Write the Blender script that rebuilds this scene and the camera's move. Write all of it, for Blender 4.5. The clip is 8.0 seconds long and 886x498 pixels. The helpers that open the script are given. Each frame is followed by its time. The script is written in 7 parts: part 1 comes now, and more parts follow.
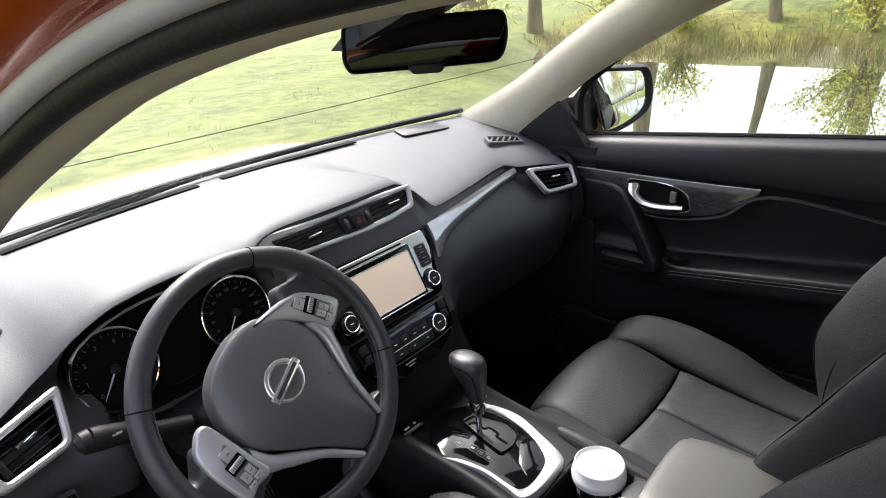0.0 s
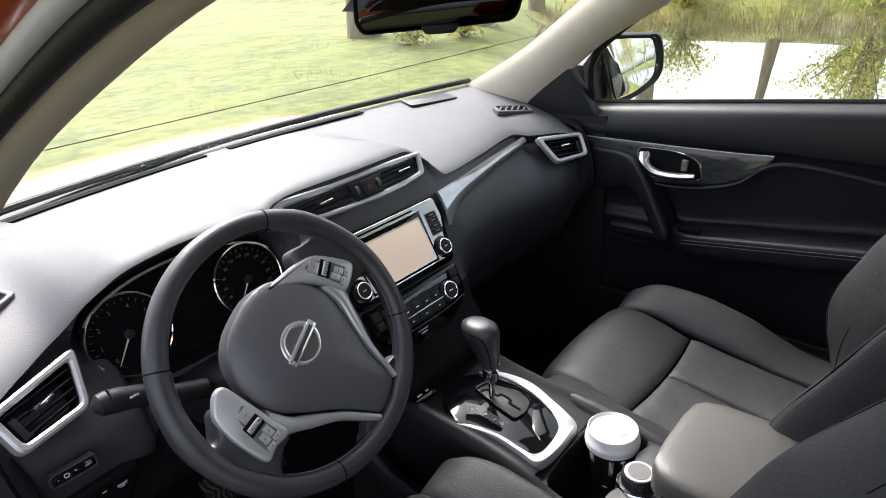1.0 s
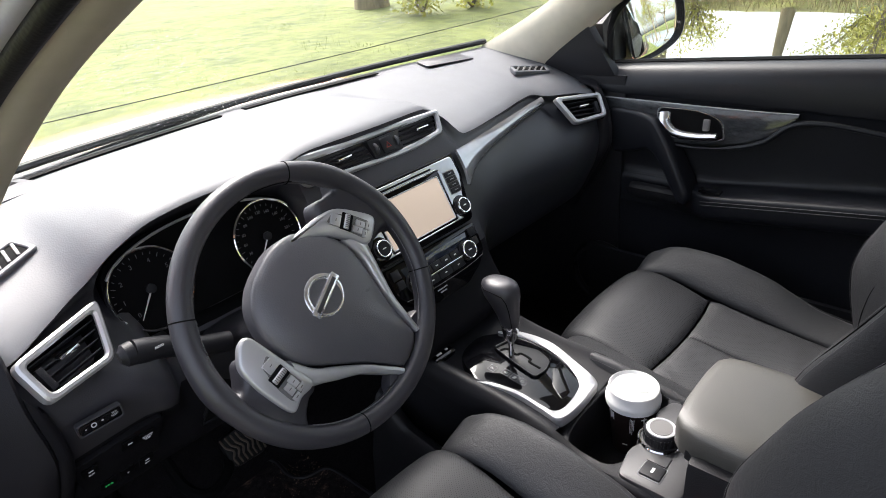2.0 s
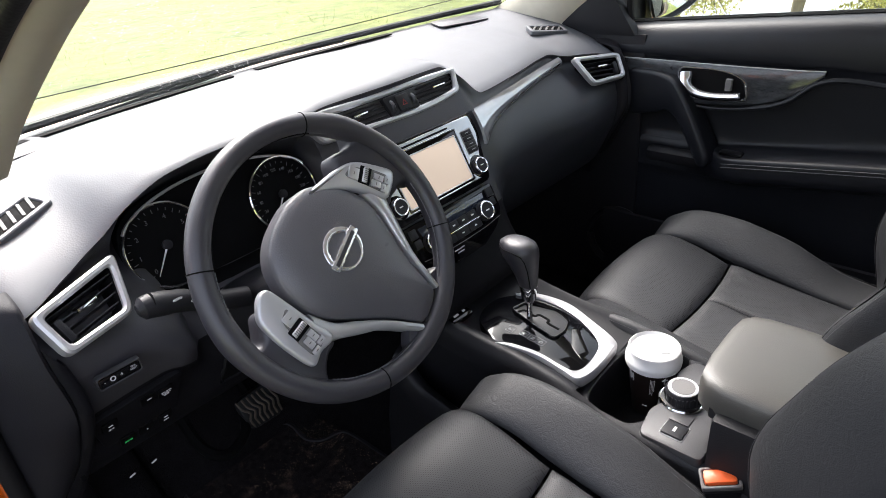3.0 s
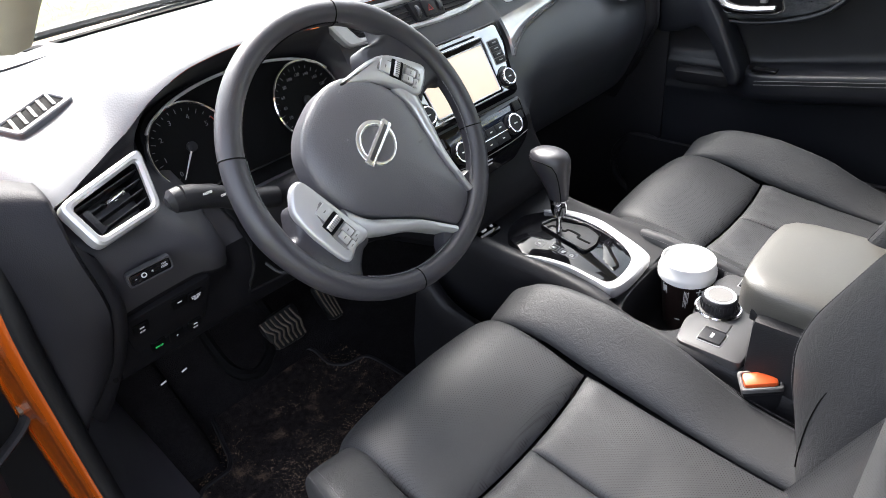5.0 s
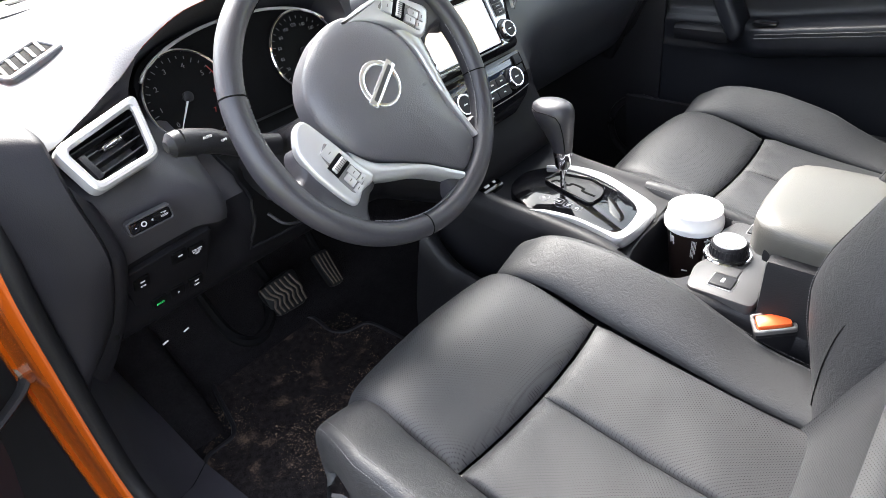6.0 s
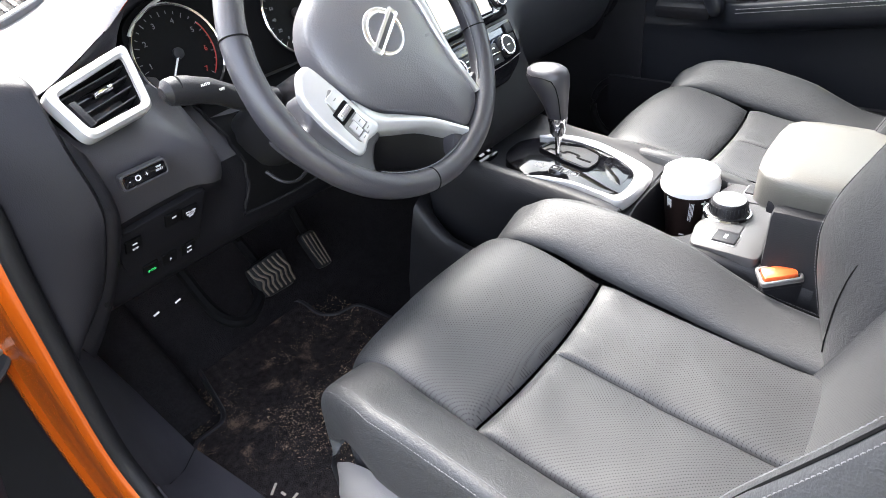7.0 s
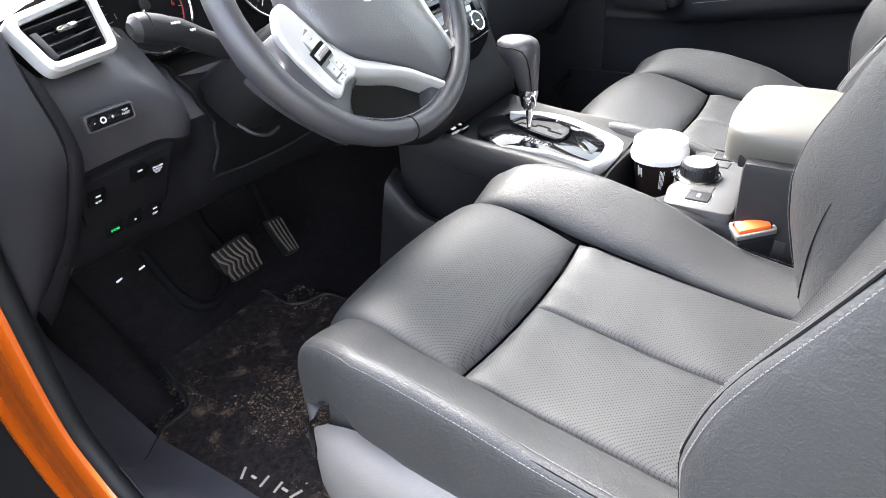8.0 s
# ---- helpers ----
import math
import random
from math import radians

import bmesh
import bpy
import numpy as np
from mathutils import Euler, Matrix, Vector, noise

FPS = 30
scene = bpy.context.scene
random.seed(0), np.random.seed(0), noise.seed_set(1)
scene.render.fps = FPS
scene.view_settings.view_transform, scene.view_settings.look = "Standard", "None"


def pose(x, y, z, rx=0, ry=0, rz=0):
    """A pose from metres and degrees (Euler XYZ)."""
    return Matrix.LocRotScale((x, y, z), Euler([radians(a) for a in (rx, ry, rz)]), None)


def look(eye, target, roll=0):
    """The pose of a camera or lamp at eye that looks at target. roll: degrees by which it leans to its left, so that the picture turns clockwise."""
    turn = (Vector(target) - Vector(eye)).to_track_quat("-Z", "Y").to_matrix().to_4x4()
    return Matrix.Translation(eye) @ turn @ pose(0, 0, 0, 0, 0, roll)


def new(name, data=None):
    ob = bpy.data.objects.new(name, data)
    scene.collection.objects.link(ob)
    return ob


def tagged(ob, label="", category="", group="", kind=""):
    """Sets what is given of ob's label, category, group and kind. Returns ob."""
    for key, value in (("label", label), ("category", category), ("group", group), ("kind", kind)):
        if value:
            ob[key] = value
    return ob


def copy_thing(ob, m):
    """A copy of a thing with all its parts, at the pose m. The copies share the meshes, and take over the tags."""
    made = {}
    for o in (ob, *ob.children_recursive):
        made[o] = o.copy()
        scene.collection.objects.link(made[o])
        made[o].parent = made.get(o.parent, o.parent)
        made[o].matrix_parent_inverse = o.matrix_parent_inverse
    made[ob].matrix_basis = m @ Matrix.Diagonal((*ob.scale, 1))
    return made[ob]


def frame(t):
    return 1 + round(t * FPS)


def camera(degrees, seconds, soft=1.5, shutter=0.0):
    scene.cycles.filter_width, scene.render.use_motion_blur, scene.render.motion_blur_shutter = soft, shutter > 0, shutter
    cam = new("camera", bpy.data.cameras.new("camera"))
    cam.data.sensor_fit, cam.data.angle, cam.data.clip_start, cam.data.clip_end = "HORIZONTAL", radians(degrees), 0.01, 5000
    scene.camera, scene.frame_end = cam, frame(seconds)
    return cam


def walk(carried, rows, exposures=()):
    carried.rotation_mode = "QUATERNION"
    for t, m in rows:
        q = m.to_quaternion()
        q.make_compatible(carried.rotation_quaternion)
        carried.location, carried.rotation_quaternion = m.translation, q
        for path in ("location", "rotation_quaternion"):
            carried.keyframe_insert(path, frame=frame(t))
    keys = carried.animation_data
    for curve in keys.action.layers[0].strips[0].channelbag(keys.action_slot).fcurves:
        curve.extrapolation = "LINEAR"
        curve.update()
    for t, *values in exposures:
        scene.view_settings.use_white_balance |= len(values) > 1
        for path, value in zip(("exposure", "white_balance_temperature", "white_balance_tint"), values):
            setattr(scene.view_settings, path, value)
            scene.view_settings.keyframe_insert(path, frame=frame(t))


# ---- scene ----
cam = camera(69.1, 8.0, soft=0.5)
METRES, EYE, TILT, LEAN, TURN = 0.44, 1.56, -28.0, 0.0, -49.9
ROWS = [
    (0.0, 0.0, 0.0, 0.0, -0.0, -0.0, -0.0),
    (0.5, -0.0184, 0.0047, -0.0276, -0.13, -0.72, 0.28),
    (1.0, -0.0449, 0.0197, -0.0581, 0.09, -1.69, 0.27),
    (1.5, -0.0696, 0.0302, -0.0913, 0.36, -2.82, 0.28),
    (3.0, -0.1307, 0.0736, -0.1976, 1.5, -5.95, 0.45),
    (3.5, -0.146, 0.0934, -0.2321, 1.55, -7.1, 0.59),
    (4.0, -0.1767, 0.0992, -0.2802, 1.98, -8.37, 0.85),
    (4.5, -0.1974, 0.102, -0.3278, 2.16, -9.19, 0.6),
    (6.0, -0.2702, 0.1271, -0.4975, 0.97, -10.88, 1.9),
    (6.5, -0.3076, 0.1388, -0.5756, -0.29, -11.03, 2.4),
    (7.0, -0.3813, 0.1485, -0.6469, -2.0, -10.23, 2.63),
    (7.5, -0.4298, 0.1516, -0.7414, -3.73, -9.14, 2.62),
    (8.0, -0.4474, 0.1555, -0.852, -5.78, -7.96, 3.01),
]
walk(cam, [(t, pose(-0.721, 0, EYE, 6, -1.2, 0) @ pose(0, 0, 0, TILT, LEAN, TURN) @ pose(METRES * x, METRES * y, METRES * z, 90 + pitch, roll, yaw)) for t, x, y, z, yaw, pitch, roll in ROWS],
     exposures=((0.0, 1.55, 6380, 15), (3.0, 1.85, 6380, 15), (4.5, 2.35, 6380, 14), (6.0, 3.1, 6400, 12), (7.0, 3.6, 6400, 12), (8.0, 3.75, 6400, 12)))

# ---- light ----
world = bpy.data.worlds.new("sky")
scene.world = world
world.use_nodes = True
_nt = world.node_tree
_sky = _nt.nodes.new("ShaderNodeTexSky")
_sky.sky_type, _sky.sun_disc = "NISHITA", False
SUN_FROM = Vector((0.24, 0.60, 0.76)).normalized()
_sky.sun_elevation = math.asin(SUN_FROM.z)
_sky.sun_rotation = math.atan2(SUN_FROM.x, SUN_FROM.y)
_sky.dust_density, _sky.air_density, _sky.ozone_density = 4.0, 1.0, 1.0
_hz = _nt.nodes.new("ShaderNodeHueSaturation")
_hz.inputs["Saturation"].default_value = 0.45
_nt.links.new(_sky.outputs[0], _hz.inputs["Color"])
_nt.links.new(_hz.outputs[0], _nt.nodes["Background"].inputs[0])
_nt.nodes["Background"].inputs[1].default_value = 0.175
_sun = new("sun", bpy.data.lights.new("sun", "SUN"))
_sun.data.energy, _sun.data.angle, _sun.data.color = 1.8, radians(26), (1.0, 0.95, 0.88)
_sun.matrix_world = look(SUN_FROM * 30, (0, 0, 0))


# ---- materials ----
def mat(name, col, rough=0.5, metal=0.0, var=0.12, scale=30.0, bump=0.0, bscale=400.0, coat=0.0, spec=0.5, col2=None, stretch=(1, 1, 1), crease=0.0, cscale=22.0):
    """Principled surface with two scales of variation and a fine relief."""
    m = bpy.data.materials.new(name)
    m.use_nodes = True
    n, l = m.node_tree.nodes, m.node_tree.links
    b = n["Principled BSDF"]
    b.inputs["Metallic"].default_value = metal
    b.inputs["Coat Weight"].default_value = coat
    b.inputs["Coat Roughness"].default_value = 0.06
    b.inputs["Specular IOR Level"].default_value = spec
    tc = n.new("ShaderNodeTexCoord")
    mp = n.new("ShaderNodeMapping")
    mp.inputs["Scale"].default_value = stretch
    l.new(tc.outputs["Object"], mp.inputs[0])
    big, fine = n.new("ShaderNodeTexNoise"), n.new("ShaderNodeTexNoise")
    big.inputs["Scale"].default_value, fine.inputs["Scale"].default_value = scale * 0.2, scale
    big.inputs["Detail"].default_value, fine.inputs["Detail"].default_value = 4, 6
    l.new(mp.outputs[0], big.inputs["Vector"]), l.new(mp.outputs[0], fine.inputs["Vector"])
    add = n.new("ShaderNodeMath")
    add.operation = "ADD"
    l.new(big.outputs[0], add.inputs[0]), l.new(fine.outputs[0], add.inputs[1])
    ramp = n.new("ShaderNodeMapRange")
    ramp.inputs["From Min"].default_value, ramp.inputs["From Max"].default_value = 0.6, 1.4
    l.new(add.outputs[0], ramp.inputs["Value"])
    mix = n.new("ShaderNodeMix")
    mix.data_type = "RGBA"
    a = [c * (1 - var) for c in col]
    c2 = col2 or [min(1, c * (1 + var)) for c in col]
    mix.inputs["A"].default_value, mix.inputs["B"].default_value = (*a, 1), (*c2, 1)
    l.new(ramp.outputs[0], mix.inputs["Factor"])
    l.new(mix.outputs["Result"], b.inputs["Base Color"])
    rr = n.new("ShaderNodeMapRange")
    rr.inputs["To Min"].default_value, rr.inputs["To Max"].default_value = max(0.02, rough * 0.85), min(1, rough * 1.15)
    l.new(big.outputs[0], rr.inputs["Value"])
    l.new(rr.outputs[0], b.inputs["Roughness"])
    if bump:
        vo = n.new("ShaderNodeTexVoronoi")
        vo.inputs["Scale"].default_value = bscale
        l.new(mp.outputs[0], vo.inputs["Vector"])
        bp = n.new("ShaderNodeBump")
        bp.inputs["Strength"].default_value, bp.inputs["Distance"].default_value = bump, 0.001
        l.new(vo.outputs["Distance"], bp.inputs["Height"])
        l.new(bp.outputs[0], b.inputs["Normal"])
        if crease:
            # soft folds under the grain
            cn, cb = n.new("ShaderNodeTexNoise"), n.new("ShaderNodeBump")
            cn.inputs["Scale"].default_value, cn.inputs["Detail"].default_value = cscale, 5
            cn.inputs["Distortion"].default_value = 1.6
            ridge = n.new("ShaderNodeMath")
            ridge.operation = "PINGPONG"
            ridge.inputs[1].default_value = 0.5
            l.new(tc.outputs["Object"], cn.inputs["Vector"]), l.new(cn.outputs[0], ridge.inputs[0])
            cb.inputs["Strength"].default_value, cb.inputs["Distance"].default_value = crease, 0.012
            l.new(ridge.outputs[0], cb.inputs["Height"])
            l.new(cb.outputs[0], bp.inputs["Normal"])
    return m


def perforated(name, col, rough, pitch=0.0031, tilt=45.0):
    """Leather with rows of punched holes and a fine grain."""
    m = mat(name, col, rough, var=0.1, scale=14, bump=0.16, bscale=800, spec=0.6, crease=0.06, cscale=48)
    n, l = m.node_tree.nodes, m.node_tree.links
    b = n["Principled BSDF"]
    tc = n.new("ShaderNodeTexCoord")
    mp = n.new("ShaderNodeMapping")
    mp.inputs["Rotation"].default_value = (0, 0, radians(tilt))
    mp.inputs["Scale"].default_value = (1 / pitch,) * 3
    # rows run on from the cushion up the backrest
    s0, df, cm = n.new("ShaderNodeSeparateXYZ"), n.new("ShaderNodeMath"), n.new("ShaderNodeCombineXYZ")
    df.operation = "SUBTRACT"
    l.new(tc.outputs["Object"], s0.inputs[0])
    l.new(s0.outputs[1], df.inputs[0]), l.new(s0.outputs[2], df.inputs[1])
    l.new(s0.outputs[0], cm.inputs[0]), l.new(df.outputs[0], cm.inputs[1])
    l.new(cm.outputs[0], mp.inputs[0])
    sx = n.new("ShaderNodeSeparateXYZ")
    l.new(mp.outputs[0], sx.inputs[0])
    sq = []
    for k in (0, 1):
        fr = n.new("ShaderNodeMath")
        fr.operation = "PINGPONG"
        fr.inputs[1].default_value = 0.5
        l.new(sx.outputs[k], fr.inputs[0])
        p = n.new("ShaderNodeMath")
        p.operation = "POWER"
        p.inputs[1].default_value = 2
        l.new(fr.outputs[0], p.inputs[0])
        sq.append(p)
    ad = n.new("ShaderNodeMath")
    l.new(sq[0].outputs[0], ad.inputs[0]), l.new(sq[1].outputs[0], ad.inputs[1])
    hole = n.new("ShaderNodeMapRange")
    hole.inputs["From Min"].default_value, hole.inputs["From Max"].default_value = 0.014, 0.045
    l.new(ad.outputs[0], hole.inputs["Value"])
    old = b.inputs["Base Color"].links[0].from_socket
    mx = n.new("ShaderNodeMix")
    mx.data_type = "RGBA"
    mx.inputs["A"].default_value = (0.004, 0.004, 0.004, 1)
    l.new(hole.outputs[0], mx.inputs["Factor"])
    l.new(old, mx.inputs["B"])
    l.new(mx.outputs["Result"], b.inputs["Base Color"])
    sp_ = n.new("ShaderNodeMapRange")
    sp_.inputs["To Min"].default_value, sp_.inputs["To Max"].default_value = 0.15, 0.6
    l.new(hole.outputs[0], sp_.inputs["Value"])
    l.new(sp_.outputs[0], b.inputs["Specular IOR Level"])
    return m


def glass(name, tint=(1, 1, 1), amount=0.05, dust=0.0):
    """Thin clear pane: mostly see-through, a weak mirror reflection and dried spots."""
    m = bpy.data.materials.new(name)
    m.use_nodes = True
    n, l = m.node_tree.nodes, m.node_tree.links
    n.remove(n["Principled BSDF"])
    tr, gl, mx = n.new("ShaderNodeBsdfTransparent"), n.new("ShaderNodeBsdfGlossy"), n.new("ShaderNodeMixShader")
    tr.inputs[0].default_value = (*tint, 1)
    gl.inputs["Roughness"].default_value = 0.0
    mx.inputs[0].default_value = amount
    l.new(tr.outputs[0], mx.inputs[1]), l.new(gl.outputs[0], mx.inputs[2])
    last = mx
    if dust:
        tc, vo, rp, df, m2, ns, mu = (n.new("ShaderNodeTexCoord"), n.new("ShaderNodeTexVoronoi"), n.new("ShaderNodeMapRange"), n.new("ShaderNodeBsdfTranslucent"), n.new("ShaderNodeMixShader"), n.new("ShaderNodeTexNoise"), n.new("ShaderNodeMath"))
        vo.inputs["Scale"].default_value, ns.inputs["Scale"].default_value = 95, 3.5
        l.new(tc.outputs["Object"], vo.inputs["Vector"]), l.new(tc.outputs["Object"], ns.inputs["Vector"])
        rp.inputs["From Min"].default_value, rp.inputs["From Max"].default_value = 0.22, 0.10
        rp.inputs["To Max"].default_value = dust
        l.new(vo.outputs["Distance"], rp.inputs["Value"])
        mu.operation = "MULTIPLY"
        nr = n.new("ShaderNodeMapRange")
        nr.inputs["From Min"].default_value, nr.inputs["From Max"].default_value = 0.48, 0.66
        l.new(ns.outputs[0], nr.inputs["Value"])
        l.new(rp.outputs[0], mu.inputs[0]), l.new(nr.outputs[0], mu.inputs[1])
        l.new(mu.outputs[0], m2.inputs[0]), l.new(mx.outputs[0], m2.inputs[1]), l.new(df.outputs[0], m2.inputs[2])
        df.inputs[0].default_value = (0.9, 0.9, 0.88, 1)
        last = m2
    l.new(last.outputs[0], n["Material Output"].inputs[0])
    return m


def glow(name, col, strength):
    m = bpy.data.materials.new(name)
    m.use_nodes = True
    b = m.node_tree.nodes["Principled BSDF"]
    b.inputs["Base Color"].default_value = (*[c * 0.3 for c in col], 1)
    b.inputs["Emission Color"].default_value = (*col, 1)
    b.inputs["Emission Strength"].default_value = strength
    return m


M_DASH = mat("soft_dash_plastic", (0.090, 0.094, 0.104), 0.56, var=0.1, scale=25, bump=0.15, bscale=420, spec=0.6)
M_HARD = mat("hard_black_plastic", (0.014, 0.014, 0.0165), 0.46, var=0.15, scale=25, bump=0.22, bscale=600, spec=0.3)
M_DOOR = mat("door_soft_plastic", (0.0105, 0.0114, 0.0148), 0.40, var=0.1, scale=20, bump=0.14, bscale=500, spec=0.34)
M_GREYPL = mat("grey_plastic", (0.14, 0.135, 0.132), 0.5, var=0.08, scale=20, bump=0.25, bscale=600)
M_GREYLT = mat("light_grey_plastic", (0.30, 0.30, 0.31), 0.4, var=0.05, scale=40)
M_GLOSS = mat("gloss_black", (0.004, 0.004, 0.005), 0.05, var=0.1, scale=8, spec=0.42)
M_DARK = mat("matt_black", (0.004, 0.004, 0.0045), 0.8, var=0.2, scale=30, spec=0.1)
M_SILVER = mat("satin_silver_paint", (0.53, 0.53, 0.54), 0.33, metal=0.5, var=0.04, scale=60)
M_EMBLEM = mat("bright_emblem_metal", (0.86, 0.86, 0.87), 0.16, metal=0.75, var=0.03, scale=40)
M_CHROME = mat("chrome", (0.85, 0.85, 0.87), 0.06, metal=1.0, var=0.02, scale=10)
M_LEATHER = mat("black_leather", (0.031, 0.032, 0.0345), 0.56, var=0.16, scale=12, bump=0.22, bscale=620, spec=0.45, crease=0.15, cscale=60)
# paler, warmer copy of the leather for the light the armrest catches
M_ARML = mat("armrest_leather_sheen", (0.080, 0.076, 0.067), 0.48, var=0.08, scale=14, bump=0.15, bscale=600, spec=0.9)
M_PERF = perforated("perforated_leather", (0.028, 0.029, 0.0320), 0.56)
M_RIM = mat("wheel_leather", (0.032, 0.031, 0.038), 0.42, var=0.12, scale=20, bump=0.16, bscale=800, spec=0.7)
M_PAD = mat("airbag_cover", (0.085, 0.083, 0.092), 0.42, var=0.08, scale=20, bump=0.22, bscale=520, spec=0.8)
M_THREAD = mat("grey_thread", (0.13, 0.13, 0.135), 0.8, var=0.1, scale=100)
M_THREADD = mat("dark_thread", (0.09, 0.09, 0.095), 0.8, var=0.1, scale=100)
M_BEIGE = mat("beige_pillar_fabric", (0.56, 0.52, 0.42), 0.75, var=0.06, scale=50, bump=0.2, bscale=900)
M_KICK = mat("matt_kick_plastic", (0.07, 0.068, 0.08), 0.5, var=0.15, scale=25, bump=0.3, bscale=500, spec=0.25)
M_RUBBER = mat("black_rubber", (0.01, 0.01, 0.011), 0.55, var=0.2, scale=40, bump=0.2, bscale=300, spec=0.2)
M_ORANGE = mat("orange_body_paint", (0.50, 0.088, 0.003), 0.22, metal=0.35, var=0.06, scale=6, coat=1.0)
# one fascia in three tones: paler where lit, near black where shaded
M_MIDPAD = mat("soft_fascia_pad", (0.030, 0.032, 0.038), 0.42, var=0.1, scale=20, bump=0.2, bscale=420, spec=0.6)
M_FASC = mat("fascia_shade_tone", (0.0075, 0.0073, 0.009), 0.52, var=0.15, scale=25, bump=0.18, bscale=600, spec=0.13)
M_UPF = mat("fascia_lit_tone", (0.042, 0.041, 0.047), 0.46, var=0.12, scale=25, bump=0.14, bscale=600, spec=0.5)
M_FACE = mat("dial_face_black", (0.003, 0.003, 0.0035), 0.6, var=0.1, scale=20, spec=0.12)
M_SATIN = mat("satin_console_plate", (0.046, 0.0455, 0.048), 0.40, var=0.08, scale=30, bump=0.15, bscale=700)
M_ENDCAP = mat("dash_end_plastic", (0.014, 0.0136, 0.0165), 0.55, var=0.14, scale=18, bump=0.16, bscale=600, spec=0.16)
M_CARPET = mat("black_carpet", (0.013, 0.012, 0.013), 0.95, var=0.4, scale=220, bump=0.9, bscale=500, spec=0.06)
M_CARBON = mat("dark_weave_trim", (0.036, 0.039, 0.043), 0.16, var=0.7, scale=260, coat=0.6, stretch=(1, 1, 2.5))
M_GREYGLOSS = mat("grey_gloss_trim", (0.40, 0.41, 0.42), 0.12, metal=0.6, var=0.25, scale=24, coat=1.0)
M_CUPB = mat("brown_printed_card", (0.020, 0.012, 0.010), 0.45, var=0.1, scale=40)
M_LID = mat("white_lid_plastic", (0.82, 0.82, 0.81), 0.35, var=0.02, scale=40)
M_WHITE = mat("white_print", (0.75, 0.75, 0.75), 0.6, var=0.03, scale=40)
M_BUCKLE = mat("orange_red_button", (0.85, 0.13, 0.03), 0.4, var=0.05, scale=60)
# the screen's beige reflection is put in as a faint glow
M_SCREEN = glow("beige_reflection_glow", (1.0, 0.82, 0.64), 0.16)
M_CLDISP = mat("climate_display", (0.02, 0.028, 0.045), 0.1, var=0.1, scale=5, coat=1.0)
M_MIRROR = mat("mirror_glass", (0.9, 0.92, 0.92), 0.01, metal=1.0, var=0.01, scale=4)
M_DIMMIR = mat("dimming_mirror_glass", (0.028, 0.029, 0.031), 0.03, metal=1.0, var=0.03, scale=4)
M_RED = mat("red_print", (0.28, 0.02, 0.015), 0.5, var=0.05, scale=40)
M_GREENL = glow("green_lamp", (0.05, 0.8, 0.2), 0.06)
M_SYMB = glow("lit_symbol", (0.9, 0.92, 1.0), 0.04)
M_DIMPR = mat("dim_dial_print", (0.12, 0.12, 0.13), 0.6, var=0.05, scale=40)
M_STEEL = mat("worn_rubber_pedal", (0.075, 0.058, 0.044), 0.6, var=0.6, scale=60)
_b = M_ORANGE.node_tree.nodes["Principled BSDF"]
_b.inputs["Coat IOR"].default_value, _b.inputs["Specular IOR Level"].default_value = 1.42, 0.35
M_WIND = glass("windscreen_glass", (0.95, 0.97, 0.95), 0.04, 0.35)
M_SIDEG = glass("side_window_glass", (0.93, 0.96, 0.93), 0.04, 0.25)


# ---- mesh helpers ----
def part(name, bm, material, parent=None, label="", smooth=38.0, weld=True):
    """Links a bmesh as one mesh object under a thing or a part."""
    if weld:
        bmesh.ops.remove_doubles(bm, verts=bm.verts, dist=1e-5)
    bmesh.ops.recalc_face_normals(bm, faces=bm.faces)
    for f in bm.faces:
        f.smooth = True
    lim = radians(smooth)
    for e in bm.edges:
        if len(e.link_faces) == 2 and e.calc_face_angle(0) > lim:
            e.smooth = False
    me = bpy.data.meshes.new(name)
    bm.to_mesh(me)
    bm.free()
    me.materials.append(material)
    ob = new(name, me)
    if parent is not None:
        ob.parent = parent
    if label:
        ob["label"] = label
    return ob


def thing(name, label, category, group="", kind=""):
    return tagged(new(name), label, category, group, kind)


def fm(o, u, v):
    """Frame at o: x along u, y along v made square to it, z = u x v."""
    u = Vector(u).normalized()
    w = u.cross(Vector(v)).normalized()
    v = w.cross(u)
    return Matrix(((u.x, v.x, w.x, o[0]), (u.y, v.y, w.y, o[1]), (u.z, v.z, w.z, o[2]), (0, 0, 0, 1)))


def curve(pts, n=6, closed=False):
    """Catmull-Rom line through the points, of any dimension."""
    p = [tuple(q) for q in pts]
    out, k = [], len(p)
    for i in range(k if closed else k - 1):
        a, b = p[i], p[(i + 1) % k]
        z = p[i - 1] if (i or closed) else tuple(2 * x - y for x, y in zip(a, b))
        c = p[(i + 2) % k] if (closed or i + 2 < k) else tuple(2 * y - x for x, y in zip(a, b))
        for j in range(n):
            t = j / n
            out.append(tuple(0.5 * (2 * b0 + (c0 - a0) * t + (2 * a0 - 5 * b0 + 4 * c0 - d0) * t * t + (3 * b0 - a0 - 3 * c0 + d0) * t ** 3)
                             for a0, b0, c0, d0 in zip(z, a, b, c)))
    if not closed:
        out.append(p[-1])
    return out


def rounded(poly, r, n=4):
    """Polygon with its corners rounded."""
    out, k = [], len(poly)
    for i in range(k):
        p, a, b = Vector(poly[i]), Vector(poly[i - 1]), Vector(poly[(i + 1) % k])
        da, db = (a - p), (b - p)
        rr = min(r, da.length * 0.45, db.length * 0.45)
        s, e = p + da.normalized() * rr, p + db.normalized() * rr
        for j in range(n + 1):
            t = j / n
            out.append(tuple((1 - t) ** 2 * s + 2 * t * (1 - t) * p + t * t * e))
    return out


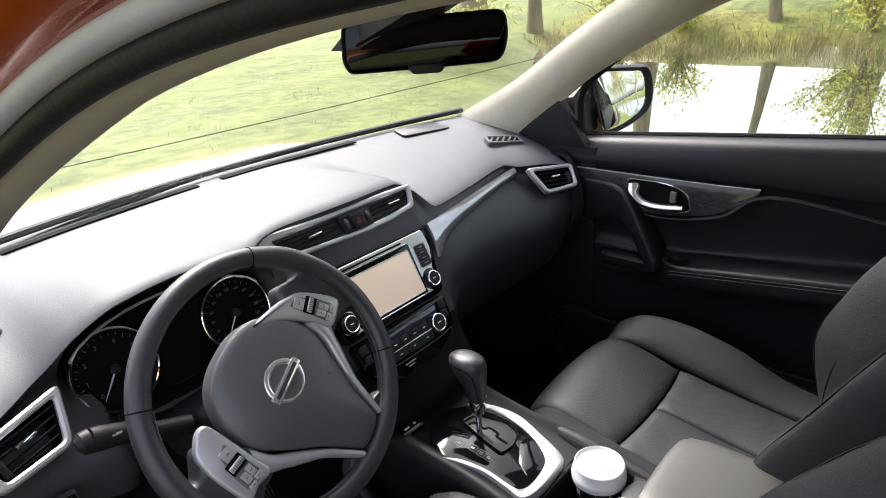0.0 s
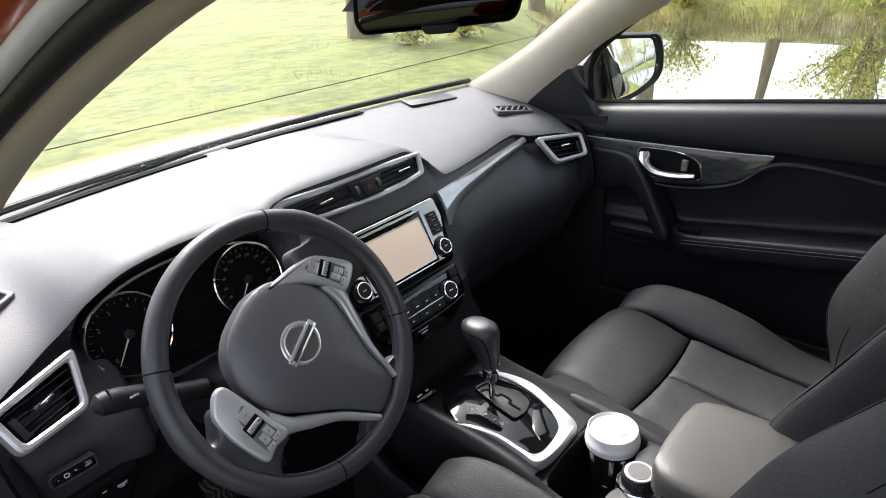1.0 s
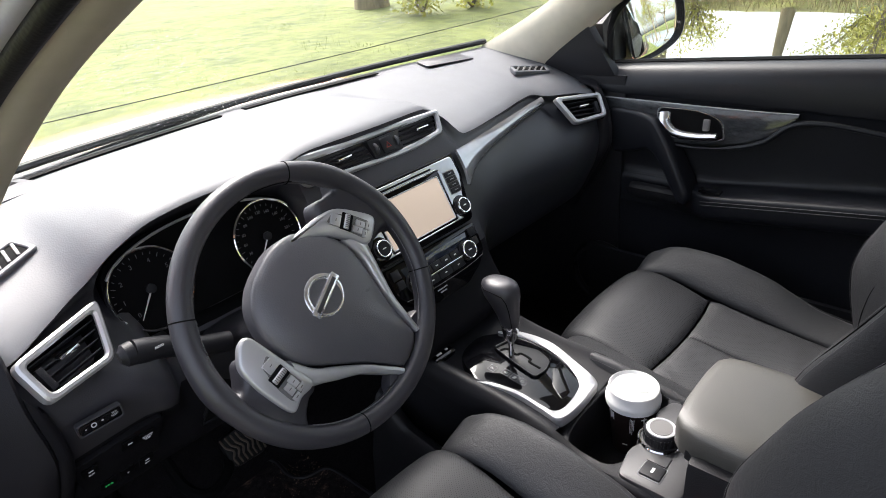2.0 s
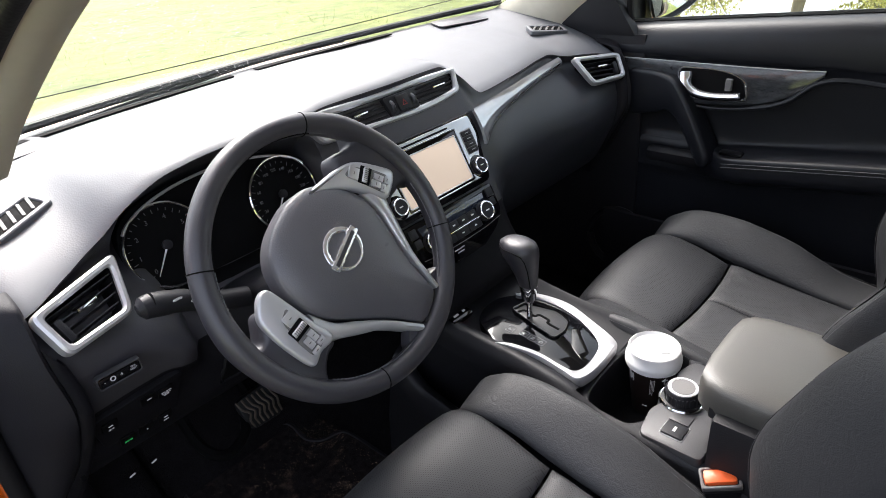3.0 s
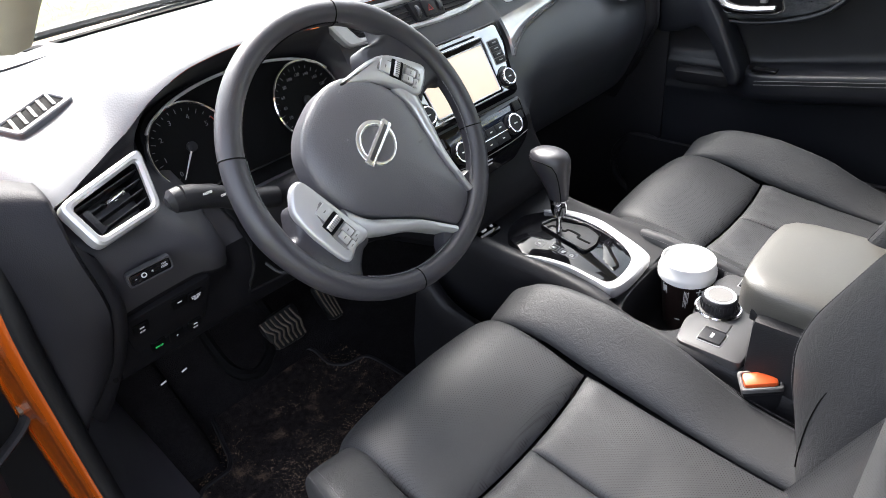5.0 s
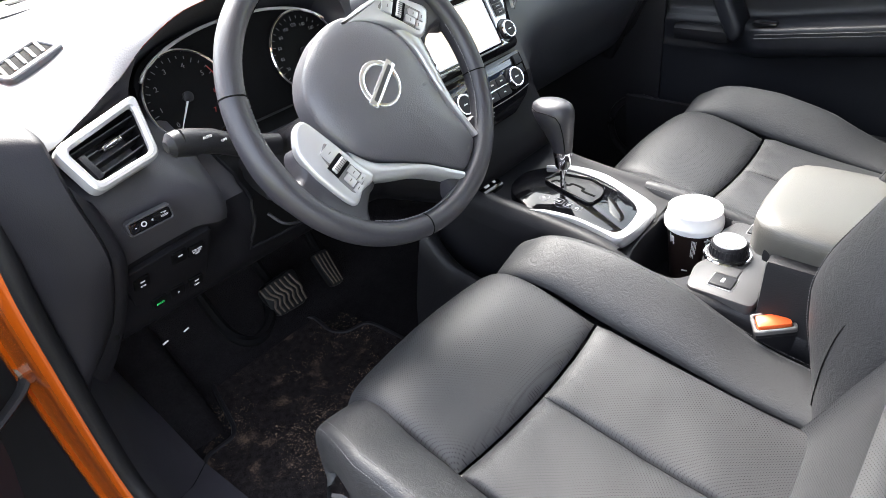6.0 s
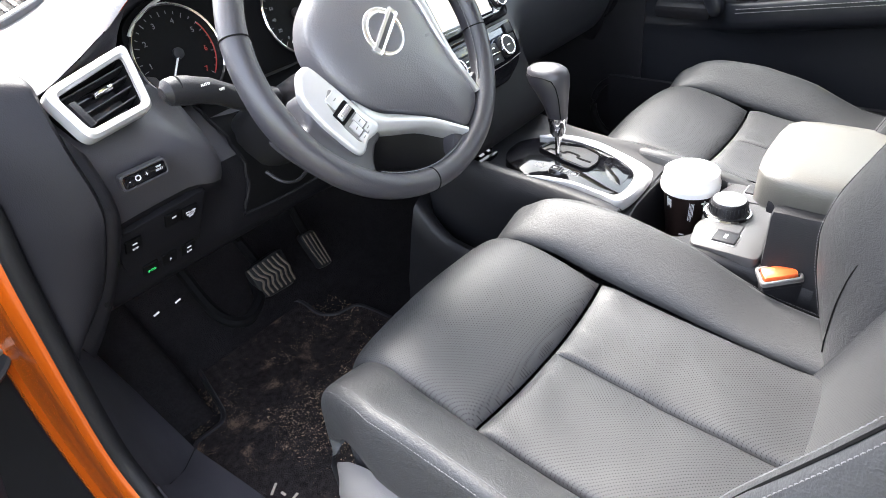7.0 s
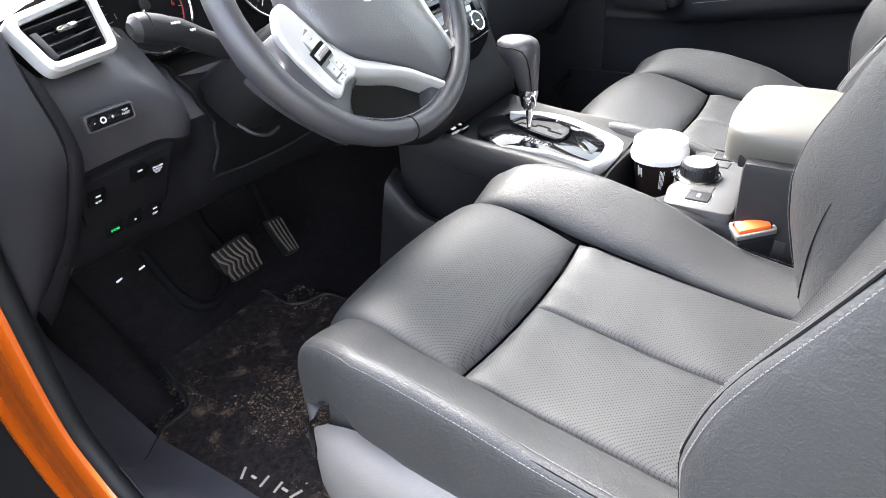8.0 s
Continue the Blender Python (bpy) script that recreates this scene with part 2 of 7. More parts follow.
def inset(poly, d):
    """Polygon moved in by d."""
    k, out = len(poly), []
    area = sum(poly[i][0] * poly[(i + 1) % k][1] - poly[(i + 1) % k][0] * poly[i][1] for i in range(k))
    sg = 1 if area > 0 else -1
    for i in range(k):
        p, a, b = Vector(poly[i]), Vector(poly[i - 1]), Vector(poly[(i + 1) % k])
        e1, e2 = (p - a).normalized(), (b - p).normalized()
        n1, n2 = Vector((-e1.y, e1.x)) * sg, Vector((-e2.y, e2.x)) * sg
        m = (n1 + n2)
        m = m / max(0.5, m.dot(n1)) if m.length > 1e-6 else n1
        out.append(tuple(p + m * d))
    return out


def rings(bm, loops, cap0=True, cap1=True, closed=True):
    """Skin through loops of 3D points."""
    vs = [[bm.verts.new(p) for p in lp] for lp in loops]
    k = len(vs[0])
    for a, b in zip(vs, vs[1:]):
        for i in range(k if closed else k - 1):
            j = (i + 1) % k
            try:
                bm.faces.new((a[i], a[j], b[j], b[i]))
            except ValueError:
                pass
    if cap0:
        bm.faces.new(vs[0][::-1])
    if cap1:
        bm.faces.new(vs[-1])
    return bm


def prism(poly, m, h, bev=0.002, bm=None, base=0.0, crown=0.0):
    """Polygon raised along the frame's z from base to h, its upper edge bevelled."""
    bm = bm or bmesh.new()
    q = inset(poly, bev)
    q2 = inset(poly, bev * 0.3)
    lay = [(poly, base), (poly, h - bev), (q2, h - bev * 0.3), (q, h)]
    loops = [[m @ Vector((x, y, z)) for x, y in pl] for pl, z in lay]
    return rings(bm, loops)


def frame_ring(outer, inner, m, h, bev=0.002, base=0.0, bm=None):
    """Flat rim between two polygons of equal count, bevelled."""
    bm = bm or bmesh.new()
    seq = [(outer, base), (outer, h - bev), (inset(outer, bev), h), (inset(inner, -bev), h), (inner, h - bev), (inner, base)]
    loops = [[m @ Vector((x, y, z)) for x, y in pl] for pl, z in seq]
    rings(bm, loops + [loops[0]], False, False)
    return bm


def box(m, sx, sy, sz, bev=0.003, bm=None):
    """Box centred on the frame, all edges bevelled."""
    bm = bm or bmesh.new()
    b = bmesh.new()
    bmesh.ops.create_cube(b, size=1.0)
    for v in b.verts:
        v.co = Vector((v.co.x * sx, v.co.y * sy, v.co.z * sz))
    if bev:
        bmesh.ops.bevel(b, geom=list(b.edges), offset=bev, segments=2, profile=0.6, affect="EDGES")
    idx = {}
    for v in b.verts:
        idx[v] = bm.verts.new(m @ v.co)
    for f in b.faces:
        bm.faces.new([idx[v] for v in f.verts])
    b.free()
    return bm


def circle(r, n=32, cx=0.0, cy=0.0, ry=None):
    return [(cx + r * math.cos(2 * math.pi * i / n), cy + (ry or r) * math.sin(2 * math.pi * i / n)) for i in range(n)]


def turned(profile, m, n=40, bm=None, cap0=True, cap1=True):
    """Body of revolution about the frame's z; profile of (radius, height)."""
    bm = bm or bmesh.new()
    return rings(bm, [[m @ Vector((x, y, z)) for x, y in circle(r, n)] for r, z in profile], cap0, cap1)


def tube(pts, r, seg=10, closed=False, bm=None, flat=1.0, up=(0, 0, 1), caps=True):
    """Pipe along 3D points; r a number or one per point; flat squeezes it along its second axis."""
    bm = bm or bmesh.new()
    p = [Vector(q) for q in pts]
    k, loops = len(p), []
    rs = r if isinstance(r, (list, tuple)) else [r] * k
    for i in range(k):
        a = p[i - 1] if (i or closed) else p[i]
        b = p[(i + 1) % k] if (closed or i + 1 < k) else p[i]
        t = (b - a).normalized()
        s = t.cross(Vector(up))
        s = s.normalized() if s.length > 1e-4 else t.orthogonal().normalized()
        w = s.cross(t)
        loops.append([p[i] + s * (rs[i] * math.cos(2 * math.pi * j / seg)) + w * (rs[i] * flat * math.sin(2 * math.pi * j / seg)) for j in range(seg)])
    if closed:
        loops.append(loops[0])
        return rings(bm, loops, False, False)
    return rings(bm, loops, caps, caps)


def sheet(rows, thick=0.0, bm=None):
    """Grid of 3D points as a surface; thick gives it a back."""
    bm = bm or bmesh.new()
    vs = [[bm.verts.new(p) for p in r] for r in rows]
    for a, b in zip(vs, vs[1:]):
        for i in range(len(a) - 1):
            bm.faces.new((a[i], a[i + 1], b[i + 1], b[i]))
    if thick:
        bmesh.ops.recalc_face_normals(bm, faces=bm.faces)
        bmesh.ops.solidify(bm, geom=list(bm.faces), thickness=thick)
    return bm


def pad(fn, nu=18, nv=18, puff=0.012, edge=0.014, p=5.0, wob=0.0):
    """Upholstered panel on the surface fn(s, t), both 0 to 1: bulged, its borders drawn down into the seams."""
    rows = []
    eps = 1e-3
    for j in range(nv + 1):
        t = 0.5 - 0.5 * math.cos(math.pi * j / nv) if nv > 8 else j / nv
        row = []
        for i in range(nu + 1):
            s = 0.5 - 0.5 * math.cos(math.pi * i / nu) if nu > 8 else i / nu
            o = Vector(fn(s, t))
            du = Vector(fn(min(1, s + eps), t)) - Vector(fn(max(0, s - eps), t))
            dv = Vector(fn(s, min(1, t + eps))) - Vector(fn(s, max(0, t - eps)))
            nn = du.cross(dv)
            nn = nn.normalized() if nn.length > 1e-12 else Vector((0, 0, 1))
            a, b = abs(2 * s - 1), abs(2 * t - 1)
            h = puff * (1 - a ** 2) * (1 - b ** 2) - edge * (1 - (1 - a ** (4 * p)) * (1 - b ** (4 * p)))
            if wob:
                # hide never lies quite even: soft hollows, small folds drawn in along the seams
                rim_ = max(a, b) ** 6
                h += wob * (0.0016 * noise.noise(o * 14) + 0.0007 * noise.noise(o * 38) + 0.0007 * rim_ * noise.noise(o * 110))
            row.append(o + nn * h)
        rows.append(row)
    return sheet(rows)


def lerp(a, b, t):
    return a + (b - a) * t


def table(keys):
    """Smooth reading of rows (key, values...) by key."""
    keys = sorted(keys)
    xs = [k[0] for k in keys]

    def at(x):
        x = min(max(x, xs[0]), xs[-1])
        i = max(0, min(len(xs) - 2, sum(1 for q in xs if q <= x) - 1))
        h = xs[i + 1] - xs[i]
        t = (x - xs[i]) / h
        out = []
        for c in range(1, len(keys[0])):
            sl = [(keys[k + 1][c] - keys[k][c]) / (xs[k + 1] - xs[k]) for k in range(max(0, i - 1), min(len(xs) - 1, i + 2))]
            mid = 0 if i == 0 else 1
            d = sl[mid]
            # slopes that keep each run from overshooting
            m0 = (2 * sl[0] * d / (sl[0] + d) if sl[0] * d > 0 else 0) if i else d
            m1 = (2 * sl[-1] * d / (sl[-1] + d) if sl[-1] * d > 0 else 0) if i + 2 < len(xs) else d
            a, b = keys[i][c], keys[i + 1][c]
            out.append((2 * t ** 3 - 3 * t * t + 1) * a + (t ** 3 - 2 * t * t + t) * h * m0 + (3 * t * t - 2 * t ** 3) * b + (t ** 3 - t * t) * h * m1)
        return out
    return at


def words(name, body, size, m, material, parent, depth=0.0003):
    """Lettering in the built-in font, centred on the frame."""
    cu = bpy.data.curves.new(name, "FONT")
    cu.body, cu.size, cu.align_x, cu.align_y, cu.extrude = body, size, "CENTER", "CENTER", depth
    cu.resolution_u = 2
    tmp = bpy.data.objects.new(name, cu)
    me = bpy.data.meshes.new_from_object(tmp)
    bpy.data.objects.remove(tmp)
    bpy.data.curves.remove(cu)
    me.transform(m)
    me.materials.clear()
    me.materials.append(material)
    ob = new(name, me)
    ob.parent = parent
    return ob


def stitches(pts, step, length, r, bm=None, up=(0, 0, 1)):
    """A row of short threads along a line."""
    bm = bm or bmesh.new()
    p = [Vector(q) for q in pts]
    acc, nxt = 0.0, 0.0
    for a, b in zip(p, p[1:]):
        d = (b - a).length
        if d < 1e-9:
            continue
        while nxt <= acc + d:
            c = a + (b - a) * ((nxt - acc) / d)
            t = (b - a).normalized() * (length / 2)
            tube([c - t, c - t * 0.5 + Vector(up) * r, c + t * 0.5 + Vector(up) * r, c + t], r, 4, bm=bm)
            nxt += step
        acc += d
    return bm


def settle(ob, base):
    """Puts a thing's empty at its base, its parts staying where they are."""
    ob.location = base
    for c in ob.children:
        c.matrix_parent_inverse = Matrix.Translation(-Vector(base))
    return ob


# ---- car body ----
def ws_base(x):
    return Vector((x, 1.345 - 0.37 * x * x, 1.165 + 0.045 * x * x))


def ws_top(x):
    return Vector((x, 0.63 - 0.25 * x * x, 1.545 - 0.10 * x * x))


body = thing("car_body", "orange painted car body with open driver door aperture", "car")

rows = []
for j in range(9):
    t = j / 8
    rows.append([ws_base(x).lerp(ws_top(x * 0.93), t) * 1.0 + Vector((0, 0.0, 0.02 * math.sin(math.pi * t))) for x in [-0.70 + 1.40 * i / 16 for i in range(17)]])
wind = part("windscreen", sheet(rows, 0.004), M_WIND, body, "clear windscreen glass with dried rain spots")
wind.visible_shadow = False
edge_l = [ws_base(x) + Vector((0, 0.004, 0.012)) for x in [-0.70 + 1.40 * i / 24 for i in range(25)]]
part("windscreen_seal", tube(edge_l, 0.011, 8, flat=0.7), M_RUBBER, wind, "black ceramic edge and rubber seal")
cowl = []
for j, (dy, dz) in enumerate(((0.0, -0.012), (0.04, -0.03), (0.09, -0.035), (0.13, -0.03))):
    cowl.append([ws_base(x) + Vector((0, dy, dz)) for x in [-0.72 + 1.44 * i / 20 for i in range(21)]])
part("cowl", sheet(cowl, 0.004), M_HARD, body, "black plastic cowl below the windscreen")
# bonnet: crowned sheet falling to the front
rows = []
for j in range(13):
    t = j / 12
    row = []
    for i in range(25):
        u = -1 + 2 * i / 24
        x = u * (0.74 - 0.10 * t * t)
        y = 1.46 - 0.40 * x * x * (1 - 0.3 * t) + t * 0.92 - 0.10 * u * u * t
        z = 1.125 - 0.055 * t - 0.13 * t ** 3 - 0.045 * u ** 4 + 0.012 * math.exp(-((abs(u) - 0.66) / 0.12) ** 2)
        row.append((x, y, z))
    rows.append(row)
part("bonnet", sheet(rows, 0.012), M_ORANGE, body, "orange bonnet")
wiper = curve([(-0.62, 1.24, 1.155), (-0.3, 1.345, 1.158), (0.05, 1.40, 1.163), (0.30, 1.36, 1.168)], 8)
part("wiper", tube(wiper, 0.007, 6), M_RUBBER, body, "black wiper arm and blade at rest")


def pillar_line(t, off=0.0):
    """Inner line of the right front pillar, 0 at the dash to 1 at the header."""
    p = curve([(0.70, 1.25, 1.15), (0.664, 0.977, 1.286), (0.635, 0.796, 1.402), (0.612, 0.655, 1.487), (0.595, 0.54, 1.535)], 6)
    k = t * (len(p) - 1)
    i = min(int(k), len(p) - 2)
    return Vector(p[i]).lerp(Vector(p[i + 1]), k - i)


def rear_line(t):
    p = curve([(0.70, 0.98, 1.115), (0.685, 0.889, 1.202), (0.657, 0.748, 1.311), (0.636, 0.593, 1.398), (0.615, 0.433, 1.478), (0.60, 0.275, 1.53)], 6)
    k = t * (len(p) - 1)
    i = min(int(k), len(p) - 2)
    return Vector(p[i]).lerp(Vector(p[i + 1]), k - i)


def pillar(sgn):
    bm, loops = bmesh.new(), []
    for j in range(15):
        t = j / 14
        a, b = pillar_line(t), rear_line(t)
        n = Vector((-0.82, -0.30, 0.15)).normalized()
        lp = []
        for s in range(8):
            f = s / 7
            lp.append(a.lerp(b, f) + n * (0.030 * math.sin(math.pi * f) ** 0.7))
        lp += [b - n * 0.03, a - n * 0.03]
        loops.append([(sgn * p.x, p.y, p.z) for p in lp])
    return rings(bm, loops)


part("pillar_trim", pillar(1), M_BEIGE, body, "beige pillar trim on the passenger side")
# driver side: trim, seal and painted flange follow the door aperture
ap = curve([(-0.735, 0.817, 0.566), (-0.737, 0.843, 0.653), (-0.737, 0.838, 0.83), (-0.734, 0.826, 0.984), (-0.712, 0.835, 1.13), (-0.674, 0.74, 1.28), (-0.638, 0.593, 1.398), (-0.617, 0.433, 1.478), (-0.602, 0.275, 1.535), (-0.59, 0.10, 1.565), (-0.585, -0.15, 1.58), (-0.585, -0.45, 1.575)], 8)


def along(line, prof, up=(0, 0, 1)):
    """Sweeps offsets (outward, upward) along a line; outward is -x made square to the line."""
    bm, loops = bmesh.new(), []
    p = [Vector(q) for q in line]
    for i, q in enumerate(p):
        t = (p[min(i + 1, len(p) - 1)] - p[max(i - 1, 0)]).normalized()
        o = Vector((-1, 0, 0))
        o = (o - t * o.dot(t)).normalized()
        w = o.cross(t)
        loops.append([q + o * a + w * b for a, b in prof])
    return rings(bm, loops, True, True)


seal_l = curve([(-0.728, -0.5, 0.454), (-0.728, 0.2, 0.454), (-0.729, 0.5, 0.458), (-0.731, 0.68, 0.471), (-0.733, 0.763, 0.508), (-0.735, 0.812, 0.566)], 8)[:-1] + ap[4:]
for ln_, r_ in ((seal_l[:-48], 0.0115), (seal_l[-49:], 0.0082)):
    part("door_seal", along(ln_, [(r_ * math.cos(a), r_ * math.sin(a)) for a in [2 * math.pi * k / 12 for k in range(12)]]), M_RUBBER, body, "black rubber door seal")
part("aperture_frame", along(ap[32:], [(0.006, 0.011), (0.020, 0.014), (0.036, 0.024), (0.052, 0.050), (0.060, 0.085), (0.050, 0.090), (0.030, 0.05), (0.008, 0.03)]), M_ORANGE, body, "orange painted door aperture")
# added pale strip: the sky's highlight on the flange, put in as colour
M_FLANGEHI = mat("flange_highlight", (0.42, 0.41, 0.45), 0.35, var=0.08, scale=20, bump=0.1, bscale=300, spec=0.6)
part("highlight_strip", along(ap[32:], [(0.007, 0.003), (0.0125, 0.004), (0.016, 0.009), (0.015, 0.014), (0.008, 0.013)]), M_FLANGEHI, body, "pale strip drawn as the sky highlight on the door flange", smooth=60)
trim_l = ap[40:]
part("pillar_trim", along(trim_l, [(0.0, 0.0), (-0.010, -0.008), (-0.030, -0.010), (-0.048, -0.004), (-0.060, 0.012), (-0.060, 0.040), (-0.020, 0.045), (0.002, 0.02)]), M_BEIGE, body, "beige pillar trim on the driver side")
# roof lining and header
rows = []
for j in range(11):
    t = j / 10
    row = []
    for i in range(17):
        x = -0.60 + 1.20 * i / 16
        f = ws_top(x)
        row.append((x, f.y + 0.01 - t * 2.2, f.z + 0.004 + 0.115 * min(1, 3.01 * t) ** 0.8 - 0.020 * (x / 0.6) ** 6 * min(1, 4.6 * t)))
    rows.append(row)
part("roof_lining", sheet(rows, 0.01), M_BEIGE, body, "beige fabric roof lining")
rows = [[(p[0] * 1.05, p[1], p[2] + 0.035) for p in r] for r in rows]
part("roof", sheet(rows, 0.008), M_ORANGE, body, "orange roof panel")

# floor, tunnel sides, toe board, far wall behind the seats
fl = [(-1.3, 0.42), (-0.4, 0.41), (0.2, 0.40), (0.8, 0.405), (1.0, 0.412), (1.12, 0.445), (1.22, 0.62), (1.27, 0.85), (1.28, 1.05)]
part("floor_carpet", sheet([[(x, y, z) for x in (-0.70, -0.5, -0.25, 0, 0.25, 0.5, 0.76)] for y, z in curve(fl, 4)], 0.02), M_CARPET, body, "black cabin carpet rising to the toe board")
part("rear_wall", sheet([[(x, -1.25 - 0.25 * (z - 0.4), z) for x in (-0.76, 0, 0.76)] for z in (0.4, 1.0, 1.58)], 0.03), M_DARK, body, "dark rear of the cabin")
part("rear_side", sheet([[(0.76, y, z) for y in (-1.6, -0.9, -0.42)] for z in (0.30, 0.8, 1.2)], 0.03), M_DARK, body, "dark cabin side behind the passenger door")
part("rear_side", sheet([[(-0.78, y, z) for y in (-1.6, -1.1, -0.62)] for z in (0.30, 0.8, 1.55)], 0.03), M_ORANGE, body, "orange body side behind the door aperture")
part("outer_side", sheet([[(0.86 + 0.03 * math.sin(3 * z), y, z) for y in (-1.6, -0.4, 0.4, 1.0, 1.3)] for z in (0.28, 0.5, 0.8, 1.05)], 0.01), M_ORANGE, body, "orange body side")
for sd in (-1, 1):
    rows = []
    for g in range(9):
        t = g / 8
        y = 1.12 + 1.22 * t
        taper = 1 - 0.09 * t ** 3
        xb, zb = 0.735 - 0.10 * max(0, (y - 1.46) / 0.92) ** 2, 1.082 - 0.055 * t - 0.13 * t ** 3
        rows.append([(sd * a * taper, y, b) for a, b in curve([(xb, zb), (lerp(xb, 0.80, 0.6), zb - 0.004), (0.815, zb - 0.03), (0.862, 0.93 - 0.06 * t), (0.885, 0.80), (0.878, 0.58), (0.855, 0.36)], 3)])
    part("front_wing", sheet(rows, 0.008), M_ORANGE, body, "orange front wing", smooth=60)
rows = [[(0.80 * u * (1 - 0.06 * u * u), 2.36 + dy - 0.16 * u * u, z) for u in [-1 + k / 8 for k in range(17)]] for dy, z in ((-0.03, 0.90), (0.03, 0.86), (0.06, 0.72), (0.07, 0.55), (0.04, 0.36))]
part("front_bumper", sheet(rows, 0.01), M_ORANGE, body, "orange front bumper", smooth=60)

# painted pillar and sill, one flowing surface outside the seal
low_l = curve([(-0.731, -0.5, 0.446), (-0.731, 0.2, 0.446), (-0.732, 0.5, 0.450), (-0.734, 0.68, 0.463), (-0.736, 0.768, 0.500), (-0.738, 0.820, 0.560), (-0.740, 0.846, 0.65), (-0.741, 0.846, 0.80), (-0.740, 0.842, 0.95), (-0.730, 0.846, 1.10)], 7)
prof = curve([(0.002, 0.004), (0.012, 0.012), (0.019, 0.030), (0.021, 0.060), (0.020, 0.095), (0.024, 0.125), (0.034, 0.147)], 3)
part("hinge_pillar", along(low_l, [(a, b) for a, b in prof] + [(0.032, 0.152), (0.0, 0.10), (-0.004, 0.02)]), M_ORANGE, body, "glossy orange pillar and sill", smooth=60)
# matt black strip along the outer edge of pillar and sill
part("pillar_black_strip", along(low_l, [(0.033, 0.149), (0.040, 0.148), (0.060, 0.166), (0.102, 0.177), (0.132, 0.198), (0.100, 0.215), (0.033, 0.160)]), M_DARK, body, "matt black strip outside the pillar", smooth=60)
# black sheet painting the shadow between pillar and wing
part("gap_shade_sheet", sheet([[(-0.80, 1.07, z), (-0.86, 1.10, z), (-0.88, 1.13, z)] for z in (0.30, 0.7, 1.1)], 0.01), M_DARK, body, "dark sheet standing in for the shadow behind the front wing")
rows = [[(-0.720, 0.832, 0.545), (-0.695, 0.868, 0.492), (-0.655, 0.915, 0.446), (-0.612, 0.955, 0.428)]]
for y, z, k in ((0.76, 0.492, 0.80), (0.66, 0.462, 0.66), (0.45, 0.452, 0.45), (0.1, 0.449, 0.1), (-0.5, 0.449, -0.5)):
    rows.append([(-0.720, y, z), (-0.69, lerp(y, k, 0.3), z - 0.008), (-0.65, lerp(y, k, 0.7), 0.446), (-0.606, k, 0.424)])
rows = [[Vector(q) for q in curve([r[c] for r in rows], 4)] for c in range(4)]
part("sill_trim", sheet(rows, 0.004), M_KICK, body, "black plastic sill scuff trim", smooth=60)
# kick panel left of the footwell
cols = [[(-0.721, 0.834, 0.548), (-0.696, 0.870, 0.495), (-0.656, 0.917, 0.449), (-0.613, 0.958, 0.431)], [(-0.732, 0.856, 0.65), (-0.705, 0.91, 0.585), (-0.66, 0.985, 0.525), (-0.622, 1.06, 0.50)], [(-0.735, 0.858, 0.76), (-0.70, 0.95, 0.70), (-0.665, 1.05, 0.65), (-0.64, 1.18, 0.62)], [(-0.735, 0.858, 0.86), (-0.69, 0.98, 0.84), (-0.66, 1.08, 0.82), (-0.645, 1.22, 0.80)]]
rows = [[Vector(q) for q in curve([c[k] for c in cols], 4)] for k in range(4)]
part("kick_panel", sheet([[Vector(q) for q in curve([r[i] for r in rows], 4)] for i in range(len(rows[0]))], 0.003), M_KICK, body, "black plastic kick panel", smooth=60)
fr = []
for k in range(9):
    t = k / 8
    y, z = 0.985 + 0.23 * t, 0.436 + 0.20 * t
    z -= 0.016 * max(0, 1 - 3 * t)
    fr.append([(-0.632, y + 0.02, z - 0.01), (-0.615, y + 0.01, z + 0.014), (-0.575, y, z + 0.018), (-0.545, y + 0.005, z + 0.010), (-0.535, y + 0.02, z - 0.02)])
part("foot_rest", sheet(fr, 0.004), M_CARPET, body, "carpeted driver foot rest", smooth=60)
part("kick_panel", sheet([[(0.70, 0.74, z), (0.695, 0.95, z), (0.66, 1.28, z)] for z in (0.40, 0.7, 1.0, 1.14)], 0.01), M_HARD, body, "black plastic kick panel on the passenger side")
# door check strap
chk = part("door_check", tube(curve([(-0.745, 1.000, 0.775), (-0.762, 0.985, 0.765), (-0.785, 0.975, 0.745), (-0.86, 0.955, 0.715)], 5), [0.014] * 4 + [0.010] * 12, 8, flat=0.6), M_RUBBER, body, "black door check strap")
part("bolt", turned([(0.009, 0), (0.009, 0.006), (0.006, 0.008)], fm((-0.772, 0.985, 0.772), (0, 1, 0), (0, 0, 1)), 6), M_STEEL, chk)
settle(body, (0, 0, 0.28))

# ---- dashboard ----
edge_t = table([(-0.72, 0.84, 1.08), (-0.655, 0.807, 1.106), (-0.60, 0.838, 1.116), (-0.55, 0.858, 1.132), (-0.50, 0.848, 1.168), (-0.44, 0.842, 1.192), (-0.36, 0.84, 1.20), (-0.27, 0.842, 1.192), (-0.22, 0.860, 1.186), (-0.185, 0.878, 1.190), (-0.14, 0.884, 1.192), (0.0, 0.880, 1.192), (0.125, 0.886, 1.190), (0.165, 0.874, 1.168), (0.215, 0.857, 1.122), (0.35, 0.873, 1.124), (0.504, 0.892, 1.129), (0.54, 0.868, 1.120), (0.60, 0.834, 1.116), (0.656, 0.805, 1.102), (0.72, 0.84, 1.08)])
